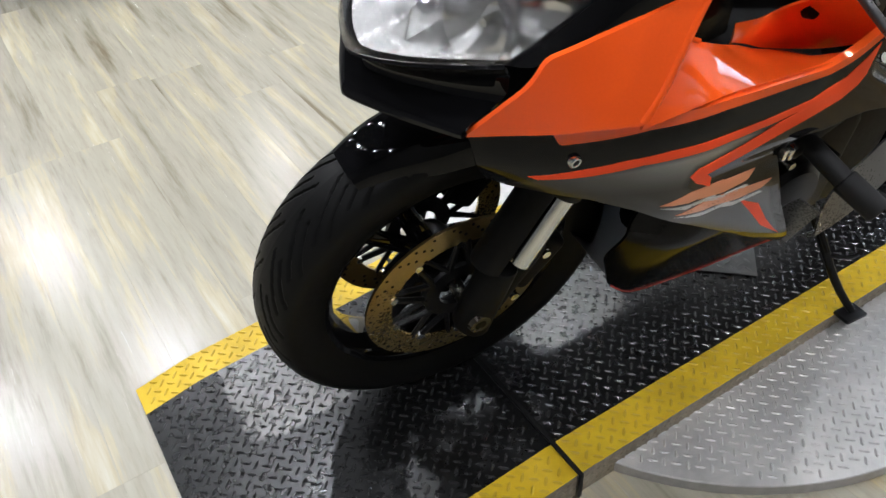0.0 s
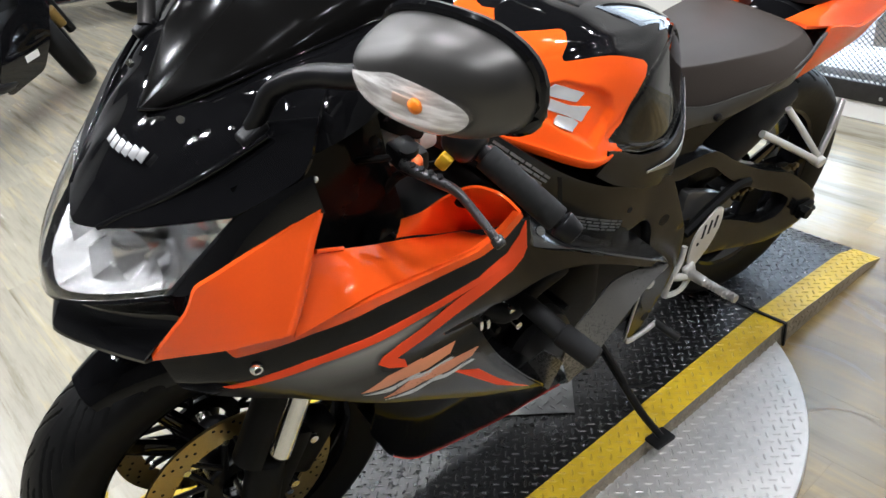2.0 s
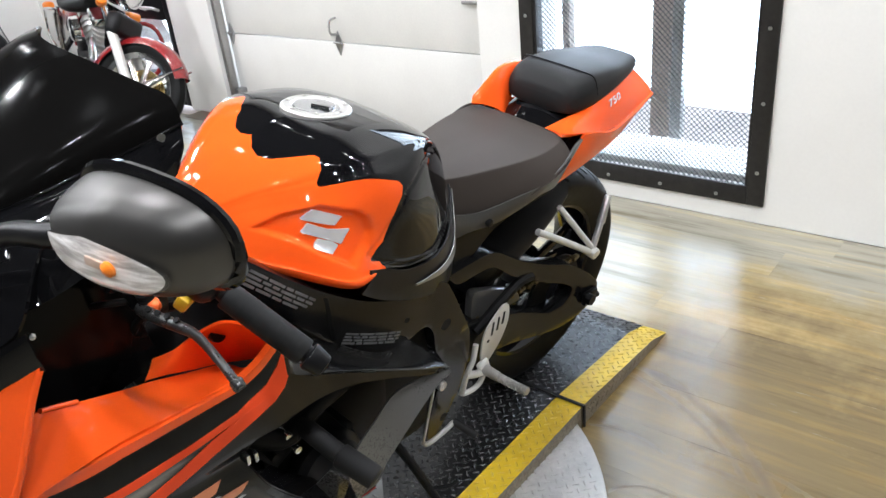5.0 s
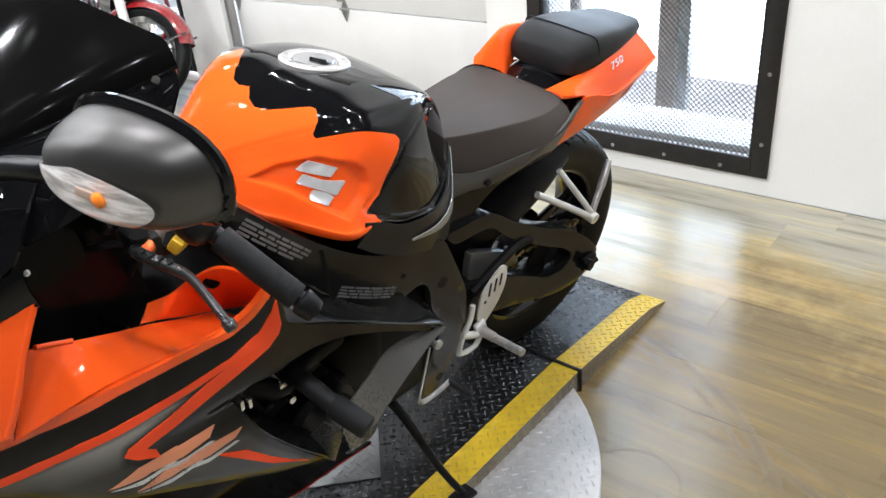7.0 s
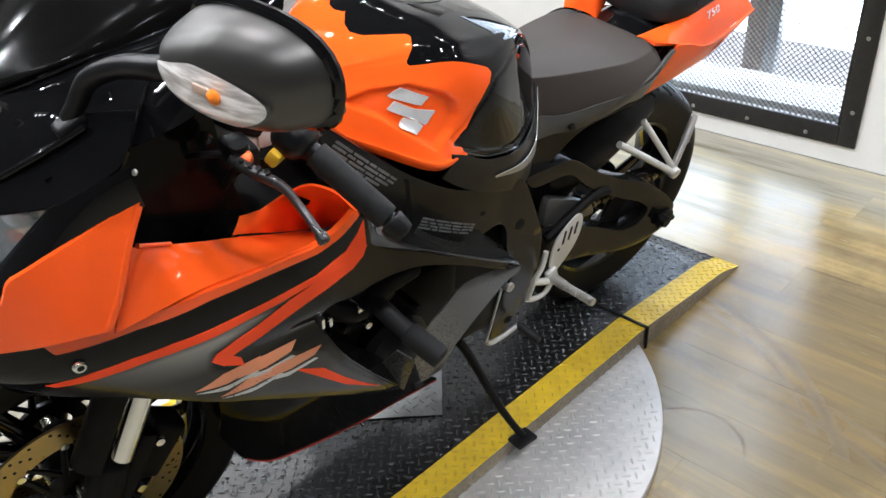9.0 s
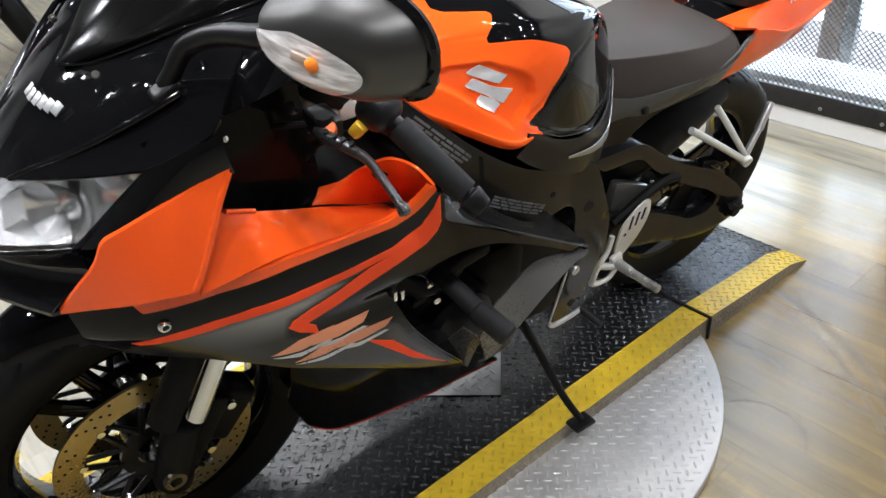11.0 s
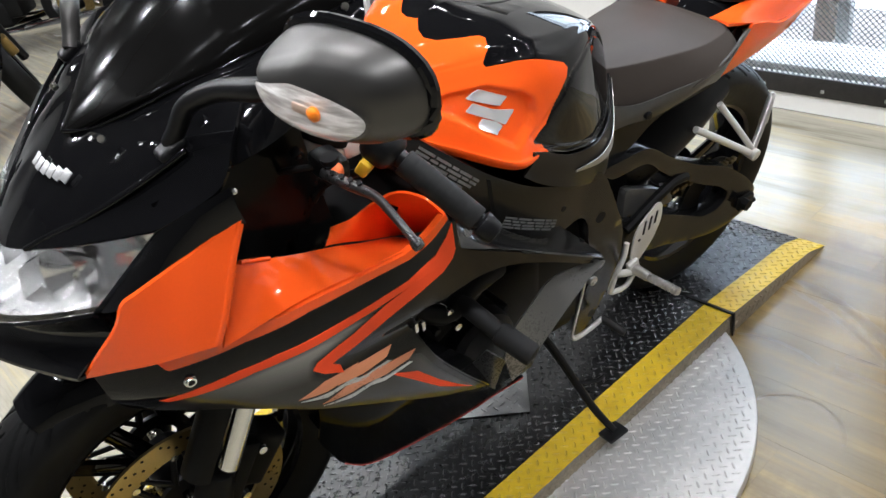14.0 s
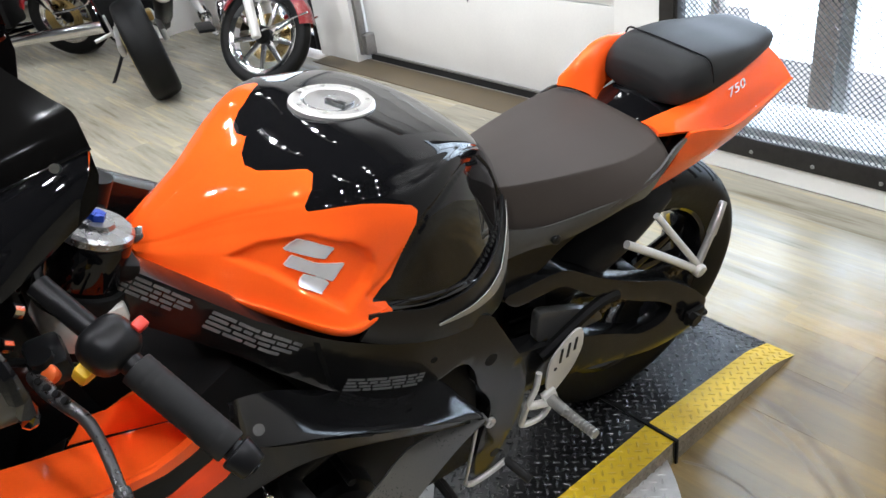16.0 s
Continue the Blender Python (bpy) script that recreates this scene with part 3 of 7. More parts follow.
def ramp_profile(x):
    """Height of the stand along its length."""
    pts = [(-1.80, 0.004), (-1.68, 0.030), (-1.2, 0.066), (0.0, 0.066), (0.40, 0.034), (0.497, 0.004)]
    if x <= pts[0][0]:
        return pts[0][1]
    for (a, za), (b, zb) in zip(pts, pts[1:]):
        if x <= b:
            return za + (zb - za) * (x - a) / (b - a)
    return pts[-1][1]


PW, STRIP = 0.697, 0.076
STAND_M = Matrix.Rotation(radians(-1.1), 4, "Z")


def deck_piece(name, label, xs):
    e = thing(name, label, "ramp" if name == "ramp" else "platform", STAND_M)
    x0, x1 = min(xs), max(xs)
    for nm, ya, yb, mt, lab in (("deck", STRIP, PW - STRIP, "deck_black", "black painted tread plate worn to bare metal"),
                                ("edge_strip", 0.0, STRIP, "deck_yellow", "yellow painted edge strip"), ("edge_strip", PW - STRIP, PW, "deck_yellow", "yellow painted edge strip")):
        rows = [[Vector((x, ya, ramp_profile(x))), Vector((x, yb, ramp_profile(x)))] for x in xs]
        top = grid(rows)
        if top.faces[:][0].normal.z < 0:
            bmesh.ops.reverse_faces(top, faces=top.faces[:])
        bumps = tread(lambda a, b: True, lambda a, b: ramp_profile(a), x0 + 0.012, x1 - 0.012, ya + 0.002, yb - 0.002, raised=1)
        part(nm, join(top, bumps), [M[mt], M[mt + "_raised"]], e, lab, smooth=0)
    for yy in (0.0015, PW - 0.0015):
        bm = bmesh.new()
        vs = [bm.verts.new((x, yy, ramp_profile(x) - 0.0008)) for x in xs] + [bm.verts.new((x, yy, 0.0005)) for x in reversed(xs)]
        f = bm.faces.new(vs)
        ex = bmesh.ops.extrude_face_region(bm, geom=[f])
        bmesh.ops.translate(bm, vec=(0, 0.003 if yy < 0.3 else -0.003, 0), verts=[v for v in ex["geom"] if isinstance(v, bmesh.types.BMVert)])
        bmesh.ops.recalc_face_normals(bm, faces=bm.faces)
        if yy < 0.3:
            bb = tread(lambda a, b: b < ramp_profile(a) - 0.012, lambda a, b: 0, x0 + 0.015, x1 - 0.015, 0.012, 0.06, 0.019)
            bb = moved(bb, Matrix(((1, 0, 0, 0), (0, 0, -1, 0.0012), (0, 1, 0, 0), (0, 0, 0, 1))))
            bm = join(bm, bb)
        part("skirt", bm, M["skirt"], e, "dirty tread-plate side skirt", smooth=0)
    return e


deck_piece("display_platform", "low display platform of black tread plate with yellow edges", [-1.196 + 1.192 * i / 24 for i in range(25)])
deck_piece("ramp", "black tread-plate end ramp with yellow edges beside platform", [0.004, 0.1, 0.2, 0.3, 0.39, 0.41, 0.45, 0.497])
deck_piece("ramp", "black tread-plate end ramp with yellow edges, paler in a patch", [-1.80, -1.74, -1.69, -1.67, -1.5, -1.35, -1.204])
for sx in (0.0, -1.2):
    st = box(sx, PW / 2 - 0.002, 0.0685, 0.009, PW + 0.008, 0.004, 0.001)
    st = join(st, box(sx, -0.0045, 0.034, 0.009, 0.004, 0.065, 0.001))
    tagged(part("strap", moved(st, STAND_M), M["rubber"]), "black rubber strap over the platform joint", "strap")

# loose square of bare tread plate lying on the deck
bare = thing("tread_plate_offcut", "bare silver square of tread plate lying on platform", "metal plate", pose(-0.567, 0.345, 0.0685, 0, 0, 45))
part("sheet", join(box(0, 0, 0.001, 0.24, 0.24, 0.0018, 0.0004), moved(tread(lambda a, b: True, lambda a, b: 0.0018, -0.115, 0.115, -0.115, 0.115), Matrix())), surface("dull_tread_sheet", (0.15, 0.15, 0.147), 0.42, 0.6, 0, 0.25, 50, 0.2, 0.14), bare)

# round turntable plate below
DC, DR, DZ = (-0.562, 0.372), 0.653, 0.026
tt = thing("turntable", "round turntable of bare silver tread plate on the floor", "turntable", pose(DC[0], DC[1], 0))
top = lathe([(0.001, 0.0), (DZ, 0.0), (DZ, DR - 0.002), (DZ - 0.002, DR), (0.001, DR)], axis="z", segs=128)
part("rim", top, M["tread_steel"], tt)
near = lambda a, b: math.hypot(a, b) < DR - 0.014 and b < -DC[1] + 0.02
part("tread_relief", tread(near, lambda a, b: DZ, -DR, DR, -DR, 0), M["tread_steel"], tt, smooth=0)

# ---------------------------------------------------------------- the sport motorcycle, on its side stand
LEAN_BIKE, YAW_BIKE = 8.6, 6.7
_f = Vector((-math.cos(radians(YAW_BIKE)), math.sin(radians(YAW_BIKE)), 0))
_l0 = Vector((-math.sin(radians(YAW_BIKE)), -math.cos(radians(YAW_BIKE)), 0))
_l = math.cos(radians(LEAN_BIKE)) * _l0 - math.sin(radians(LEAN_BIKE)) * Vector((0, 0, 1))
_w = _f.cross(_l)
BIKE_M = Matrix(((_f.x, _l.x, _w.x, 0.1203), (_f.y, _l.y, _w.y, 0.1968), (_f.z, _l.z, _w.z, 0.0584), (0, 0, 0, 1)))
bike = thing("motorcycle", "orange and black sport motorcycle leaning on its side stand", "motorcycle", BIKE_M)
RA, FA = Vector((0.0606, -0.015, 0.313)), Vector((1.394, 0, 0.319))
# side parts were drawn upright about the filler cap with a slightly greater lean; this turns them into the frame of the bike
LIFT = radians(2.9)
SIDE = Matrix.Translation((0, 0, 0.973)) @ Matrix.Rotation(-LIFT, 4, "X") @ Matrix.Translation((0, 0, -0.973))
FLIP = Matrix.Diagonal((1, -1, 1, 1))


def eased(v, w):
    """Half width and height of a side point in the frame of the bike."""
    q = SIDE @ Vector((0, v, w))
    return q.y, q.z

STEER = 0.0
RAKE = radians(27.5)
HEAD = Vector((1.06, 0, 0.93))
AXIS = Vector((-math.sin(RAKE), 0, math.cos(RAKE)))
TURN_FORK = Matrix.Translation(HEAD) @ Matrix.Rotation(radians(STEER), 4, AXIS) @ Matrix.Translation(-HEAD)


def tyre_mesh(centre, R, rim, w, segs=620, front=True):
    half = [(0.0, 1.0), (0.25, 0.985), (0.5, 0.945), (0.72, 0.88), (0.9, 0.78), (1.0, 0.64), (0.985, 0.45), (0.9, 0.2), (0.78, 0.0)]
    line = spline([(a, b, 0) for a, b in half], 9)
    prof = [(-p.x, p.y) for p in reversed(line)] + [(p.x, p.y) for p in line[1:]]
    pitch, rows = 2 * math.pi / 26, []
    for i in range(segs):
        t = 2 * math.pi * i / segs
        row = []
        for a, b in prof:
            r = rim + (R - rim) * b
            s = abs(a)
            if b > 0.74:
                for shift, lo, hi, wd in ((0.0, 0.10, 0.80, 0.0125), (0.5, 0.40, 0.92, 0.0125)):
                    ph = ((t + (0.36 if front else -0.36) * s + (0.5 * pitch if a < 0 else 0)) / pitch + shift + 0.35 * s) % 1.0
                    if lo < s < hi and abs(ph - 0.5) * pitch < wd:
                        r -= 0.0045
            row.append(Vector((r * math.cos(t), a * w / 2, r * math.sin(t))) + centre)
        rows.append(row)
    return grid(rows, close_rows=True)


def wheel(name, centre, R, w, front, move):
    rim_r = 0.222 if front else 0.214
    root = part(name, moved(lathe([(-w * 0.36, rim_r), (-w * 0.40, rim_r + 0.006), (-w * 0.36, rim_r - 0.008), (-w * 0.2, rim_r - 0.022), (w * 0.2, rim_r - 0.022), (w * 0.36, rim_r - 0.008), (w * 0.40, rim_r + 0.006), (w * 0.36, rim_r)], centre, segs=96), move), M["black_gloss"], bike, "black cast rim")
    part("tyre", moved(tyre_mesh(centre, R, rim_r, w, front=front), move), M["rubber"], root, "worn black sport tyre", smooth=50)
    hub = part("hub", moved(lathe([(-0.055, 0.012), (-0.055, 0.034), (-0.03, 0.045), (0.03, 0.045), (0.055, 0.034), (0.055, 0.012)], centre, segs=32), move), M["black_satin"], root)
    for k in range(3):
        for d in (-0.17, 0.17):
            a = 2 * math.pi * k / 3 + 0.95
            c0, c1 = a + d * 0.6, a + d * 1.25
            p0 = centre + Vector((0.04 * math.cos(c0), 0, 0.04 * math.sin(c0)))
            p1 = centre + Vector((0.198 * math.cos(c1), 0, 0.198 * math.sin(c1)))
            bm = rod((0, 0, 0), (0, 0, (p1 - p0).length), 0.017, 8, 0.013)
            q = (p1 - p0).to_track_quat("Z", "Y").to_matrix().to_4x4()
            part("spoke", moved(bm, move @ Matrix.Translation(p0) @ q @ Matrix.Diagonal((0.7, 1.15, 1, 1))), M["black_gloss"], root)
    return root


def brake_disc(parent, centre, y, R, move, r_in, buttons=True):
    ring = part("brake_disc", moved(lathe([(y - 0.0025, r_in), (y - 0.0025, R), (y + 0.0025, R), (y + 0.0025, r_in)], centre, segs=96, closed=True), move), M["disc"], parent, "bronze-toned drilled steel brake disc")
    holes = bmesh.new()
    n = 0
    for rr, cnt, off in ((R - 0.008, 30, 0.0), (R - 0.017, 30, 0.33), (R - 0.026, 30, 0.66)):
        for i in range(cnt):
            if (i * 7 + int(off * 10)) % 3 == 0 and rr < R - 0.01:
                continue
            t = 2 * math.pi * (i + off) / cnt
            p = centre + Vector((rr * math.cos(t), y, rr * math.sin(t)))
            holes = join(holes, rod(p - Vector((0, 0.0029, 0)), p + Vector((0, 0.0029, 0)), 0.0029, 7))
    tagged(part("drillings", moved(holes, move), M["rubber"], ring, smooth=0), kind="stuff")
    # carrier: star of arms, with silver buttons
    part("disc_carrier", moved(lathe([(y - 0.004, 0.035), (y - 0.004, 0.062), (y + 0.004, 0.062), (y + 0.004, 0.035)], centre, segs=40, closed=True), move), M["black_satin"], ring)
    for k in range(10):
        t = 2 * math.pi * k / 10
        t2 = t + 0.28
        a = centre + Vector((0.058 * math.cos(t), y, 0.058 * math.sin(t)))
        b = centre + Vector(((r_in + 0.004) * math.cos(t2), y, (r_in + 0.004) * math.sin(t2)))
        c = centre + Vector(((r_in + 0.004) * math.cos(t2 - 0.5), y, (r_in + 0.004) * math.sin(t2 - 0.5)))
        part("carrier_arm", moved(join(rod(a, b, 0.0065, 6, 0.005), rod(a, c, 0.0055, 6, 0.0045)), move), M["black_satin"], ring)
    for k in range(10):
        t = 2 * math.pi * k / 10 + 0.28
        p = centre + Vector((r_in * math.cos(t), y, r_in * math.sin(t)))
        part("disc_button", moved(rod(p - Vector((0, 0.005, 0)), p + Vector((0, 0.005, 0)), 0.0065, 10), move), M["steel"], ring)
    return ring


fw = wheel("front_wheel", FA, 0.316, 0.130, True, TURN_FORK)
rw = wheel("rear_wheel", RA, 0.312, 0.155, False, Matrix())
for yy in (0.076, -0.076):
    brake_disc(fw, FA, yy, 0.165, TURN_FORK, 0.120)
M["cap_dark"] = surface("dark_axle_steel", (0.12, 0.115, 0.10), 0.3, 1.0)
part("axle", moved(rod(FA - Vector((0, 0.152, 0)), FA + Vector((0, 0.152, 0)), 0.013, 16), TURN_FORK), M["cap_dark"], fw)
part("axle_nut", moved(lathe([(0.150, 0.010), (0.158, 0.0105), (0.158, 0.018), (0.150, 0.020)], FA, segs=20), TURN_FORK), M["cap_dark"], fw)

# ---- fork
M["cap_metal"] = surface("grey_fork_cap", (0.30, 0.30, 0.30), 0.3, 0.9)
FORK = part("front_fork", moved(rod(FA + AXIS * 0.56 + Vector((-0.03, -0.1, 0)), FA + AXIS * 0.56 + Vector((-0.03, 0.1, 0)), 0.024, 16), TURN_FORK), M["black_rough"], bike, "black inverted front fork")
for s in (1, -1):
    part("fork_foot", moved(rod(FA + Vector((0.0, 0.125 * s, -0.036)), FA + AXIS * 0.12 + Vector((0.014, 0.128 * s, 0)), 0.033, 20, 0.030, 0.006), TURN_FORK), M["black_rough"], FORK)
for s in (1, -1):
    o = Vector((0.0, 0.120 * s, 0))
    part("fork_tube", moved(rod((1.338, 0.154 * s, 0.450), (1.265, 0.154 * s, 0.600), 0.0165, 28), TURN_FORK), M["steel"], FORK, "polished fork tube")
    part("fork_leg", moved(rod((1.278, 0.148 * s, 0.592), FA + o + AXIS * 0.76, 0.029, 24, None, 0.002), TURN_FORK), M["black_satin"], FORK)
    part("fork_seal", moved(rod((1.285, 0.149 * s, 0.578), (1.276, 0.149 * s, 0.597), 0.0305, 24, None, 0.003), TURN_FORK), M["rubber"], FORK)
    cal = join(moved(box(0, 0, 0, 0.062, 0.056, 0.115, 0.012, 3), Matrix.Translation(FA + Vector((-0.112, 0.098 * s, 0.058))) @ Matrix.Rotation(radians(-38), 4, "Y")),
               moved(box(0, 0, 0, 0.03, 0.03, 0.15, 0.008, 2), Matrix.Translation(FA + Vector((-0.07, 0.126 * s, 0.06))) @ Matrix.Rotation(radians(-30), 4, "Y")))
    cl = part("brake_caliper", moved(cal, TURN_FORK), M["black_rough"], FORK)
    for dz in (-0.04, 0.045):
        p = FA + Vector((-0.092 - dz * 0.55, 0.130 * s, 0.055 + dz))
        part("bolt", moved(rod(p, p + Vector((0, 0.012 * s, 0)), 0.0075, 10), TURN_FORK), M["steel"], cl)
    part("top_cap", moved(lathe([(0.0, 0.02), (0.0, 0.0400), (0.007, 0.0400), (0.010, 0.036), (0.010, 0.020), (0.015, 0.018), (0.016, 0.001)], axis="z", segs=32), Matrix.Translation(FA + o + AXIS * 0.764) @ Matrix.Rotation(-RAKE, 4, "Y")), M["cap_metal"], FORK, "alloy fork cap")
    part("adjuster", moved(rod(FA + o + AXIS * 0.776, FA + o + AXIS * 0.786, 0.0105, 6, 0.009), TURN_FORK), M["blue"], FORK, "blue adjuster")
for s in (1, -1):
    o = Vector((0.0, 0.120 * s, 0))
    part("fork_collar", rod(FA + o + AXIS * 0.705, FA + o + AXIS * 0.763, 0.0400, 28, None, 0.003), M["black_gloss"], FORK)
    part("clamp_ring", rod(FA + o + AXIS * 0.682, FA + o + AXIS * 0.708, 0.046, 28, None, 0.004), M["black_rough"], FORK)
    part("bar_clamp", join(rod(FA + o + AXIS * 0.640, FA + o + AXIS * 0.682, 0.043, 28, None, 0.004), moved(box(0, 0, 0, 0.03, 0.05, 0.03, 0.008), Matrix.Translation(FA + o + AXIS * 0.67 + Vector((-0.03, 0.02 * s, 0))))), M["pale_alloy"], FORK, "silver bar clamp")
part("top_clamp", moved(join(moved(box(0, 0, 0, 0.075, 0.30, 0.024, 0.008, 2), Matrix.Translation(FA + AXIS * 0.725 + Vector((-0.012, 0, 0))) @ Matrix.Rotation(-RAKE, 4, "Y")), rod(FA + AXIS * 0.70 + Vector((-0.04, 0, 0)), FA + AXIS * 0.75 + Vector((-0.04, 0, 0)), 0.02, 16)), TURN_FORK), M["black_rough"], FORK)

# ---- front mudguard: a shell over the tyre with fork guards
rows = []
for i in range(29):
    a = radians(61 + 103 * i / 28)
    r = 0.338 - 0.006 * max(0.0, 1 - i / 4) ** 2 - 0.004 * i / 28
    wd = 0.046 + 0.024 * math.sin(min(1, i / 8) * math.pi / 2)
    drop = 0.026 + 0.028 * math.sin(min(1, i / 9) * math.pi / 2)
    row = []
    for j in range(-9, 10):
        q = j / 9
        rr = r - drop * abs(q) ** 3.0 - 0.006 * q * q - 0.005 * (abs(q) > 0.5) * (abs(q) - 0.5)
        row.append(FA + Vector((rr * math.cos(a), wd * math.copysign(abs(q) ** 0.75, q), rr * math.sin(a))))
    rows.append(row)
shell = grid(rows)
bmesh.ops.solidify(shell, geom=shell.faces[:], thickness=0.003)
mud = part("front_mudguard", moved(shell, TURN_FORK), M["black_gloss"], bike, "glossy black front mudguard", 60)
for s in (1, -1):
    rows = []
    for i in range(9):
        q = FA + AXIS * (0.13 + 0.20 * i / 8) + Vector((0.040, 0.126 * s, 0))
        rows.append([q + Vector((0.030 * math.cos(t), 0.030 * math.sin(t) * s, 0.014 * math.cos(t))) for t in (radians(-75 + 165 * j / 8) for j in range(9))])
    g = grid(rows)
    bmesh.ops.solidify(g, geom=g.faces[:], thickness=0.003)
    part("fork_guard", moved(g, TURN_FORK), M["black_rough"], mud, smooth=60)


# ---- side fairing
LOW_EDGE = [(0.892, 0.386), (1.02, 0.478), (1.162, 0.580), (1.268, 0.650), (1.335, 0.685), (1.397, 0.695), (1.45, 0.70)]


def bump_at(d, wide):
    return math.exp(-(d / wide) ** 2)


def side_y(u, w):
    """Half width of the side fairing."""
    y = 0.302
    if u > 1.20:
        y -= 1.95 * (u - 1.20) ** 2
    if u < 0.95:
        y -= 0.33 * (0.95 - u) ** 2
    if w > 0.86:
        y -= 1.6 * (w - 0.86) ** 2
    if w < 0.72:
        y -= 0.24 * (0.72 - w) ** 2
    if w < 0.50:
        y -= 0.4 * (0.50 - w) ** 2
    return y


def flank_y(u, w):
    """The side fairing with its upper facet, hollow channel and rolled lower edge."""
    y = side_y(u, w)
    # upper facet above the stripe leans in
    if u > 1.0:
        y -= 0.30 * max(0.0, w - 0.783 + 0.35 * max(0.0, u - 1.28)) * min(1.0, (u - 1.0) / 0.1)
    # channel from the stripe's bend to the opening
    if 1.03 < u < 1.23:
        y -= 0.013 * (1.23 - u) / 0.16 * bump_at(w - 0.690 - 0.10 * (u - 1.07), 0.022)
    for (u0, w0), (u1, w1) in zip(LOW_EDGE, LOW_EDGE[1:]):
        if u0 <= u < u1:
            y -= 4.5 * max(0.0, 0.05 - (w - w0 - (w1 - w0) * (u - u0) / (u1 - u0))) ** 2
    return y


OPENING = [(0.906, 0.403), (0.918, 0.430), (0.965, 0.496), (1.016, 0.571), (1.049, 0.628), (1.069, 0.681), (1.068, 0.712), (1.050, 0.724), (1.02, 0.722), (0.98, 0.727), (0.939, 0.726), (0.882, 0.708), (0.788, 0.652), (0.720, 0.603), (0.660, 0.560)]
FAIR = [(1.447, 0.720, 0.006), (1.438, 0.702, 0.008), (1.419, 0.694), (1.381, 0.693), (1.329, 0.688), (1.28, 0.670), (1.192, 0.612), (1.078, 0.530), (0.972, 0.450), (0.900, 0.394, 0.004)] + [(a, b, 0.02) for a, b in OPENING[1:-1]] + \
       [(0.655, 0.564, 0.003), (0.662, 0.574, 0.004), (0.788, 0.664), (0.895, 0.736), (0.961, 0.775), (0.992, 0.800, 0.01), (0.996, 0.846, 0.004), (1.010, 0.848, 0.004), (1.030, 0.835), (1.074, 0.824), (1.125, 0.825), (1.219, 0.826), (1.30, 0.812), (1.348, 0.794), (1.384, 0.781, 0.006), (1.392, 0.800, 0.006), (1.436, 0.785), (1.456, 0.770, 0.004)]
STRIPES = [[(1.402, 0.7225), (1.350, 0.748), (1.313, 0.763), (1.268, 0.774), (1.21, 0.779), (1.145, 0.781), (1.075, 0.787), (1.029, 0.804), (1.011, 0.826), (1.002, 0.846), (0.998, 0.800), (1.022, 0.785), (1.057, 0.779), (1.129, 0.770), (1.196, 0.765), (1.256, 0.761), (1.296, 0.755), (1.333, 0.742), (1.393, 0.7195)],
           [(1.057, 0.781), (1.112, 0.768), (1.164, 0.749), (1.199, 0.740), (1.222, 0.732), (1.229, 0.722), (1.215, 0.706), (1.187, 0.688), (1.190, 0.704), (1.202, 0.716), (1.167, 0.724), (1.113, 0.742), (1.058, 0.757), (1.020, 0.770), (1.003, 0.785), (0.997, 0.801), (1.022, 0.7855)],
           [(1.118, 0.633), (1.085, 0.596), (1.03, 0.532), (0.96, 0.472), (0.99, 0.503), (1.03, 0.549), (1.07, 0.602)]]
GREY = [(1.43, 0.690), (1.402, 0.7215), (1.350, 0.745), (1.278, 0.762), (1.199, 0.768), (1.12, 0.772), (1.057, 0.780), (1.112, 0.768), (1.164, 0.749), (1.222, 0.733), (1.226, 0.71), (1.19, 0.684), (1.12, 0.672), (1.06, 0.64), (1.03, 0.585), (0.97, 0.50), (0.88, 0.38), (1.02, 0.44), (1.162, 0.54), (1.27, 0.61), (1.39, 0.66)]
# seam between the flank and the horizontal top of its rear wing, and the wing's inner edge
WING_OUT = [(0.655, 0.274, 0.564), (0.670, 0.277, 0.579), (0.788, 0.293, 0.664), (0.895, 0.299, 0.736), (0.961, 0.300, 0.775), (0.994, 0.300, 0.802), (0.998, 0.298, 0.844)]
WING_IN = [(0.672, 0.250, 0.577), (0.684, 0.207, 0.602), (0.767, 0.211, 0.638), (0.853, 0.214, 0.703), (0.930, 0.236, 0.782), (0.985, 0.268, 0.838), (0.994, 0.288, 0.856)]


def fairing_paint():
    m, t, n, l, b = nodes_of("fairing_paint")
    def attr(k):
        a = n.new("ShaderNodeAttribute")
        a.attribute_name = k
        return a.outputs["Fac"]
    vec = coords(t)
    fleck = noise_tex(t, vec, 900, 2)
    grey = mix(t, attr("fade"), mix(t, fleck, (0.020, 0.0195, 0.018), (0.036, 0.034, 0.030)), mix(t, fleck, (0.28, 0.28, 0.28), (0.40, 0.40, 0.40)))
    soft = n.new("ShaderNodeMapRange")
    soft.inputs["From Min"].default_value, soft.inputs["From Max"].default_value = 0.0, 0.012
    l.new(attr("grey"), soft.inputs["Value"])
    col = mix(t, soft.outputs[0], (0.0045, 0.0045, 0.005), grey)
    l.new(col, b.inputs["Base Color"])
    l.new(math_node(t, "MULTIPLY", math_node(t, "MULTIPLY", soft.outputs[0], math_node(t, "MAXIMUM", attr("fade"), 0.6)), 0.8), b.inputs["Metallic"])
    b.inputs["Roughness"].default_value = 0.3
    b.inputs["Specular IOR Level"].default_value = 0.0
    b.inputs["Coat Weight"].default_value, b.inputs["Coat Roughness"].default_value = 1.0, 0.04
    b.inputs["Coat IOR"].default_value = 1.32
    return m


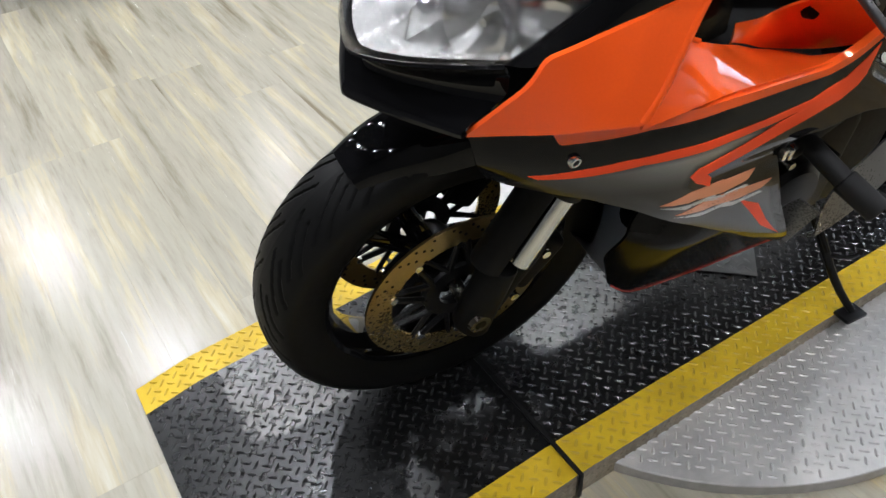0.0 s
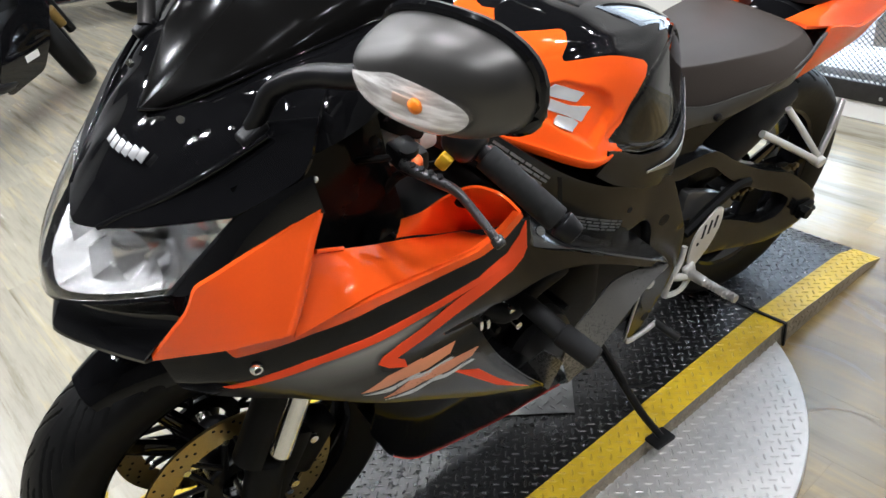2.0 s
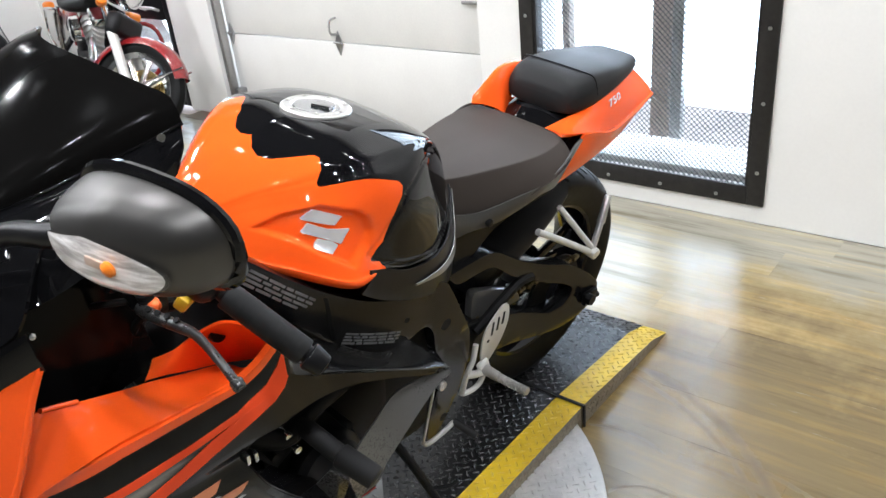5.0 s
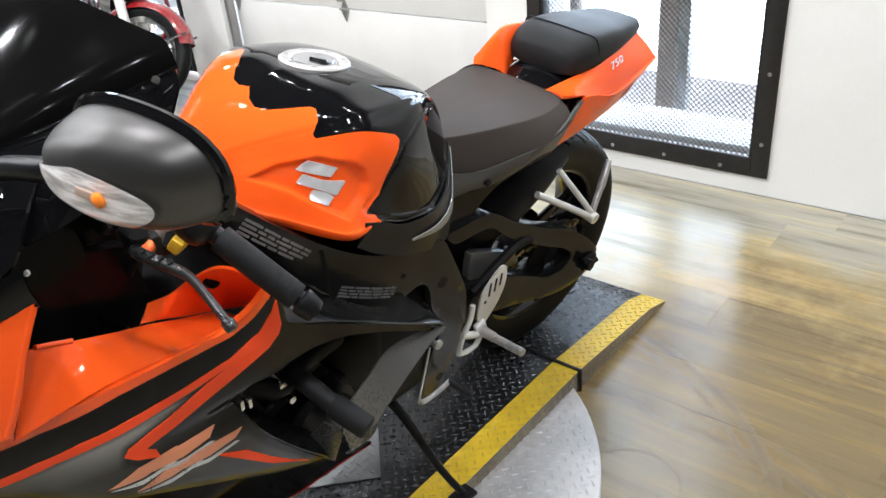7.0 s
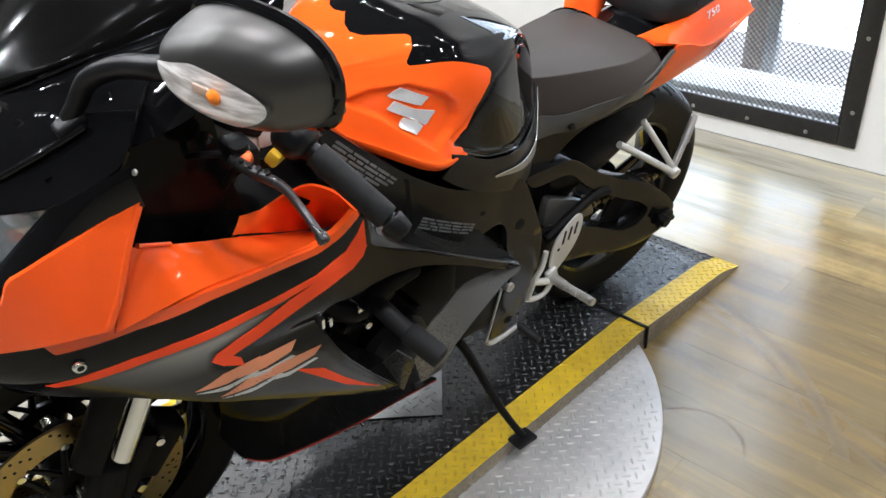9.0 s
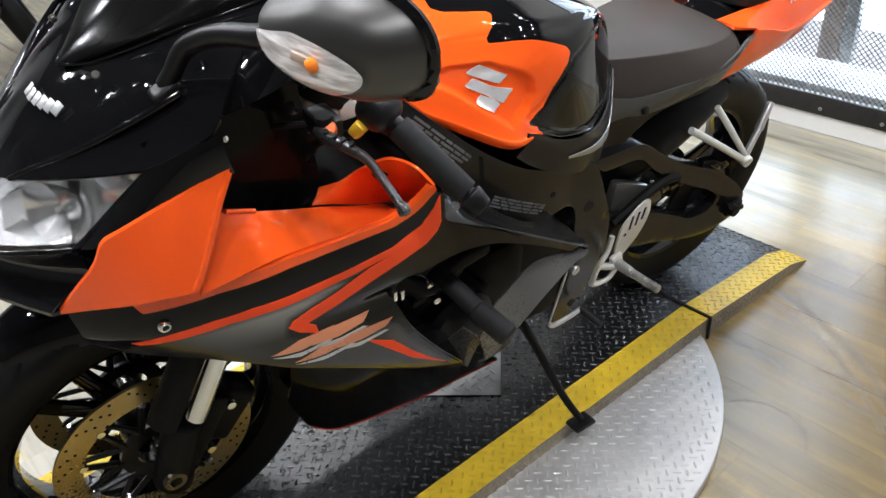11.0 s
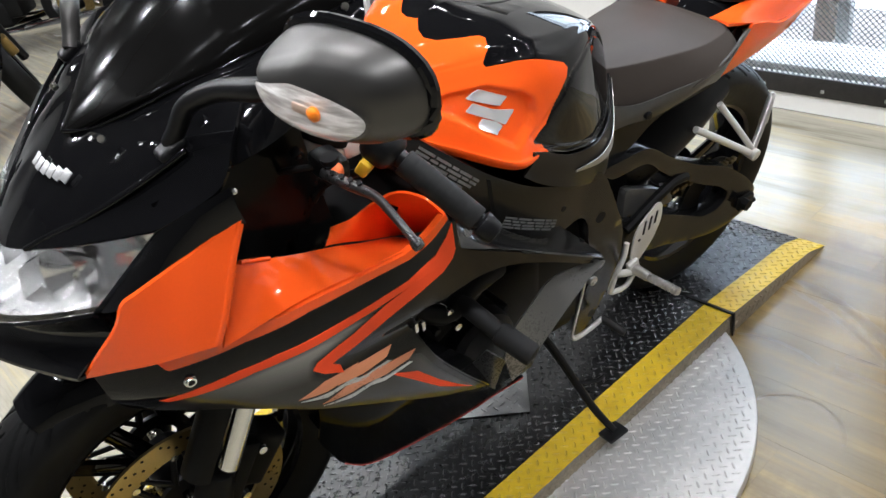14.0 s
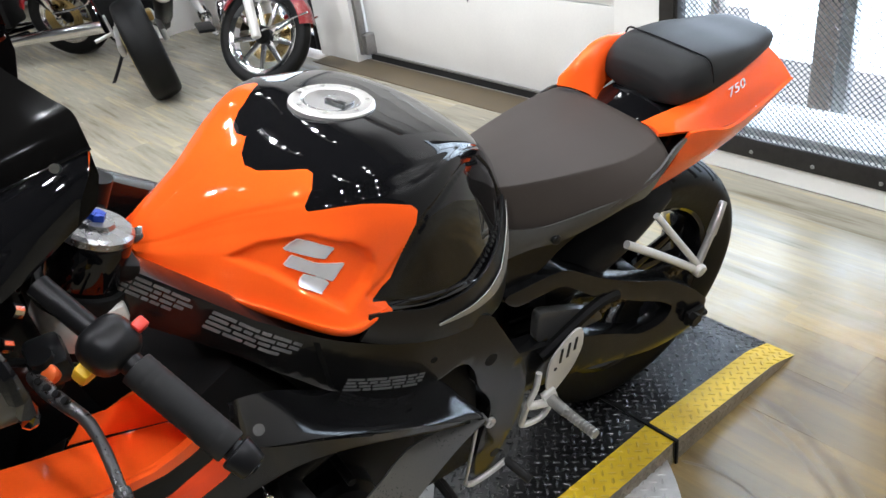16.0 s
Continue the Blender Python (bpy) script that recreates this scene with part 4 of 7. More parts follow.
M["fairing"] = fairing_paint()
M["belly"] = surface("black_belly_paint", (0.004, 0.004, 0.004), 0.12, 0, 0, 0.2, 80, 0, 0.04, 0.35)
M["belly"].node_tree.nodes["Principled BSDF"].inputs["IOR"].default_value = 1.2
M["wing"] = surface("satin_black_wing", (0.004, 0.004, 0.0043), 0.12, 0, 0, 0.2, 200, 0, 0.03, 0.5)
M["wing"].node_tree.nodes["Principled BSDF"].inputs["IOR"].default_value = 1.34
M["strut_grey"] = surface("grey_metallic_paint", (0.12, 0.118, 0.114), 0.3, 0.5, 0.3, 0.1, 300)
M["mark_orange"] = surface("pale_orange_decal", (0.70, 0.26, 0.13), 0.35, 0.3, 0.5, 0.1, 300)


def strips(lines, s, n=6, thick=0.004):
    """A shell through lines of points, smooth along each line and sharp from one line to the next."""
    g = grid([[Vector((p.x, s * p.y, p.z)) for p in spline(q, n)] for q in lines])
    bmesh.ops.solidify(g, geom=g.faces[:], thickness=thick)
    bmesh.ops.recalc_face_normals(g, faces=g.faces)
    return g


for s in (1, -1):
    fo = round_outline(FAIR, 0.012)
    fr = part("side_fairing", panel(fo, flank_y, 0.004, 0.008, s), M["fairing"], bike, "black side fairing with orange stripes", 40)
    for q in STRIPES:
        part("stripe", panel(q, lambda a, c: flank_y(a, c) + 0.0009, 0.0012, 0.010, s), M["stripe"], fr, "orange-red decal stripe", 40)
    # airbrushed grey fade; dark reflections lower down are put into the colour too
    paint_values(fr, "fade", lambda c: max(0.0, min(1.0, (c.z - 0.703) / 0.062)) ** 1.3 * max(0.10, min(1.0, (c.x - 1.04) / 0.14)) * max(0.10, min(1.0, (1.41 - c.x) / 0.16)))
    paint_values(fr, "grey", lambda c: signed((c.x, c.z), GREY))
    wing = part("fairing_wing", strips([WING_OUT, [tuple(Vector(a).lerp(Vector(b), 0.12) + Vector((0, 0, 0.004))) for a, b in zip(WING_OUT, WING_IN)], WING_IN], s), M["wing"], bike, "satin black upper face of the fairing", 50)
    part("wing_edge", tube([(u, s * v, w) for u, v, w in ((0.656, 0.273, 0.566), (0.662, 0.262, 0.573), (0.673, 0.235, 0.588), (0.685, 0.209, 0.603))], 0.0035, 10), M["black_gloss"], wing, "", 60)
    # slots along the seam of the wing
    for a, b in (((0.962, 0.3015, 0.7755), (0.905, 0.301, 0.742)), ((0.872, 0.3000, 0.7205), (0.842, 0.2985, 0.700))):
        part("seam_slot", strips([[(a[0], s * a[1], a[2] + 0.0016), (b[0], s * b[1], b[2] + 0.0016)], [(a[0], s * a[1], a[2] - 0.0016), (b[0], s * b[1], b[2] - 0.0016)]], 1, 3, 0.0015), M["rubber"], fr)
    # turned-in lip round the opening
    rim = [(a, flank_y(a, b) - 0.0015, b) for a, b in OPENING]
    cen = (0.90, 0.60)
    inner = [(a + (cen[0] - a) * 0.10, flank_y(a, b) - 0.05, b + (cen[1] - b) * 0.13) for a, b in OPENING]
    part("opening_lip", strips([rim, inner], s, 5), M["black_gloss"], fr, "", 50)
    # lettering on the flank, as plain slanted blocks
    if s == 1:
        for k, (u0, w0, g) in enumerate(((1.205, 0.684, 1.0), (1.150, 0.678, 1.0), (1.170, 0.655, 1.1), (1.115, 0.650, 1.0))):
            q = [(u0 + 0.050 * g, w0 - 0.006), (u0 + 0.012, w0 + 0.008), (u0 - 0.042 * g, w0 + 0.004), (u0 - 0.030, w0 - 0.008), (u0 + 0.010, w0 - 0.012)]
            part("flank_mark", panel(q, lambda a, c: flank_y(a, c) + 0.0009, 0.001, 0.01, s), M["mark_orange"], fr, "pale orange block lettering mark")
            q2 = [(u0 + 0.048 * g, w0 - 0.012), (u0 + 0.006, w0 - 0.017), (u0 - 0.030, w0 - 0.015), (u0 - 0.036, w0 - 0.019), (u0 + 0.012, w0 - 0.024)]
            part("flank_mark", panel(q2, lambda a, c: flank_y(a, c) + 0.0009, 0.001, 0.01, s), M["silver_decal"], fr, "silver block lettering mark")
    p = Vector((1.364, s * (flank_y(1.364, 0.758) + 0.001), 0.758))
    part("fairing_bolt", join(rod(p - Vector((0, 0.004 * s, 0)), p + Vector((0, 0.003 * s, 0)), 0.0085, 18, None, 0.002), lathe([(0.003, 0.0075), (0.0045, 0.0066), (0.0045, 0.0045), (0.003, 0.004)], p, segs=18) if s == 1 else bmesh.new()), M["steel"], fr, "", 30)
    part("bolt_socket", rod(p, p + Vector((0, 0.0036 * s, 0)), 0.0042, 6), M["rubber"], fr)
    p = Vector((0.974, s * 0.2985, 0.812))
    part("fairing_bolt", rod(p, p + Vector((0, 0.002 * s, 0.002)), 0.0065, 14), M["steel"], fr)
    p = Vector((1.062, s * 0.296, 0.688))
    part("edge_clip", join(box(p.x - 0.006, p.y, p.z, 0.006, 0.012, 0.018, 0.002), box(p.x + 0.006, p.y, p.z + 0.004, 0.006, 0.012, 0.018, 0.002)), M["steel"], fr)
    # rear strut of the fairing: a forward facet that takes the light, and a rear one
    strut = strips([[(0.655, 0.268, 0.570), (0.70, 0.262, 0.570), (0.772, 0.266, 0.582), (0.824, 0.276, 0.562), (0.870, 0.284, 0.537), (0.898, 0.296, 0.500)],
                    [(0.648, 0.276, 0.560), (0.705, 0.286, 0.548), (0.775, 0.300, 0.522), (0.825, 0.307, 0.492), (0.850, 0.307, 0.470), (0.884, 0.302, 0.440)],
                    [(0.641, 0.266, 0.536), (0.690, 0.262, 0.520), (0.751, 0.268, 0.488), (0.797, 0.276, 0.441), (0.818, 0.276, 0.404), (0.872, 0.272, 0.396)]], s)
    part("fairing_strut", strut, M["strut_grey"], bike, "grey faceted fairing strut", 25)
    part("fairing_foot", strips([[(0.936, 0.232, 0.436), (0.910, 0.262, 0.500)], [(0.898, 0.272, 0.400), (0.898, 0.297, 0.498)]], s, 3), M["strut_grey"], bike, "grey lower fairing corner", 25)
    # orange upper panels: front one standing proud, rear one scooped inward
    front_o = round_outline([(1.464, 0.765, 0.004), (1.434, 0.786, 0.02), (1.387, 0.811, 0.01), (1.365, 0.824, 0.02), (1.328, 0.842, 0.006), (1.296, 0.906, 0.03), (1.272, 0.946, 0.02), (1.259, 0.966, 0.003), (1.302, 0.945, 0.03), (1.351, 0.917, 0.03), (1.399, 0.883, 0.010), (1.412, 0.852, 0.02), (1.437, 0.815, 0.03)], 0.01)
    fy = lambda u, w: 0.294 - 1.0094 * (u - 1.332) - 0.5927 * (w - 0.85) + 3.7531 * (u - 1.332) * (w - 0.85) + 0.1 * (u - 1.332) ** 2
    cow = part("upper_cowl_side", panel(front_o, fy, 0.006, 0.010, s), M["orange"], bike, "glossy orange cowl side panel", 40)
    part("cowl_edge", tube([(u, s * (fy(u, w) - 0.003), w) for u, w in ((1.330, 0.842), (1.314, 0.871), (1.296, 0.906), (1.280, 0.934), (1.262, 0.960))], 0.0042, 10), M["orange"], cow, "", 60)
    scoop = strips([[(1.326, 0.296, 0.829), (1.271, 0.3010, 0.8405), (1.218, 0.3015, 0.846), (1.141, 0.3015, 0.8425), (1.085, 0.3015, 0.839), (1.040, 0.302, 0.8465)],
                    [(1.302, 0.279, 0.870), (1.250, 0.274, 0.859), (1.198, 0.266, 0.847), (1.138, 0.262, 0.831), (1.085, 0.255, 0.815), (1.035, 0.256, 0.806)],
                    [(1.278, 0.263, 0.906), (1.226, 0.245, 0.874), (1.180, 0.232, 0.848), (1.136, 0.221, 0.826), (1.085, 0.208, 0.797), (1.032, 0.206, 0.778)]], s, 8)
    ro = part("upper_cowl_scoop", scoop, M["orange"], bike, "glossy orange scooped cowl panel", 50)
    part("scoop_ledge", tube([(u, s * v, w) for u, v, w in ((1.272, 0.262, 0.905), (1.25, 0.253, 0.890), (1.232, 0.247, 0.8785))], 0.003, 8), M["orange"], ro, "", 60)
    bowl = strips([[(1.145, 0.219, 0.831), (1.112, 0.213, 0.815), (1.075, 0.206, 0.794), (1.038, 0.210, 0.784), (1.018, 0.250, 0.806), (1.016, 0.301, 0.850)],
                   [(1.132, 0.207, 0.833), (1.102, 0.213, 0.832), (1.066, 0.219, 0.834), (1.036, 0.232, 0.834), (1.017, 0.265, 0.836), (1.014, 0.303, 0.858)],
                   [(1.122, 0.196, 0.836), (1.094, 0.210, 0.846), (1.070, 0.226, 0.866), (1.050, 0.252, 0.888), (1.030, 0.280, 0.886), (1.017, 0.304, 0.868)]], s, 6)
    bw = part("scoop_wall", bowl, M["orange"], ro, "", 60)
    p = Vector((1.050, s * 0.2335, 0.858))
    part("rubber_plug", rod(p - Vector((0, 0.006 * s, 0.003)), p + Vector((0, 0.003 * s, 0.0015)), 0.0105, 16), M["rubber"], ro)
    # ledge below the orange panels, with its shadow gap
    lip = round_outline([(1.392, 0.800, 0.004), (1.383, 0.782, 0.004), (1.348, 0.795), (1.30, 0.8125), (1.219, 0.827), (1.125, 0.8265), (1.074, 0.826), (1.038, 0.836, 0.02), (1.010, 0.860, 0.004), (1.017, 0.869, 0.004), (1.044, 0.8485, 0.02), (1.082, 0.8375), (1.141, 0.8395), (1.218, 0.842), (1.27, 0.8355), (1.325, 0.8215)], 0.004)
    part("cowl_lip", panel(lip, lambda u, w: side_y(u, w) + 0.0045, 0.010, 0.012, s), M["orange"], bike, "", 40)
    # belly pan
    belly = round_outline([(1.19, 0.60), (1.165, 0.576), (1.03, 0.485), (0.905, 0.402), (0.82, 0.32), (0.70, 0.170), (0.813, 0.186), (0.897, 0.190), (1.022, 0.230), (1.115, 0.277), (1.165, 0.32), (1.20, 0.42), (1.20, 0.54)], 0.02)
    by = lambda u, w: 0.264 - 0.36 * max(0, 0.50 - w) - 5.0 * max(0.0, u - 1.10) ** 2
    bp = part("belly_pan", panel(belly, by, 0.004, 0.018, s), M["belly"], bike, "black belly pan with a red edge line", 40)
    edge = [(0.71, 0.175), (0.813, 0.1895), (0.897, 0.1935), (1.022, 0.2335), (1.115, 0.281), (1.16, 0.32)]
    part("red_pinstripe", tube([(u, s * (by(u, w) + 0.001), w) for u, w in edge], 0.0014, 6), M["red_line"], bp, "thin red edge line")

# closing underside between belly pans
part("belly_floor", grid([[Vector((u, v * hw, w)) for v in (-1, -0.5, 0, 0.5, 1)] for u, w, hw in ((0.71, 0.168, 0.105), (0.813, 0.184, 0.11), (0.897, 0.19, 0.115), (1.022, 0.232, 0.125), (1.115, 0.278, 0.14), (1.16, 0.32, 0.15))]), M["black_satin"], bike)

# ---- nose: cowl, headlamp, beak, screen
def nose_row(cu, cw, su, sv, sw, n=14, power=2.0):
    """A curve from one side over the centre to the other."""
    sv, sw = eased(sv, sw)
    out = []
    for i in range(-n, n + 1):
        s = i / n
        k = abs(s) ** power
        out.append(Vector((cu - (cu - su) * k, s * sv, cw - (cw - sw) * k)))
    return out


def lamp_row(cu, cw, su, sv, sw, pu=1.8, pw=1.0, n=20):
    """As nose_row, with its own bend along and up."""
    out = []
    for i in range(-n, n + 1):
        s = i / n
        out.append(Vector((cu - (cu - su) * abs(s) ** pu, s * sv, cw - (cw - sw) * (s * s + 0.0008) ** (pw / 2))))
    return out


def creased(row, at, high=0.004):
    """Raises a soft crease on both sides of a row."""
    k = len(row) // 2
    for i, p in enumerate(row):
        p.z += high * math.exp(-((abs(i - k) / k - at) / 0.055) ** 2)
    return row


def sheet(rows, thick=0.004):
    rr = []
    for j in range(len(rows[0])):
        rr.append(spline([r[j] for r in rows], 5))
    g = grid(rr)
    bmesh.ops.solidify(g, geom=g.faces[:], thickness=thick)
    bmesh.ops.recalc_face_normals(g, faces=g.faces)
    return g


cowl = sheet([lamp_row(1.474, 0.874, 1.339, 0.223, 0.951, 1.5, 1.1), creased(nose_row(1.438, 0.916, 1.300, 0.245, 0.985, 20, 1.6), 0.22), creased(nose_row(1.392, 0.955, 1.265, 0.256, 1.008, 20, 1.6), 0.42), creased(nose_row(1.345, 0.988, 1.235, 0.232, 1.040, 20, 1.6), 0.62), nose_row(1.295, 1.020, 1.20, 0.195, 1.062, 20, 1.6)])
COWL = part("nose_cowl", cowl, M["black_gloss"], bike, "glossy black nose cowl", 60)
lens = sheet([lamp_row(1.4745, 0.8725, 1.340, 0.2235, 0.949, 1.5, 1.1), lamp_row(1.507, 0.850, 1.372, 0.208, 0.915, 1.6, 1.05), lamp_row(1.529, 0.820, 1.402, 0.190, 0.880, 1.7), lamp_row(1.536, 0.796, 1.425, 0.173, 0.850, 1.8)], 0.003)
LENS = part("headlamp_lens", lens, M["lens"], bike, "clear headlamp lens", 60)
LENS.visible_shadow = False
refl = sheet([lamp_row(1.455, 0.868, 1.325, 0.213, 0.943, 1.5, 1.1), lamp_row(1.430, 0.846, 1.335, 0.198, 0.908, 1.6, 1.05), lamp_row(1.450, 0.818, 1.358, 0.182, 0.874, 1.7), lamp_row(1.518, 0.797, 1.408, 0.166, 0.848, 1.8)], 0.003)
BOWL = part("headlamp_reflector", refl, M["reflector"], bike, "faceted silver reflector", 50)
for s in (1, -1):
    bowl = lathe([(0.0, 0.008), (0.010, 0.020), (0.026, 0.032), (0.042, 0.040), (0.046, 0.043)], axis="x", segs=28)
    c = Matrix.Translation((1.392, s * 0.105, 0.862)) @ Matrix.Rotation(radians(s * 22), 4, "Z") @ Matrix.Rotation(radians(-8), 4, "Y")
    part("lamp_bowl", moved(bowl, c), M["reflector"], BOWL, "", 50)
    part("bulb", moved(rod((0.005, 0, 0), (0.032, 0, 0), 0.007, 10, 0.005), c), M["steel"], BOWL)
    part("lamp_divider", moved(plate(round_outline([(0.0, -0.03), (0.06, -0.036), (0.045, 0.03), (0.0, 0.04)], 0.008), -0.002, 0.002), Matrix.Translation((1.425, s * 0.045, 0.832))), M["reflector"], BOWL)
beak = sheet([lamp_row(1.534, 0.795, 1.426, 0.1735, 0.8495, 1.8), lamp_row(1.514, 0.786, 1.416, 0.172, 0.832, 1.5), lamp_row(1.508, 0.766, 1.420, 0.168, 0.800, 1.35), lamp_row(1.537, 0.741, 1.462, 0.166, 0.771, 1.25), lamp_row(1.537, 0.733, 1.462, 0.164, 0.764, 1.25), lamp_row(1.49, 0.742, 1.42, 0.15, 0.765, 1.4), lamp_row(1.36, 0.76, 1.32, 0.13, 0.77)])
part("nose_beak", beak, M["black_gloss"], bike, "glossy black beak under the headlamp", 30)
# cheek between lamp and orange panel
for s in (1, -1):
    ck = grid([[Vector((a, s * b, c)) for a, b, c in r] for r in (
        [(1.262, 0.262, 1.004), (1.30, 0.245, 0.985), (1.339, 0.221, 0.959), (1.368, 0.206, 0.925), (1.396, 0.190, 0.890), (1.423, 0.172, 0.854)],
        [(1.262, 0.272, 0.982), (1.295, 0.256, 0.968), (1.335, 0.238, 0.943), (1.367, 0.222, 0.916), (1.395, 0.207, 0.888), (1.415, 0.192, 0.862)],
        [(1.256, 0.268, 0.956), (1.29, 0.258, 0.942), (1.33, 0.244, 0.922), (1.365, 0.230, 0.898), (1.392, 0.216, 0.880), (1.408, 0.204, 0.868)])])
    bmesh.ops.solidify(ck, geom=ck.faces[:], thickness=0.004)
    part("nose_cheek", ck, M["black_gloss"], bike)

for s in (1, -1):
    for a, b, c in ((1.243, 0.181, 0.981), (1.256, 0.249, 0.974), (1.268, 0.236, 0.925)):
        part("cowl_bolt", rod((a, s * (b - 0.004), c), (a - 0.002, s * (b + 0.004), c + 0.003), 0.0038, 12, None, 0.001), M["steel"], COWL)

M["screen"] = surface("dark_smoked_screen", (0.004, 0.0038, 0.0036), 0.12, 0, 0, 0.1, 40, 0, 0.02, 0.5)
M["screen"].node_tree.nodes["Principled BSDF"].inputs["IOR"].default_value = 1.09
def screen_row(c, top, edge):
    """From the centre out to a shoulder, then turned down to the edge, on both sides."""
    c, top, edge = Vector((c[0], 0, c[1])), Vector(top), Vector(edge)
    half = [Vector((c.x + (top.x - c.x) * k ** 1.7, top.y * k, c.z + (top.z - c.z) * k ** 2)) for k in (j / 8 for j in range(9))]
    half = spline(half + [top.lerp(edge, 0.55) + Vector((0, 0.003, 0.003)), edge], 3)
    return [Vector((p.x, -p.y, p.z)) for p in reversed(half[1:])] + half


scr = sheet([screen_row((1.3585, 0.9885), (1.341, 0.026, 0.995), (1.325, 0.040, 0.9995)), screen_row((1.315, 1.022), (1.264, 0.106, 1.050), (1.244, 0.130, 1.054)), screen_row((1.215, 1.096), (1.176, 0.142, 1.096), (1.160, 0.162, 1.078)),
             screen_row((1.115, 1.155), (1.074, 0.162, 1.128), (1.066, 0.181, 1.102)), screen_row((1.077, 1.170), (1.026, 0.166, 1.140), (1.024, 0.186, 1.113))], 0.003)
SCR = part("windscreen", scr, M["screen"], bike, "dark smoked windscreen", 50)
for s in (1, -1):
    # shoulder of the cowl below the edge of the screen
    side = strips([[(1.300, 0.040, 1.002), (1.235, 0.100, 1.038), (1.160, 0.135, 1.060), (1.075, 0.155, 1.090), (1.030, 0.165, 1.105)],
                   [(1.310, 0.062, 1.005), (1.244, 0.130, 1.0515), (1.163, 0.161, 1.0755), (1.068, 0.180, 1.0995), (1.026, 0.186, 1.1105)],
                   [(1.290, 0.110, 1.012), (1.238, 0.170, 1.045), (1.172, 0.196, 1.062), (1.085, 0.204, 1.084), (1.034, 0.200, 1.094)],
                   [(1.285, 0.165, 1.008), (1.240, 0.215, 1.022), (1.180, 0.226, 1.034), (1.110, 0.220, 1.054), (1.048, 0.206, 1.076)],
                   [(1.268, 0.235, 1.002), (1.235, 0.240, 1.000), (1.178, 0.232, 1.006), (1.120, 0.222, 1.026), (1.058, 0.205, 1.052)]], s, 6)
    part("screen_wing", side, M["black_gloss"], bike, "black cowl wing beside the screen", 60)
    part("screen_side", strips([[(1.025, 0.1845, 1.110), (1.068, 0.178, 1.096), (1.13, 0.168, 1.078)], [(1.024, 0.180, 1.080), (1.066, 0.178, 1.062), (1.13, 0.175, 1.045)], [(1.034, 0.172, 1.046), (1.068, 0.174, 1.026), (1.13, 0.180, 1.005)]], s, 5), M["belly"], bike, "black inner panel below the screen", 60)
    for a, b, c in ((1.334, 0.088, 1.004), (1.056, 0.194, 1.106)):
        part("screen_bolt", rod((a, s * b, c), (a + 0.002, s * (b + 0.006), c + 0.004), 0.0045, 10), M["cap_dark"], SCR)
for s in (1, -1):
    part("cowl_crease", tube([(u, s * v, w - 0.0015) for u, v, w in ((1.454, 0.060, 0.893), (1.428, 0.084, 0.912), (1.385, 0.126, 0.941), (1.331, 0.170, 0.980), (1.277, 0.199, 1.015))], 0.0042, 12), M["black_gloss"], COWL, "", 70)
    bead = [(1.358, s * 0.001, 0.988), (1.346, s * 0.02, 0.992), (1.325, s * 0.042, 0.999), (1.285, s * 0.090, 1.026), (1.244, s * 0.131, 1.0525), (1.165, s * 0.161, 1.0755), (1.070, s * 0.179, 1.0995), (1.024, s * 0.186, 1.1115)]
    part("screen_bead", tube(bead, 0.0024, 10), M["black_gloss"], SCR, "", 70)
# lettering on the nose: plain silver blocks
for k in range(6):
    v0 = -0.012 + 0.0155 * k
    kk = (abs(v0) / 0.256) ** 1.6
    part("nose_mark", moved(box(0, 0, 0, 0.0014, 0.0122, 0.016, 0.0005), Matrix.Translation((1.3965 - 0.127 * kk, v0, 0.960 + 0.046 * kk)) @ Matrix.Rotation(radians(-49), 4, "Y") @ Matrix.Rotation(radians(24 * v0 / 0.08), 4, "Z")), M["silver_decal"], COWL, "silver block lettering mark")

# inner dash, ducts and radiator darkness behind the fairing
for s in (1, -1):
    part("inner_cowl", grid([[Vector((1.33, s * 0.20, 0.98)), Vector((1.30, s * 0.21, 0.86)), Vector((1.28, s * 0.20, 0.80))], [Vector((1.24, s * 0.20, 0.99)), Vector((1.22, s * 0.20, 0.88)), Vector((1.2, s * 0.19, 0.80))], [Vector((1.13, s * 0.15, 1.04)), Vector((1.12, s * 0.175, 0.90)), Vector((1.1, s * 0.17, 0.80))]]), M["belly"], bike)
part("dash", moved(box(0, 0, 0, 0.05, 0.22, 0.09, 0.02, 3), Matrix.Translation((1.19, 0, 1.02)) @ Matrix.Rotation(radians(-30), 4, "Y")), M["belly"], bike)
part("radiator", moved(box(0, 0, 0, 0.035, 0.36, 0.32, 0.008), Matrix.Translation((1.10, 0, 0.56)) @ Matrix.Rotation(radians(12), 4, "Y")), M["black_rough"], bike)

# ---- engine
ENG = part("engine", box(0.88, 0, 0.43, 0.34, 0.34, 0.24, 0.03, 2), M["black_rough"], bike, "black engine cases")
part("cylinder_block", moved(box(0, 0, 0, 0.24, 0.36, 0.28, 0.03, 2), Matrix.Translation((0.99, 0, 0.62)) @ Matrix.Rotation(radians(28), 4, "Y")), M["black_rough"], ENG)
part("gearbox", box(0.70, 0, 0.43, 0.26, 0.30, 0.3, 0.04, 2), M["black_rough"], ENG)
part("airbox", box(0.72, 0, 0.62, 0.4, 0.26, 0.2, 0.04, 2), M["black_rough"], ENG)
part("generator_cover", lathe([(0.17, 0.075), (0.195, 0.07), (0.205, 0.058), (0.206, 0.001)], (0.88, 0, 0.44), segs=36), M["black_satin"], ENG)
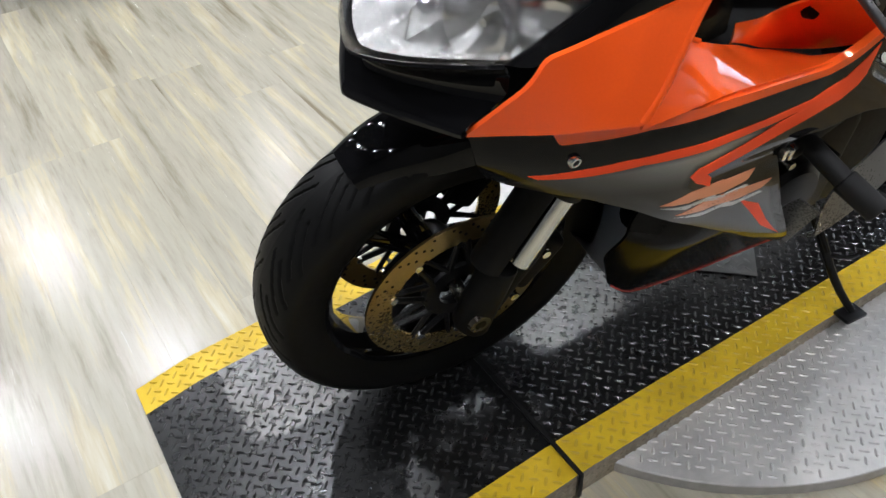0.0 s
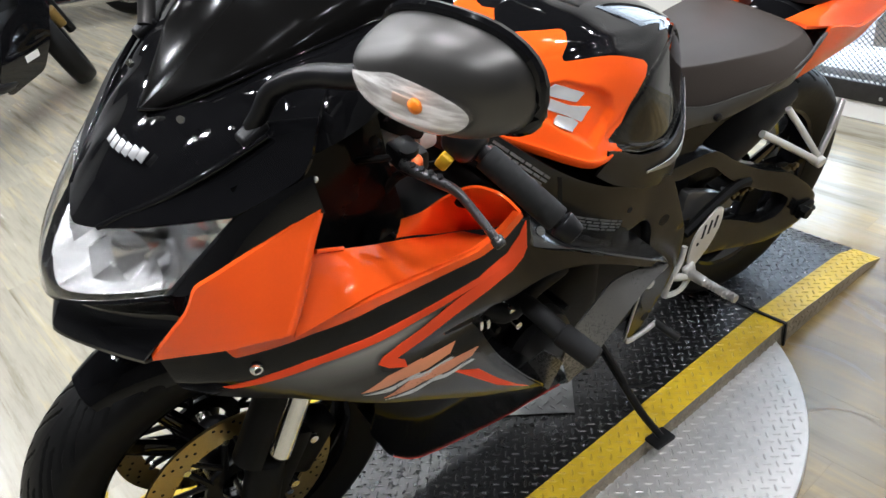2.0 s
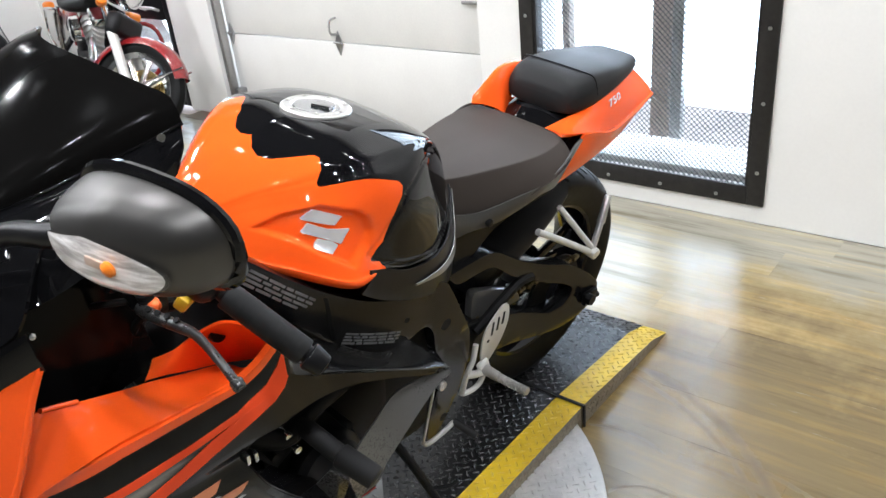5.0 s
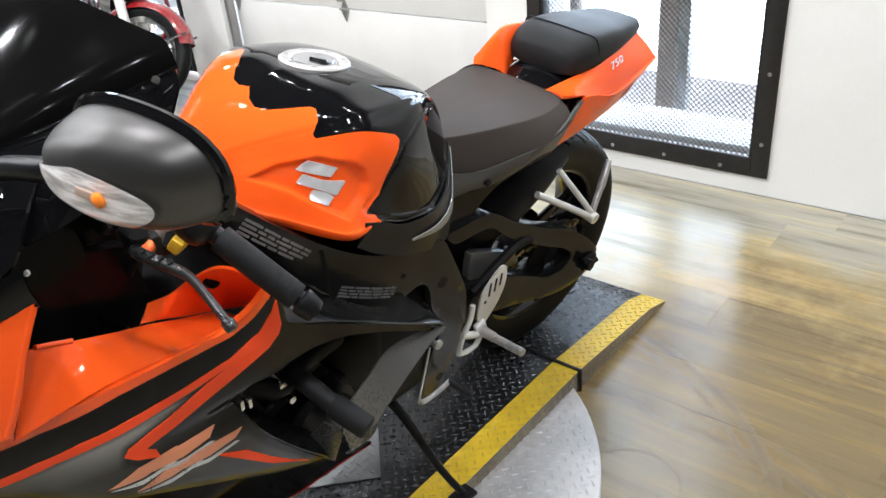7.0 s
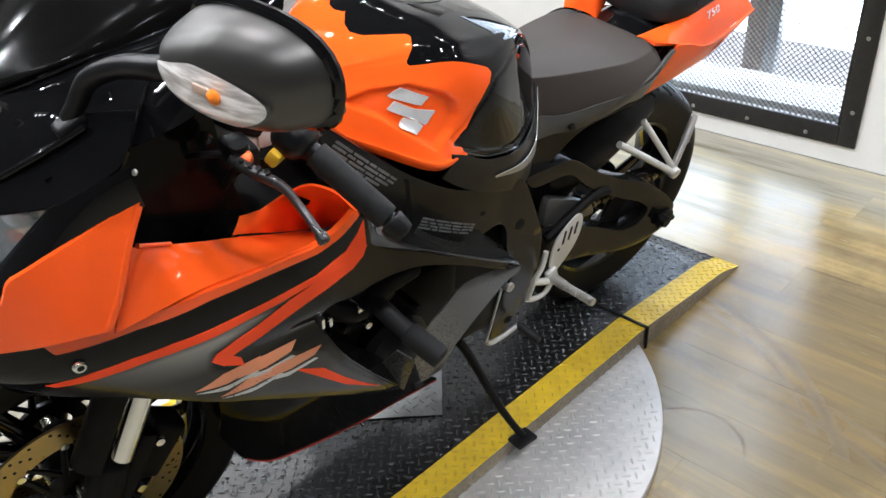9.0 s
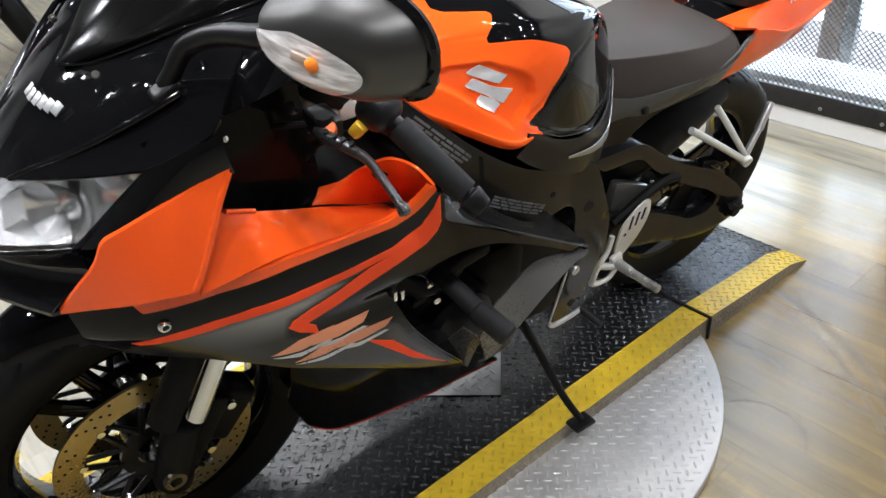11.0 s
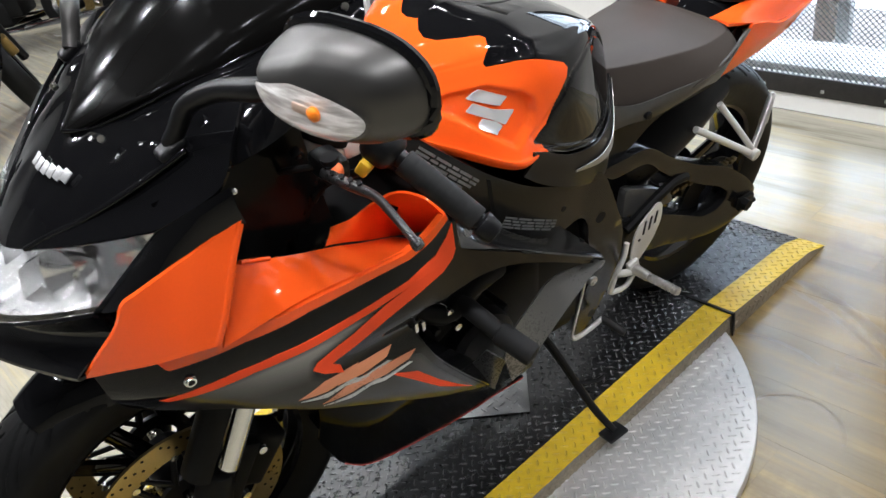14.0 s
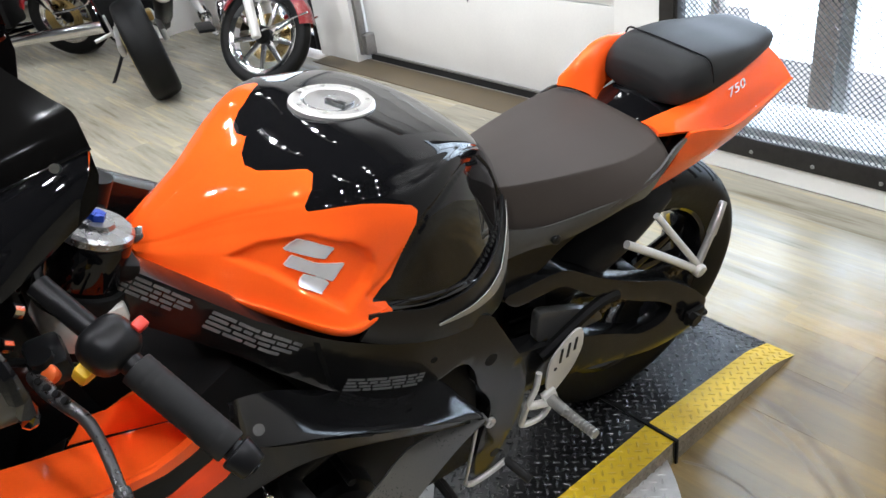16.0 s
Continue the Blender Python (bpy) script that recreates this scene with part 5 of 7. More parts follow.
for a, b in ((0.972, 0.609), (0.959, 0.571), (0.975, 0.655), (1.0, 0.585), (0.86, 0.55)):
    part("bolt", rod((a, 0.17, b), (a, 0.235, b), 0.0068, 10, None, 0.0015), M["steel"] if 0.955 < a < 0.973 else M["black_rough"], ENG)
part("coolant_hose", tube([(1.06, 0.19, 0.66), (0.98, 0.22, 0.60), (0.92, 0.215, 0.615), (0.84, 0.19, 0.60)], 0.017, 12), M["rubber"], ENG)
part("exhaust_collector", tube([(1.06, 0.06, 0.36), (0.95, 0.05, 0.30), (0.7, 0.0, 0.27), (0.45, -0.1, 0.26), (0.3, -0.15, 0.3)], 0.03, 12), M["black_rough"], ENG)
part("frame_slider", join(rod((0.945, 0.24, 0.622), (0.928, 0.318, 0.600), 0.0155, 20), rod((0.929, 0.314, 0.601), (0.910, 0.374, 0.584), 0.0195, 24, 0.0185, 0.004)), M["grip"], bike, "black plastic crash bobbin", 40)

# ---- tank
TANK = [(0.998, 0.892, 0.020, 0.891, 0.036, 0.887, 0.050, 0.880), (0.965, 0.908, 0.055, 0.905, 0.088, 0.892, 0.110, 0.870), (0.90, 0.940, 0.100, 0.930, 0.160, 0.882, 0.182, 0.848), (0.835, 0.966, 0.152, 0.949, 0.212, 0.876, 0.243, 0.826),
        (0.77, 0.981, 0.188, 0.957, 0.216, 0.872, 0.232, 0.815), (0.70, 0.977, 0.192, 0.946, 0.218, 0.868, 0.220, 0.787), (0.64, 0.962, 0.172, 0.946, 0.200, 0.852, 0.208, 0.765), (0.59, 0.941, 0.144, 0.931, 0.178, 0.832, 0.190, 0.745), (0.54, 0.908, 0.114, 0.897, 0.148, 0.80, 0.162, 0.72),
        (0.50, 0.866, 0.082, 0.845, 0.110, 0.77, 0.124, 0.695), (0.472, 0.818, 0.064, 0.795, 0.088, 0.735, 0.108, 0.68), (0.456, 0.755, 0.05, 0.74, 0.075, 0.70, 0.10, 0.672)]
RECESS = [(0.920, 0.897), (0.88, 0.914), (0.834, 0.923), (0.792, 0.908), (0.775, 0.892), (0.771, 0.869), (0.785, 0.852), (0.824, 0.834), (0.883, 0.880)]
KNEE = [(0.60, 0.918), (0.562, 0.898), (0.525, 0.85), (0.497, 0.790), (0.56, 0.772), (0.63, 0.763), (0.705, 0.779), (0.768, 0.816), (0.790, 0.836), (0.758, 0.848), (0.694, 0.904), (0.638, 0.918)]


def tank_rows():
    out = []
    for i in range(8):
        out.append(spline([(q[0], q[i], 0) for q in TANK], 17))
    rows = []
    for k in range(len(out[0])):
        u = out[0][k].x
        g = [o[k].y for o in out]
        tw, sv, sw, mv, mw, bv, bw = g[1:8]
        (sv, sw), (mv, mw), (bv, bw) = eased(sv, sw), eased(mv, mw), eased(bv, bw)
        rid = min(0.03, (mw - bw) * 0.42)
        half = [(0, tw), (sv * 0.5, tw - 0.10 * (tw - sw)), (sv * 0.84, tw - 0.45 * (tw - sw)), (sv * 0.95, sw + 0.20 * (tw - sw)), (sv, sw), (sv + 0.16 * (mv - sv) + 0.003, sw - 0.14 * (sw - mw)), (sv + 0.55 * (mv - sv) + 0.004, sw - 0.45 * (sw - mw)), (mv, mw), (bv - 0.16 * (bv - mv), bw + 0.55 * rid), (bv + 0.004, bw + 0.009), (bv + 0.003, bw), (bv - 0.012, bw - 0.010), (bv - 0.06, bw - 0.014)]
        line = spline([(a, b, 0) for a, b in half], 13)
        fall = max(0.0, min(1.0, (u - 0.74) / 0.16))
        full = [(-p.x * (1 - 0.10 * fall), p.y - 0.13 * fall * p.x * (1 - 0.5 * min(1, p.x / 0.2))) for p in reversed(line)] + [(p.x, p.y) for p in line[1:]]
        rows.append([Vector((u, a, b)) for a, b in full])
    return rows


BLACK_TOP = [(0.826, 0.0), (0.834, 0.012), (0.843, 0.024), (0.850, 0.047), (0.844, 0.071), (0.822, 0.097), (0.800, 0.118), (0.798, 0.128), (0.810, 0.146), (0.825, 0.153), (0.826, 0.159), (0.806, 0.172), (0.771, 0.191), (0.737, 0.203), (0.711, 0.212), (0.705, 0.222), (0.712, 0.240), (0.726, 0.258), (0.756, 0.303), (0.790, 0.325), (0.768, 0.335), (0.766, 0.36), (0.766, 0.5), (0.4, 0.5), (0.4, 0.0)]


def tank_paint():
    m, t, n, l, b = nodes_of("tank_paint")
    a = n.new("ShaderNodeAttribute")
    a.attribute_name = "black"
    vec = coords(t)
    f = noise_tex(t, vec, 700, 2)
    org = mix(t, f, (0.86, 0.092, 0.008), (0.95, 0.118, 0.013))
    l.new(mix(t, math_node(t, "GREATER_THAN", a.outputs["Fac"], 0.0), org, (0.004, 0.004, 0.0045)), b.inputs["Base Color"])
    b.inputs["Roughness"].default_value = 0.3
    b.inputs["Specular IOR Level"].default_value = 0.0
    b.inputs["Coat IOR"].default_value = 1.34
    b.inputs["Coat Weight"].default_value, b.inputs["Coat Roughness"].default_value = 1.0, 0.03
    return m


def tank_arc(c):
    """Way along the tank's section, from the middle of its top."""
    rows = [(q[0], eased(q[2], q[3])[1]) for q in TANK]
    high = rows[0][1] if c.x > rows[0][0] else rows[-1][1]
    for (a, za), (b, zb) in zip(rows, rows[1:]):
        if b <= c.x <= a:
            high = za + (zb - za) * (a - c.x) / (a - b)
    return abs(c.y) + max(0.0, high - c.z) * 0.9


M["tank"] = tank_paint()
M["badge"] = surface("bright_badge", (0.80, 0.80, 0.79), 0.3, 0.6, 0, 0.04, 60)
tank_bm = grid(tank_rows(), caps=True)
for v in tank_bm.verts:
    if abs(v.co.y) > 0.07:
        out = Vector((0, -0.9 if v.co.y > 0 else 0.9, -0.2))
        dent = signed((v.co.x, v.co.z), RECESS)
        if dent > 0:
            v.co += out * min(0.013, dent * 2.2)
        groove = signed((v.co.x, v.co.z), KNEE)
        if groove > -0.004:
            v.co += out * (0.0045 if groove < 0.003 else 0.0025)
TANK_SIDE = [tuple(v.co) for v in tank_bm.verts if v.co.y > 0.12 and 0.78 < v.co.x < 0.90 and 0.83 < v.co.z < 0.94]


def tank_y(u, w):
    """Half width of the tank's left flank, a little proud of it."""
    close = sorted(TANK_SIDE, key=lambda q: (q[0] - u) ** 2 + (q[2] - w) ** 2)[:14]
    return sum(q[1] for q in close) / len(close) + 0.0045


tank = part("fuel_tank", tank_bm, M["tank"], bike, "orange fuel tank with black top", 60)
paint_values(tank, "black", lambda c: signed((c.x + (0.045 * min(1.0, tank_arc(c) / 0.08) if c.y < 0 else 0.0), tank_arc(c)), BLACK_TOP))
CAPC = Matrix.Translation((0.703, 0, 0.972)) @ Matrix.Rotation(radians(-9), 4, "Y")
M["cap_grey"] = surface("grey_cap_lid", (0.46, 0.46, 0.47), 0.14, 1.0)
cap = part("fuel_cap", moved(lathe([(0.0, 0.058), (0.006, 0.057), (0.009, 0.053), (0.009, 0.041), (0.006, 0.038), (0.0, 0.037)], axis="z", segs=48), CAPC), M["alloy"], tank, "silver filler cap ring")
part("cap_lid", moved(lathe([(0.005, 0.038), (0.008, 0.036), (0.0085, 0.001)], axis="z", segs=40), CAPC), M["cap_grey"], cap, "dark grey cap lid")
part("key_flap", moved(box(0.0, 0.012, 0.0105, 0.022, 0.034, 0.005, 0.002), CAPC @ Matrix.Rotation(radians(25), 4, "Z")), M["cap_grey"], cap)
for k in range(7):
    t = 2 * math.pi * k / 7
    part("cap_bolt", moved(rod((0.047 * math.cos(t), 0.047 * math.sin(t), 0.008), (0.047 * math.cos(t), 0.047 * math.sin(t), 0.0105), 0.0035, 8), CAPC), M["steel"], cap)

# badge on the tank flank: plain silver slanted blocks
for q in ([(0.862, 0.904), (0.846, 0.917), (0.812, 0.902), (0.826, 0.892)], [(0.868, 0.888), (0.856, 0.899), (0.836, 0.889), (0.806, 0.882), (0.826, 0.866), (0.842, 0.876)], [(0.862, 0.868), (0.852, 0.878), (0.836, 0.872), (0.830, 0.866), (0.842, 0.856)]):
    part("tank_badge", panel(round_outline(q, 0.002), tank_y, 0.0025, 0.006, 1), M["badge"], bike, "silver badge block")
part("tank_bolt", join(rod((0.983, 0.010, 0.888), (0.986, 0.011, 0.899), 0.013, 16, None, 0.002), rod((0.986, 0.011, 0.898), (0.9865, 0.0115, 0.901), 0.006, 6)), M["steel"], bike)

# lower rear tank cover with grey flash
M["grey_flash"] = surface("grey_flash_decal", (0.30, 0.30, 0.29), 0.35, 0.4)
COVER_TOP = [(0.800, 0.236, 0.824), (0.768, 0.229, 0.808), (0.705, 0.218, 0.772), (0.63, 0.203, 0.756), (0.565, 0.170, 0.762), (0.512, 0.120, 0.775), (0.494, 0.098, 0.796)]
COVER_LOW = [(0.815, 0.228, 0.784), (0.765, 0.220, 0.743), (0.685, 0.205, 0.695), (0.595, 0.173, 0.650), (0.533, 0.142, 0.632), (0.497, 0.112, 0.658), (0.487, 0.094, 0.728)]
for s in (1, -1):
    mid = [tuple(Vector(a).lerp(Vector(b), 0.35) + Vector((0, 0.006, 0))) for a, b in zip(COVER_TOP, COVER_LOW)]
    rc = part("tank_side_cover", strips([COVER_TOP, mid, COVER_LOW], s, 6), M["black_satin"], bike, "satin black cover below the tank", 50)
    def on_cover(k, f):
        a, m, b = Vector(COVER_TOP[k]), Vector(mid[k]), Vector(COVER_LOW[k])
        return tuple((a.lerp(m, f / 0.35) if f < 0.35 else m.lerp(b, (f - 0.35) / 0.65)) + Vector((0, 0.0028, 0.0006)))
    fl_top = [on_cover(k, f) for k, f in ((2, 0.42), (3, 0.28), (4, 0.26), (5, 0.18), (6, 0.12))]
    fl_low = [on_cover(k, f) for k, f in ((2, 0.48), (3, 0.45), (4, 0.50), (5, 0.56), (6, 0.60))]
    part("grey_flash", strips([fl_top, fl_low], s, 6, 0.0015), M["grey_flash"], rc, "grey decal flash")

# ---- frame
rng = random.Random(5)
for s in (1, -1):
    spar = round_outline([(1.06, 0.985, 0.02), (1.035, 0.965), (0.95, 0.885), (0.85, 0.795, 0.06), (0.76, 0.735, 0.06), (0.68, 0.700, 0.03), (0.621, 0.698, 0.012), (0.577, 0.668, 0.012), (0.548, 0.608, 0.03), (0.497, 0.505, 0.03), (0.488, 0.43, 0.03), (0.499, 0.355, 0.03), (0.530, 0.290, 0.02), (0.560, 0.235, 0.01), (0.588, 0.245, 0.01), (0.592, 0.305), (0.580, 0.375, 0.02), (0.563, 0.425, 0.02), (0.571, 0.470, 0.02), (0.600, 0.520, 0.02), (0.606, 0.562, 0.02), (0.622, 0.594, 0.012), (0.650, 0.606, 0.012), (0.685, 0.604, 0.02), (0.712, 0.613), (0.767, 0.636), (0.818, 0.671), (0.853, 0.702), (0.893, 0.750), (0.95, 0.815, 0.04), (1.05, 0.90, 0.02)], 0.02)
    fy = lambda u, w: 0.194 + 0.020 * math.exp(-((u - 0.78) / 0.13) ** 2) - 0.35 * max(0.0, u - 0.92) - 0.06 * max(0, 0.6 - w) - 0.5 * max(0.0, w - 0.70 - 0.55 * max(0, u - 0.72)) ** 1.5 - 0.10 * max(0.0, 0.03 - abs(u - 0.632)) * (w > 0.58)
    fr = part("frame_spar", soften(panel(spar, fy, 0.045, 0.02, s), 0.006), M["black_frame"], bike, "black alloy frame spar", 40)
    for a, b, r in ((0.576, 0.571, 0.012), (0.690, 0.655, 0.0055), (0.545, 0.285, 0.010)):
        part("frame_hole", rod((a, s * (fy(a, b) - 0.008), b), (a, s * (fy(a, b) + 0.0012), b), r, 18), M["rubber"], fr)
    part("pivot_bolt", join(rod((0.566, s * 0.165, 0.398), (0.566, s * 0.190, 0.398), 0.0105, 24, None, 0.002), rod((0.566, s * 0.189, 0.398), (0.566, s * 0.192, 0.398), 0.0055, 6)), M["alloy"], fr, "alloy pivot bolt")
    if s == 1:
        for q, hgt in (([(1.035, 0.955), (0.975, 0.895)], 0.010), ([(0.962, 0.880), (0.875, 0.795)], 0.011), ([(0.828, 0.708), (0.706, 0.637)], 0.009)):
            (a0, b0), (a1, b1) = q
            d = Vector((a1 - a0, b1 - b0)).normalized()
            nrm = Vector((-d.y, d.x))
            if nrm.y > 0:
                nrm = -nrm
            for r in range(4):
                o = nrm * (r * hgt * 0.62 - hgt * 0.4)
                words, at = [], 0.0
                while at < 0.92 - 0.12 * (r == 3):
                    to = min(0.98, at + 0.08 + 0.16 * rng.random())
                    words.append([(a0 + (a1 - a0) * k + o.x + nrm.x * h, b0 + (b1 - b0) * k + o.y + nrm.y * h) for k, h in ((at, 0), (to, 0), (to, hgt * 0.36), (at, hgt * 0.36))])
                    at = to + 0.03
                part("warning_label", join(*[panel(qd, lambda u, w: fy(u, w) + 0.001, 0.001, 0.02, s) for qd in words]), M["grey_text"], fr, "grey printed warning lines")
    part("spar_seam", panel([(0.862, 0.797), (0.855, 0.793), (0.846, 0.706), (0.853, 0.712)], lambda u, w: fy(u, w) + 0.0006, 0.001, 0.02, s), M["rubber"], fr)

# ---- seats and tail
def lofted(sections, n=6, flat=False):
    """Sections of (u, half width, top, edge, crown) into a padded shell."""
    cols = [spline([(q[0], q[i], 0) for q in sections], n) for i in range(5)]
    rows = []
    for k in range(len(cols[0])):
        u, hw, tp, ed, cr = cols[0][k].x, *(c[k].y for c in cols[1:])
        half = [(0, tp), (hw * 0.5, tp - 0.12 * (tp - ed) * cr), (hw * 0.86, tp - 0.42 * (tp - ed)), (hw, ed + 0.25 * (tp - ed)), (hw * 0.97, ed), (hw * 0.7, ed - 0.006)]
        if flat:
            half = [(0, tp), (hw * 0.6, tp - 0.03 * (tp - ed)), (hw * 0.90, tp - 0.16 * (tp - ed)), (hw, tp - 0.45 * (tp - ed)), (hw * 0.99, ed), (hw * 0.7, ed - 0.006)]
        if flat == "pad":
            half = [(0, tp), (hw * 0.5, tp - 0.03 * (tp - ed)), (hw * 0.80, tp - 0.13 * (tp - ed)), (hw * 0.95, tp - 0.36 * (tp - ed)), (hw, tp - 0.62 * (tp - ed)), (hw * 0.97, ed), (hw * 0.7, ed - 0.006)]
        if flat == "creased":
            half = [(0, tp), (hw * 0.40, tp - 0.02 * (tp - ed)), (hw * 0.76, tp - 0.09 * (tp - ed)), (hw * 0.80, tp - 0.11 * (tp - ed)), (hw * 0.825, tp - 0.17 * (tp - ed)), (hw * 0.93, tp - 0.55 * (tp - ed)), (hw, ed + 0.06 * (tp - ed)), (hw * 0.98, ed), (hw * 0.7, ed - 0.006)]
        line = spline([(a, b, 0) for a, b in half], 4)
        rows.append([Vector((u, -p.x, p.y)) for p in reversed(line)] + [Vector((u, p.x, p.y)) for p in line[1:]])
    return grid(rows, caps=True)


M["grey_plastic"] = surface("grey_satin_plastic", (0.055, 0.054, 0.052), 0.36, 0, 0, 0.15, 200, 0.03, 0.08, 0.4)
for s in (1, -1):
    tr = part("seat_trim", strips([[(0.498, 0.098, 0.730), (0.4325, 0.116, 0.7165), (0.3588, 0.139, 0.7255), (0.2904, 0.155, 0.736), (0.229, 0.161, 0.760), (0.180, 0.151, 0.781), (0.137, 0.136, 0.779)],
                                   [(0.493, 0.106, 0.698), (0.440, 0.120, 0.700), (0.372, 0.138, 0.704), (0.307, 0.152, 0.716), (0.246, 0.155, 0.733), (0.193, 0.152, 0.758), (0.1335, 0.136, 0.774)],
                                   [(0.4914, 0.101, 0.671), (0.4486, 0.111, 0.678), (0.3868, 0.122, 0.675), (0.327, 0.135, 0.689), (0.2721, 0.142, 0.702), (0.2121, 0.136, 0.699), (0.168, 0.126, 0.735)]], s, 6), M["grey_plastic"], bike, "grey satin plastic trim under the seat", 40)
    part("trim_bolt", join(rod((0.410, s * 0.122, 0.690), (0.410, s * 0.132, 0.690), 0.0085, 16, None, 0.002), rod((0.410, s * 0.131, 0.690), (0.410, s * 0.133, 0.690), 0.005, 6)), M["black_satin"], tr)


part("rider_seat", lofted([(0.535, 0.045, 0.79, 0.735, 1), (0.50, 0.078, 0.798, 0.712, 1), (0.44, 0.105, 0.795, 0.700, 0.9), (0.36, 0.135, 0.793, 0.708, 0.6), (0.28, 0.158, 0.790, 0.735, 0.4), (0.225, 0.160, 0.792, 0.752, 0.2), (0.19, 0.148, 0.795, 0.765, 0.2), (0.172, 0.11, 0.792, 0.768, 0.2)], 6, "creased"), M["vinyl"], bike, "dark grey-brown rider seat", 60)
PSEAT = part("pillion_seat", lofted([(0.122, 0.060, 0.838, 0.812, 1), (0.116, 0.080, 0.856, 0.811, 1), (0.098, 0.094, 0.876, 0.812, 1), (0.055, 0.104, 0.884, 0.820, 0.8), (-0.02, 0.102, 0.880, 0.832, 0.5), (-0.09, 0.088, 0.870, 0.838, 0.5), (-0.145, 0.070, 0.866, 0.838, 0.6), (-0.172, 0.056, 0.860, 0.838, 0.6), (-0.182, 0.045, 0.850, 0.838, 1)], 6, "pad"), M["vinyl_black"], bike, "black pillion seat pad", 60)
part("seat_seam", tube([(0.048, 0.1045, 0.840), (0.053, 0.094, 0.876), (0.057, 0.06, 0.883), (0.059, 0.0, 0.885), (0.057, -0.06, 0.883), (0.053, -0.094, 0.876), (0.048, -0.1045, 0.840)], 0.0018, 6), M["black_satin"], PSEAT)
part("tail_centre", lofted([(0.19, 0.07, 0.775, 0.73, 1), (0.15, 0.085, 0.797, 0.74, 1), (0.10, 0.098, 0.814, 0.75, 0.8), (0.0, 0.10, 0.826, 0.76, 0.8), (-0.10, 0.08, 0.836, 0.78, 0.8), (-0.178, 0.050, 0.842, 0.80, 1)]), M["black_gloss"], bike, "glossy black tail centre", 60)
for s in (1, -1):
    hi = 0.0 if s == 1 else 0.026
    upper = [[(0.165, 0.058, 0.786), (0.178, 0.095, 0.797 + hi * 0.5), (0.196, 0.126, 0.804)], [(0.107, 0.085, 0.808 + hi), (0.110, 0.112, 0.802 + hi), (0.116, 0.132, 0.784)], [(0.052, 0.102, 0.820 + hi), (0.04, 0.120, 0.797 + hi), (0.017, 0.130, 0.760)], [(-0.04, 0.090, 0.832), (-0.05, 0.113, 0.806), (-0.073, 0.122, 0.770)], [(-0.154, 0.055, 0.838), (-0.160, 0.088, 0.815), (-0.166, 0.112, 0.789)]]
    if s == -1:
        upper = [[(0.165, 0.058, 0.786), (0.188, 0.088, 0.801), (0.204, 0.112, 0.803)], [(0.128, 0.086, 0.838), (0.158, 0.104, 0.850), (0.172, 0.128, 0.815)], [(0.070, 0.100, 0.856), (0.085, 0.117, 0.862), (0.060, 0.133, 0.81)], [(-0.04, 0.092, 0.842), (-0.05, 0.114, 0.828), (-0.073, 0.122, 0.775)], upper[4]]
    lower = [[(0.128, 0.1305, 0.786), (0.160, 0.121, 0.728), (0.189, 0.108, 0.681)], [(0.085, 0.1315, 0.7775), (0.085, 0.123, 0.732), (0.082, 0.111, 0.698)], [(0.016, 0.130, 0.759), (0.004, 0.123, 0.740), (-0.012, 0.112, 0.717)], [(-0.073, 0.1218, 0.7695), (-0.083, 0.118, 0.760), (-0.095, 0.110, 0.748)], [(-0.166, 0.1115, 0.7885), (-0.166, 0.110, 0.785), (-0.166, 0.106, 0.782)]]
    for nm, rr in (("tail_cowl", upper), ("tail_cowl", lower)):
        if s == -1 and rr is upper:
            rr = [[(r[0][0] - 0.004, r[0][1] - 0.012, r[0][2] - 0.05)] + r for r in rr]
        part(nm, sheet([[Vector((a, s * b, c)) for a, b, c in spline(r, 5)] for r in rr], 0.006), M["orange"], bike, "orange tail cowl panel", 40)
    part("tail_under", sheet([[Vector((0.18, s * 0.10, 0.69)), Vector((0.18, s * 0.03, 0.70))], [Vector((0.0, s * 0.105, 0.722)), Vector((0.0, s * 0.03, 0.73))], [Vector((-0.15, s * 0.10, 0.78)), Vector((-0.15, s * 0.02, 0.80))]], 0.006), M["black_satin"], bike)
    ledge = round_outline([(0.50, 0.72, 0.01), (0.40, 0.706, 0.03), (0.27, 0.728, 0.03), (0.145, 0.79, 0.01), (0.10, 0.735, 0.02), (0.18, 0.672, 0.03), (0.34, 0.652, 0.04), (0.42, 0.600, 0.02), (0.49, 0.57, 0.02), (0.52, 0.65, 0.02)], 0.015)
    part("seat_side_cover", panel(ledge, lambda u, w: 0.098 + 0.028 * max(0.0, 0.45 - u) / 0.3 + 0.10 * max(0, 0.68 - w), 0.012, 0.02, s), M["black_frame"], bike, "satin black seat side cover", 40)
txt = bpy.data.curves.new("tail_number", "FONT")
txt.body, txt.size, txt.extrude, txt.align_x, txt.shear, txt.space_character = "750", 0.0195, 0.0006, "CENTER", 0.4, 1.05
ob = new("tail_number", txt)
dg = bpy.context.evaluated_depsgraph_get()
me = bpy.data.meshes.new_from_object(ob.evaluated_get(dg))
bpy.data.objects.remove(ob)
num = new("tail_number", me)
me.materials.append(M["badge"])
num.parent = bike
_tx = (Vector((-0.044, 0.107, 0.831)) - Vector((0.036, 0.117, 0.823))).normalized()
_tn = Vector((0.05, 0.72, 0.69))
_tn = (_tn - _tx * _tn.dot(_tx)).normalized()
_ty = _tn.cross(_tx)
_tx *= 1.7
num.matrix_basis = Matrix(((_tx.x, _ty.x, _tn.x, -0.004), (_tx.y, _ty.y, _tn.y, 0.1185), (_tx.z, _ty.z, _tn.z, 0.8115), (0, 0, 0, 1)))
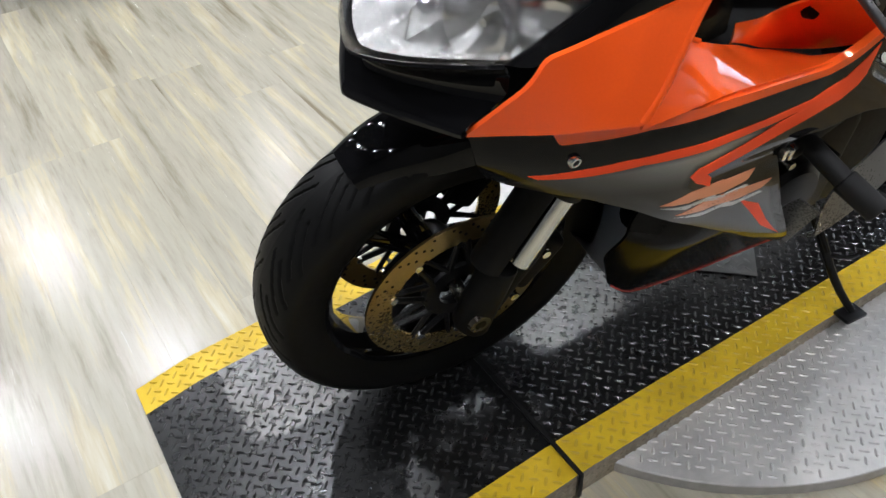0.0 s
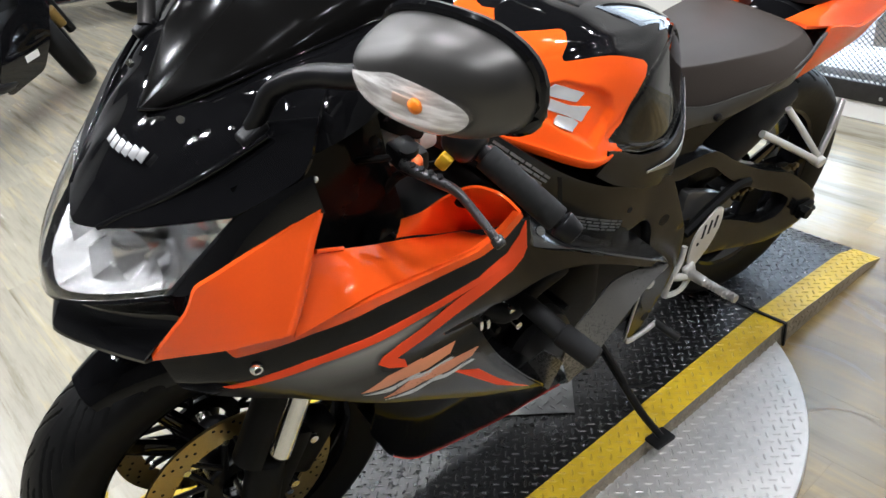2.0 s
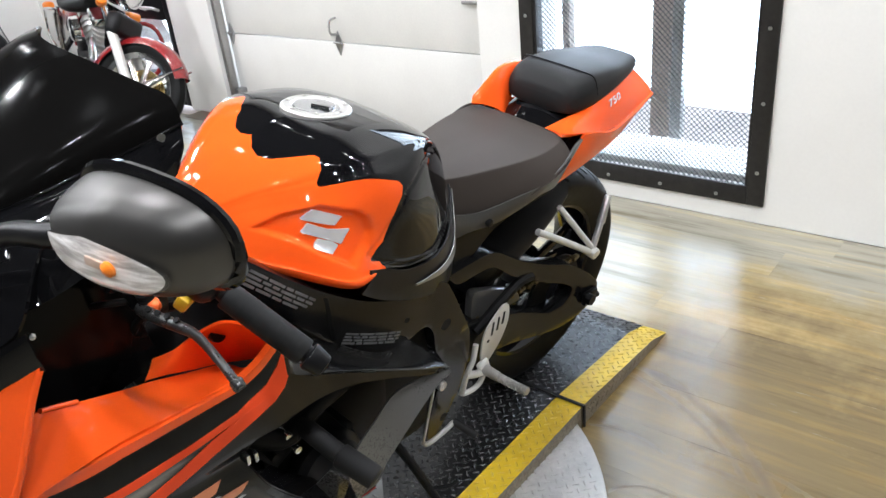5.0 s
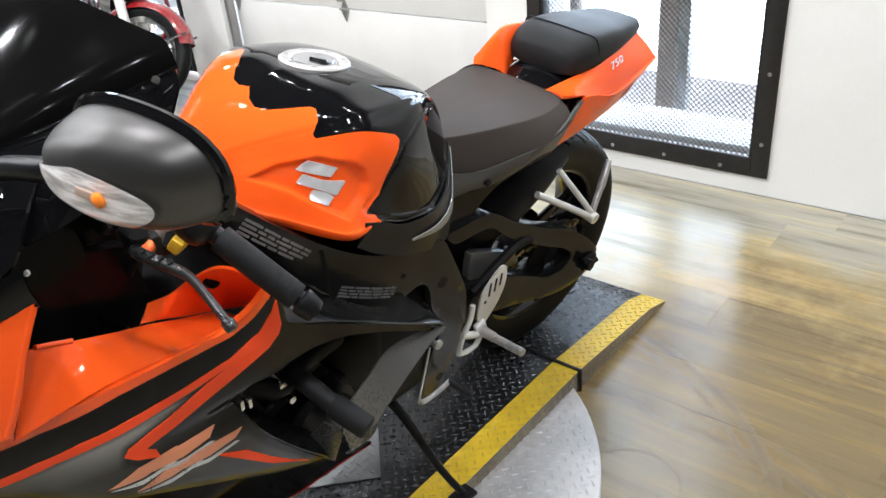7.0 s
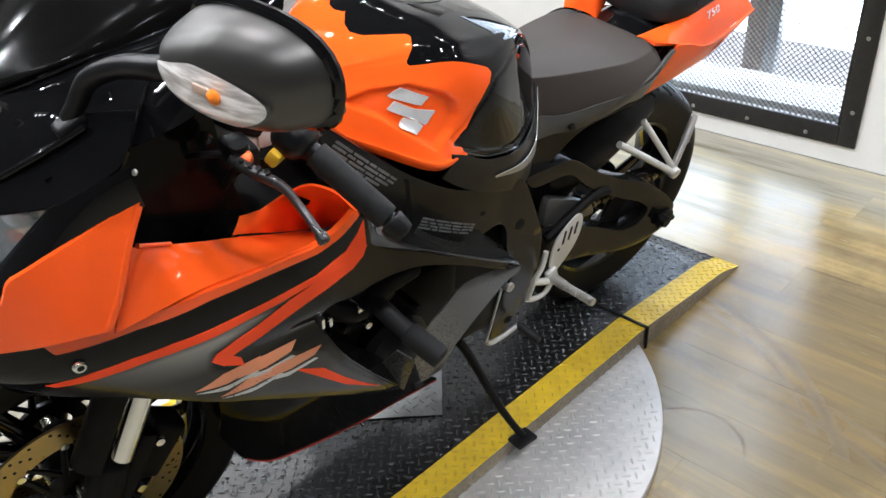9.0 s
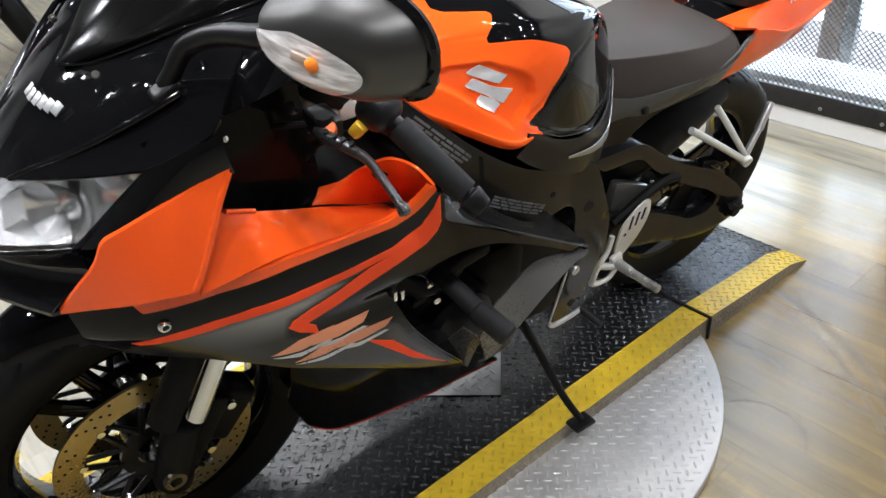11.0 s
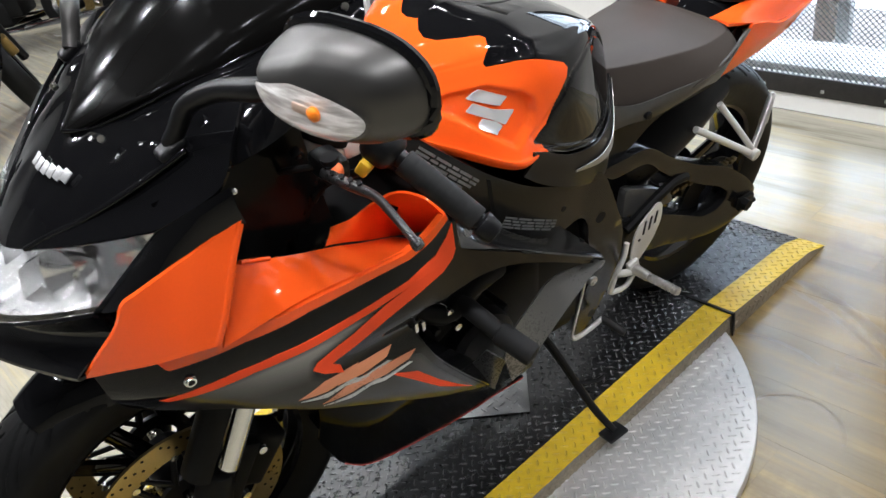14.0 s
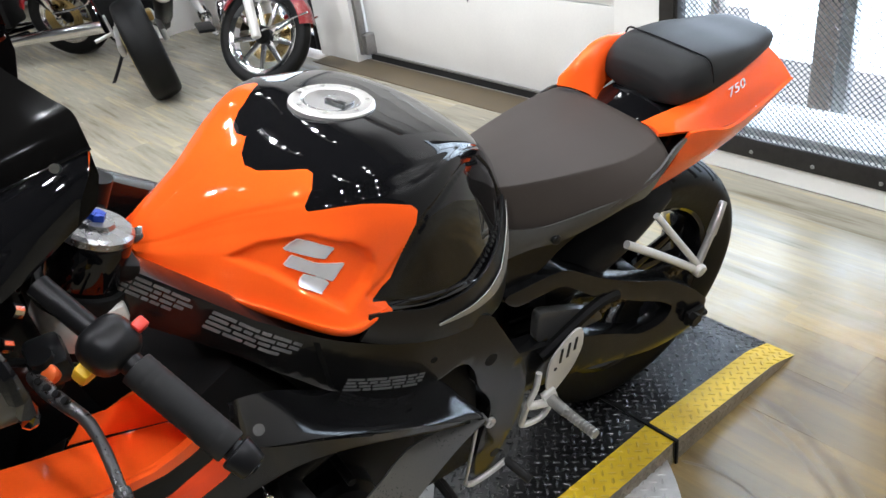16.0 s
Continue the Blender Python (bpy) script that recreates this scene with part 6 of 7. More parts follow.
tagged(num, "silver model number 750")
sb = Vector((0.415, 0.108, 0.672))
part("seat_bolt", join(rod(sb, sb + Vector((0, 0.01, 0)), 0.009, 14), rod(sb + Vector((0, 0.008, 0)), sb + Vector((0, 0.011, 0)), 0.005, 6)), M["black_frame"], bike)
part("rear_hugger", lofted([(0.35, 0.07, 0.56, 0.44, 1), (0.26, 0.098, 0.605, 0.49, 1), (0.15, 0.098, 0.635, 0.54, 1), (0.06, 0.085, 0.64, 0.585, 1)]), M["black_satin"], bike)

# ---- swingarm, chain and rear set
for s in (1, -1):
    ay = lambda u, w: 0.122 + 0.02 * max(0, min(1, (0.2 - u) / 0.25))
    arm = round_outline([(0.50, 0.60, 0.02), (0.383, 0.598, 0.03), (0.349, 0.588, 0.03), (0.274, 0.528, 0.05), (0.176, 0.468, 0.04), (0.073, 0.424, 0.03), (-0.011, 0.358, 0.02), (-0.060, 0.305, 0.015), (-0.045, 0.250, 0.02), (0.02, 0.226, 0.03), (0.086, 0.226, 0.03), (0.172, 0.248, 0.04), (0.272, 0.284, 0.04), (0.40, 0.315), (0.51, 0.345), (0.50, 0.455, 0.02), (0.344, 0.408, 0.03), (0.252, 0.368, 0.03), (0.128, 0.299, 0.02), (0.075, 0.298, 0.012), (0.050, 0.318, 0.012), (0.047, 0.340, 0.012), (0.085, 0.372, 0.02), (0.168, 0.414, 0.04), (0.285, 0.490, 0.03), (0.361, 0.560, 0.03), (0.47, 0.562, 0.02)], 0.02)
    sw = part("swingarm", soften(panel(arm, ay, 0.040, 0.022, s), 0.007), M["black_frame"], bike, "black braced swingarm", 40)
    part("arm_plate", soften(panel(round_outline([(0.40, 0.50, 0.02), (0.30, 0.455, 0.02), (0.24, 0.415, 0.02), (0.225, 0.385, 0.02), (0.30, 0.395, 0.02), (0.40, 0.42, 0.02)], 0.02), lambda u, w: 0.108, 0.02, 0.03, s), 0.004), M["grey_plastic"], sw, "dull grey inner arm plate")
    part("arm_decal", panel([(0.290, 0.466), (0.262, 0.452), (0.262, 0.445), (0.290, 0.459)], lambda u, w: 0.1095, 0.001, 0.02, s), M["silver_decal"], sw)
    part("arm_rib", tube([(0.40, s * 0.122, 0.40), (0.32, s * 0.122, 0.44), (0.26, s * 0.121, 0.46), (0.215, s * 0.12, 0.455)], 0.012, 8), M["black_rough"], sw)
    part("axle_block", join(box(-0.02, s * 0.146, 0.285, 0.05, 0.014, 0.036, 0.004), rod((-0.005, s * 0.15, 0.29), (-0.005, s * 0.166, 0.29), 0.016, 6), rod((-0.035, s * 0.145, 0.278), (-0.058, s * 0.145, 0.272), 0.008, 8)), M["black_rough"], sw)
CH = bmesh.new()
for i in range(34):
    for z0, z1 in ((0.425, 0.395), (0.36, 0.235)):
        a = i / 33
        CH = join(CH, box(0.5 - 0.5 * a, 0.10, z0 + (z1 - z0) * a, 0.0125, 0.012 if i % 2 else 0.018, 0.011, 0.002, 1))
tagged(part("chain", CH, M["gold"], bike, "brass-toned drive chain", 0), kind="stuff")
SPR = lathe([(0.096, 0.03), (0.096, 0.098), (0.103, 0.098), (0.103, 0.03)], RA, segs=44, closed=True)
part("sprocket", SPR, M["black_rough"], rw)
part("rear_disc", lathe([(-0.092, 0.07), (-0.092, 0.11), (-0.097, 0.11), (-0.097, 0.07)], RA, segs=48, closed=True), M["disc"], rw)

# rider footrest and heel plate (left), with shift linkage
PEG = part("footrest_hanger", join(tube([(0.427, 0.150, 0.398), (0.436, 0.154, 0.362), (0.456, 0.156, 0.330), (0.462, 0.152, 0.275)], 0.0062, 10), tube([(0.460, 0.155, 0.333), (0.430, 0.157, 0.318), (0.400, 0.157, 0.306)], 0.0085, 10), tube([(0.460, 0.154, 0.277), (0.436, 0.156, 0.272), (0.412, 0.157, 0.276), (0.396, 0.157, 0.300)], 0.0062, 10), moved(box(0, 0, 0, 0.030, 0.014, 0.040, 0.004), Matrix.Translation((0.398, 0.154, 0.318)) @ Matrix.Rotation(radians(20), 4, "Y"))), M["pale_alloy"], bike, "silver footrest hanger", 50)
heel = round_outline([(0.406, 0.340), (0.408, 0.372, 0.02), (0.403, 0.414, 0.02), (0.377, 0.443, 0.02), (0.346, 0.465, 0.012), (0.328, 0.457, 0.010), (0.322, 0.412, 0.02), (0.342, 0.362, 0.02), (0.377, 0.326), (0.395, 0.318)], 0.008)
HP = part("heel_plate", plate(heel, 0.1475, 0.1525, 0.001), M["pale_alloy"], PEG, "slotted silver heel plate")
for a, b, h in ((0.3775, 0.4145, 0.036), (0.3605, 0.4195, 0.036), (0.3440, 0.4270, 0.032)):
    part("slot", moved(box(0, 0, 0, 0.0062, 0.0016, h, 0.0006), Matrix.Translation((a, 0.1528, b)) @ Matrix.Rotation(radians(-5), 4, "Y")), M["rubber"], HP)
part("plate_hole", rod((0.389, 0.1515, 0.386), (0.389, 0.1532, 0.386), 0.0042, 12), M["rubber"], HP)
FR = part("footrest", join(rod((0.400, 0.155, 0.315), (0.398, 0.200, 0.318), 0.0125, 14, 0.011, 0.002), rod((0.398, 0.196, 0.318), (0.393, 0.274, 0.326), 0.0088, 12)), M["alloy"], PEG, "knurled silver footrest")
tagged(part("knurling", join(*[rod((0.3978 - 0.0005 * k, 0.204 + 0.0080 * k, 0.3188 + 0.0008 * k), (0.3976 - 0.0005 * k, 0.2075 + 0.0080 * k, 0.3191 + 0.0008 * k), 0.0102, 12, None, 0.001) for k in range(9)]), M["alloy"], FR), kind="stuff")
part("shift_rod", rod((0.606, 0.200, 0.425), (0.628, 0.200, 0.290), 0.0030, 10), M["alloy"], bike, "thin silver shift linkage rod")
part("shift_arm", join(rod((0.590, 0.160, 0.516), (0.590, 0.180, 0.516), 0.0062, 12, None, 0.0015), moved(box(0, 0, 0, 0.008, 0.006, 0.030, 0.002), Matrix.Translation((0.584, 0.172, 0.502)) @ Matrix.Rotation(radians(25), 4, "Y"))), M["alloy"], bike)
PED = part("shift_pedal", tube([(0.628, 0.200, 0.290), (0.614, 0.200, 0.276), (0.575, 0.200, 0.276), (0.538, 0.200, 0.284)], 0.0056, 10), M["alloy"], bike, "silver shift pedal")
part("pedal_toe", rod((0.538, 0.198, 0.284), (0.522, 0.252, 0.270), 0.0085, 14, None, 0.002), M["grip"], PED)

# side stand
FOOT = Vector((0.598, 0.318, 0.062))
ST = part("side_stand", tube([(0.655, 0.135, 0.262), (0.64, 0.17, 0.225), (0.615, 0.26, 0.12), FOOT + Vector((0.0, 0.0, 0.012))], lambda s: 0.0108 - 0.003 * s, 12), M["black_satin"], bike, "black side stand")
part("stand_foot", moved(box(0, 0, 0, 0.055, 0.04, 0.010, 0.004), Matrix.Translation(FOOT + Vector((0, 0.0, 0.004))) @ Matrix.Rotation(radians(11.5), 4, "X")), M["black_satin"], ST)
part("stand_spring", tube([(0.66, 0.155, 0.27), (0.628, 0.22, 0.175)], 0.0065, 8, 2), M["black_rough"], ST)
part("stand_tang", tube([(0.625, 0.225, 0.165), (0.59, 0.245, 0.163), (0.57, 0.25, 0.168)], 0.005, 8), M["black_satin"], ST)

# pillion footrest bracket: silver fork-shaped casting
BR = part("pillion_bracket", join(tube([(0.20, 0.112, 0.565), (0.13, 0.135, 0.52), (0.055, 0.165, 0.470)], 0.0082, 10), tube([(0.13, 0.112, 0.60), (0.09, 0.14, 0.54), (0.045, 0.165, 0.475)], 0.007, 10), rod((0.045, 0.15, 0.468), (0.045, 0.180, 0.464), 0.014, 16, None, 0.003)), M["pale_alloy"], bike, "silver pillion footrest bracket", 50)
part("folded_footrest", join(rod((0.045, 0.165, 0.47), (0.0, 0.15, 0.53), 0.0078, 12), rod((0.005, 0.152, 0.522), (-0.035, 0.135, 0.575), 0.010, 12, 0.008, 0.003)), M["alloy"], BR)

# ---- controls (left)
GI, GE = Vector((1.068, 0.285, 0.972)), Vector((1.015, 0.385, 0.898))
gd = (GE - GI).normalized()
BAR = part("handlebar", join(rod(GI - gd * 0.10, GE, 0.011, 16), moved(box(0, 0, 0, 0.05, 0.045, 0.034, 0.01), Matrix.Translation(FA + AXIS * 0.69 + Vector((0, 0.115, 0))))), M["black_satin"], bike, "black clip-on handlebar")
grip = rod(GI + gd * 0.012, GE - gd * 0.012, 0.0165, 24, None, 0.002)
ribs = [lathe([(k * 0.0072, 0.0165), (k * 0.0072 + 0.0012, 0.0167), (k * 0.0072 + 0.004, 0.0167), (k * 0.0072 + 0.0052, 0.0165)], axis="z", segs=20) for k in range(13)]
rq = gd.to_track_quat("Z", "Y").to_matrix().to_4x4()
GRP = part("grip", grip, M["grip"], BAR, "ribbed black rubber grip")
gr = join(*[moved(r, Matrix.Translation(GI + gd * 0.022) @ rq) for r in ribs])
tagged(part("grip_ribs", gr, M["grip"], GRP), kind="stuff")
part("bar_end", join(rod(GE - gd * 0.008, GE + gd * 0.016, 0.0175, 20, 0.014, 0.003), rod(GE + gd * 0.015, GE + gd * 0.018, 0.006, 6)), M["black_satin"], BAR)
SWI = part("switch_housing", moved(box(0, 0, 0, 0.052, 0.046, 0.048, 0.019, 5), Matrix.Translation(GI - gd * 0.018) @ rq), M["black_satin"], BAR)
YB = Vector((1.098, 0.268, 0.962))
part("yellow_button", moved(box(0, 0, 0, 0.026, 0.022, 0.016, 0.004), Matrix.Translation(YB) @ rq), M["yellow_plastic"], SWI, "yellow pass button")
part("red_switch", moved(box(0, 0, 0, 0.014, 0.010, 0.012, 0.003), Matrix.Translation(GI - gd * 0.015 + Vector((-0.028, 0, 0.012))) @ rq), M["red_line"], SWI)
M["lever_grey"] = surface("satin_grey_lever", (0.075, 0.075, 0.075), 0.30, 0.7, 0, 0.15, 200)
LV = part("clutch_lever", tube([(1.140, 0.240, 0.955), (1.134, 0.268, 0.955), (1.124, 0.294, 0.953), (1.116, 0.313, 0.949), (1.113, 0.335, 0.940), (1.113, 0.362, 0.932), (1.114, 0.384, 0.926)], lambda s: 0.0080 - 0.0028 * min(1.0, s * 1.6), 12), M["lever_grey"], BAR, "grey satin clutch lever")
part("lever_ball", rod((1.114, 0.380, 0.929), (1.114, 0.392, 0.923), 0.0075, 14, None, 0.003), M["lever_grey"], LV)
for k in range(4):
    c = Vector((1.1375 - 0.0045 * k, 0.258 + 0.0115 * k, 0.9615 - 0.0004 * k))
    part("lever_hole", rod(c, c + Vector((0.0015, 0.0006, 0.0032)), 0.0034, 12), M["rubber"], LV)
part("lever_perch", join(box(1.125, 0.225, 0.952, 0.035, 0.05, 0.03, 0.008), rod((1.128, 0.238, 0.955), (1.130, 0.238, 0.972), 0.011, 14)), M["black_satin"], BAR)
part("lever_adjuster", rod((1.126, 0.243, 0.951), (1.131, 0.251, 0.962), 0.0098, 14, None, 0.003), M["orange_plastic"], LV, "orange lever adjuster")
for k, (a, b, c) in enumerate(((1.15, 0.20, 0.965), (1.13, 0.19, 0.99), (1.165, 0.17, 0.95))):
    part("control_bolt", rod((a, b, c), (a + 0.006, b + 0.004, c + 0.008), 0.007, 10), M["steel"], BAR)
part("clutch_cable", tube([(1.14, 0.215, 0.95), (1.18, 0.17, 0.93), (1.15, 0.13, 0.85), (1.10, 0.14, 0.75)], 0.0045, 8), M["rubber"], BAR)
part("wiring", tube([(1.09, 0.25, 0.94), (1.12, 0.19, 0.90), (1.14, 0.15, 0.82)], 0.006, 8), M["rubber"], BAR)

# ---- mirror (left) with turn signal
RC = Vector((1.158, 0.390, 1.149))
MD = Vector((0.964, 0.259, -0.061)).normalized()
MA = Vector((-0.262, 0.964, -0.037))
MA = (MA - MD * MA.dot(MD)).normalized()
MB = MD.cross(MA)
STALK = [(1.284, 0.172, 1.024), (1.276, 0.180, 1.040), (1.264, 0.192, 1.068), (1.252, 0.213, 1.086), (1.238, 0.247, 1.104), (1.222, 0.300, 1.121), (1.196, 0.340, 1.136)]


def mirror_ring(s, t, grow=0.0):
    """A point of the housing: s from the glass rim to the nose, t round it."""
    k = max(0.0, 1 - s ** 3) ** 0.5
    c, sn = math.cos(t), math.sin(t)
    c, sn = math.copysign(abs(c) ** 0.8, c), math.copysign(abs(sn) ** 0.8, sn)
    lean_in = -0.030 * s - 0.008
    high = 1 + 0.10 * c - (0.55 * min(1.0, 1.6 * s) * max(0.0, -c) if sn > 0 else 0.0)
    return RC + MD * (0.060 * s + grow * 0.8) + MA * ((0.085 + grow) * c * k + lean_in) + MB * ((0.0466 + grow) * sn * k * high - 0.012 * s ** 1.3)


body = grid([[mirror_ring((i / 24) ** 0.8, 2 * math.pi * j / 56) for j in range(56)] for i in range(25)], close_cols=True)
MIR = part("mirror", body, M["mirror_grey"], bike, "satin dark grey mirror housing", 70)
part("mirror_rim", tube([mirror_ring(0.0, 2 * math.pi * j / 32, 0.001) for j in range(32)], 0.0062, 8, 1, True), M["black_gloss"], MIR, "glossy black mirror rim")
part("mirror_glass", grid([[RC + (mirror_ring(0.0, 2 * math.pi * j / 32) - RC) * f for j in range(32)] for f in (0.02, 0.5, 0.96)], close_cols=True), M["chrome"], MIR)
part("stalk", tube(STALK, lambda s: 0.0100 + 0.0030 * s, 14), M["black_satin"], MIR, "", 60)
part("stalk_base", moved(box(0, 0, 0, 0.036, 0.026, 0.014, 0.006, 3), Matrix.Translation((1.286, 0.176, 1.021)) @ Matrix.Rotation(radians(28), 4, "Y")), M["black_satin"], MIR)


def signal_shell(grow, dome, size):
    """A rounded patch on the nose of the housing, lifted and domed a little."""
    ca, sa = math.cos(radians(2)), math.sin(radians(2))
    rows = []
    for i in range(25):
        a = math.sin(math.pi / 2 * (i / 12 - 1))
        e = max(0.0, 1 - abs(a) ** 2.6) ** 0.5
        row = []
        for j in range(13):
            b = (j / 6 - 1) * e
            x, y = size * 0.060 * a, size * 0.0225 * b * (1.08 - 0.16 * a)
            x, y = x * ca - y * sa + 0.006, x * sa + y * ca - 0.004
            X, Y = x / 0.085, y / 0.0466
            k = min(0.99, max(1e-6, (abs(X) ** 2.5 + abs(Y) ** 2.5) ** 0.4))
            t = math.atan2(math.copysign(abs(Y / k) ** 1.25, Y), math.copysign(abs(X / k) ** 1.25, X))
            row.append(mirror_ring((1 - k * k) ** (1 / 3), t, grow) + MD * dome * (1 - a * a) * (1 - (b / max(e, 0.01)) ** 2))
        rows.append(row)
    return grid(rows)


def signal_bowl():
    m, t, n, l, b = nodes_of("turn_signal_reflector")
    vec = coords(t)
    big, fine = noise_tex(t, coords(t, (0.5, 0.35, 2.2)), 60, 3), noise_tex(t, vec, 260, 2)
    l.new(ramp(t, big, [(0.36, (0.40, 0.38, 0.36)), (0.50, (0.62, 0.60, 0.57)), (0.60, (0.90, 0.89, 0.87))]), b.inputs["Base Color"])
    b.inputs["Metallic"].default_value = 0.15
    b.inputs["Roughness"].default_value = 0.25
    bump(t, math_node(t, "ADD", big, math_node(t, "MULTIPLY", fine, 0.3)), 0.6, 0.004, b)
    return m


M["signal_white"] = signal_bowl()
SIG = part("turn_signal", signal_shell(0.0022, 0.0, 1.0), M["signal_white"], MIR, "silver turn signal reflector", 60)
sg = part("signal_lens", signal_shell(0.003, 0.007, 1.05), M["lens"], SIG, "clear turn signal lens", 60)
sg.visible_shadow = False
ab = mirror_ring(0.985, radians(5), 0.002) + MA * 0.012 + MB * 0.002
part("signal_bulb", moved(lathe([(-0.006, 0.0005), (-0.005, 0.004), (-0.002, 0.0068), (0.002, 0.0068), (0.005, 0.004), (0.006, 0.0005)], axis="x", segs=20), Matrix.Translation(ab) @ MD.to_track_quat("X", "Z").to_matrix().to_4x4()), M["amber"], SIG, "amber bulb")
part("bulb_holder", moved(box(0, 0, 0, 0.004, 0.020, 0.009, 0.002, 2), Matrix.Translation(ab - MA * 0.014 + MB * 0.001) @ MD.to_track_quat("X", "Z").to_matrix().to_4x4()), surface("tinted_bulb_holder", (0.55, 0.42, 0.34), 0.3, 0.5), SIG)
# the other mirror, the same turned over
MIR2 = part("mirror", moved(grid([[mirror_ring(i / 16, 2 * math.pi * j / 32) for j in range(32)] for i in range(17)], close_cols=True), FLIP), M["mirror_grey"], bike, "satin dark grey mirror housing", 70)
part("mirror_rim", moved(tube([mirror_ring(0.0, 2 * math.pi * j / 32, 0.001) for j in range(32)], 0.0062, 8, 1, True), FLIP), M["black_gloss"], MIR2, "glossy black mirror rim")
part("stalk", moved(tube(STALK, lambda q: 0.0115 + 0.003 * q, 14), FLIP), M["mirror_grey"], MIR2, "", 60)
part("stalk_base", moved(box(0, 0, 0, 0.036, 0.026, 0.014, 0.006, 3), Matrix.Translation((1.286, -0.176, 1.021)) @ Matrix.Rotation(radians(28), 4, "Y")), M["black_satin"], MIR2)

# turn the side parts into the bike's frame
LOW = {"front_wheel", "rear_wheel", "front_fork", "front_mudguard", "rear_hugger"}
CENTRAL = {"tank_side_cover", "seat_trim", "tank_badge", "tail_cowl", "tail_under", "tail_number", "tank_bolt", "nose_cowl", "headlamp_lens", "headlamp_reflector", "nose_beak", "windscreen", "screen_wing", "screen_side", "engine", "radiator", "dash", "fuel_tank", "rider_seat", "pillion_seat", "tail_centre", "belly_floor"}
for o in list(bike.children):
    if o.name.split(".")[0] in CENTRAL:
        continue
    right = sum(v.co.y for v in o.data.vertices) < 0 and o.name.split(".")[0] not in LOW
    o.matrix_basis = (FLIP @ SIDE @ FLIP if right else SIDE) @ o.matrix_basis

# ---------------------------------------------------------------- the motorcycles parked behind
M["wine_red"] = surface("wine_red_paint", (0.23, 0.012, 0.014), 0.25, 0, 1.0, 0.1, 200)
M["chrome_worn"] = surface("worn_chrome", (0.75, 0.75, 0.75), 0.13, 1.0, 0, 0.08, 90)
M["brown_metal"] = surface("brown_anodised", (0.30, 0.20, 0.07), 0.4, 0.8)
M["pearl"] = surface("pale_plastic", (0.7, 0.7, 0.68), 0.4)


def stand_at(x, y, heading, lean, z=0.0):
    """Frame of a parked bike: x forward, y left, z up, from the rear wheel's contact."""
    return Matrix.Translation((x, y, z)) @ Matrix.Rotation(radians(heading), 4, "Z") @ Matrix.Rotation(radians(-lean), 4, "X")


def plain_wheel(e, name, c, R, rim, w, spokes, rim_mat, spoke_mat, turn=None, twin=False):
    c = Vector(c)
    mv = turn or Matrix()
    root = part(name, moved(lathe([(-w * 0.30, rim - 0.028), (-w * 0.34, rim - 0.01), (-w * 0.40, rim + 0.004), (-w * 0.30, rim + 0.002), (w * 0.30, rim + 0.002), (w * 0.40, rim + 0.004), (w * 0.34, rim - 0.01), (w * 0.30, rim - 0.028)], c, segs=56, closed=True), mv), rim_mat, e, "cast rim", 40)
    prof = spline([(a, b, 0) for a, b in [(-w * 0.40, rim), (-w * 0.5, rim + (R - rim) * 0.45), (-w * 0.42, rim + (R - rim) * 0.8), (-w * 0.2, R - 0.006), (0, R), (w * 0.2, R - 0.006), (w * 0.42, rim + (R - rim) * 0.8), (w * 0.5, rim + (R - rim) * 0.45), (w * 0.40, rim)]], 3)
    part("tyre", moved(lathe([(p.x, p.y) for p in prof], c, segs=64), mv), M["rubber"], root, "black tyre", 60)
    part("hub", moved(lathe([(-0.05, 0.01), (-0.05, 0.03), (-0.03, 0.05), (0.03, 0.05), (0.05, 0.03), (0.05, 0.01)], c, segs=24), mv), M["black_rough"], root)
    for k in range(spokes):
        a = 2 * math.pi * k / spokes
        p0 = c + Vector((0.035 * math.cos(a), 0, 0.035 * math.sin(a)))
        p1 = c + Vector(((rim - 0.015) * math.cos(a), 0, (rim - 0.015) * math.sin(a)))
        q = (p1 - p0).to_track_quat("Z", "Y").to_matrix().to_4x4()
        bm = moved(rod((0, 0, 0), (0, 0, (p1 - p0).length), 0.016, 8, 0.011), Matrix.Translation(p0) @ q @ Matrix.Diagonal((0.55, 1.3, 1, 1)))
        part("spoke", moved(bm, mv), spoke_mat, root)
    d = part("brake_disc", moved(lathe([(w * 0.52, 0.07), (w * 0.52, 0.135), (w * 0.52 + 0.005, 0.135), (w * 0.52 + 0.005, 0.07)], c, segs=48, closed=True), mv), M["disc"], root)
    return root


def arc_guard(c, R, a0, a1, wd, drop):
    rows = []
    for i in range(17):
        a = radians(a0 + (a1 - a0) * i / 16)
        row = []
        for j in range(-6, 7):
            q = j / 6
            rr = R - drop * abs(q) ** 3
            row.append(Vector(c) + Vector((rr * math.cos(a), wd * q, rr * math.sin(a))))
        rows.append(row)
    g = grid(rows)
    bmesh.ops.solidify(g, geom=g.faces[:], thickness=0.003)
    return g


def finned(c, r, h, axis, n=7):
    """A cylinder barrel with cooling fins, along an axis."""
    c, axis = Vector(c), Vector(axis).normalized()
    q = axis.to_track_quat("Z", "Y").to_matrix().to_4x4()
    prof = []
    for k in range(n):
        z = h * k / n
        prof += [(z, r * 0.86), (z, r), (z + h / n * 0.5, r), (z + h / n * 0.5, r * 0.86)]
    return moved(lathe([(0, 0.01)] + prof + [(h, r * 0.86), (h, 0.01)], axis="z", segs=28), Matrix.Translation(c) @ q)


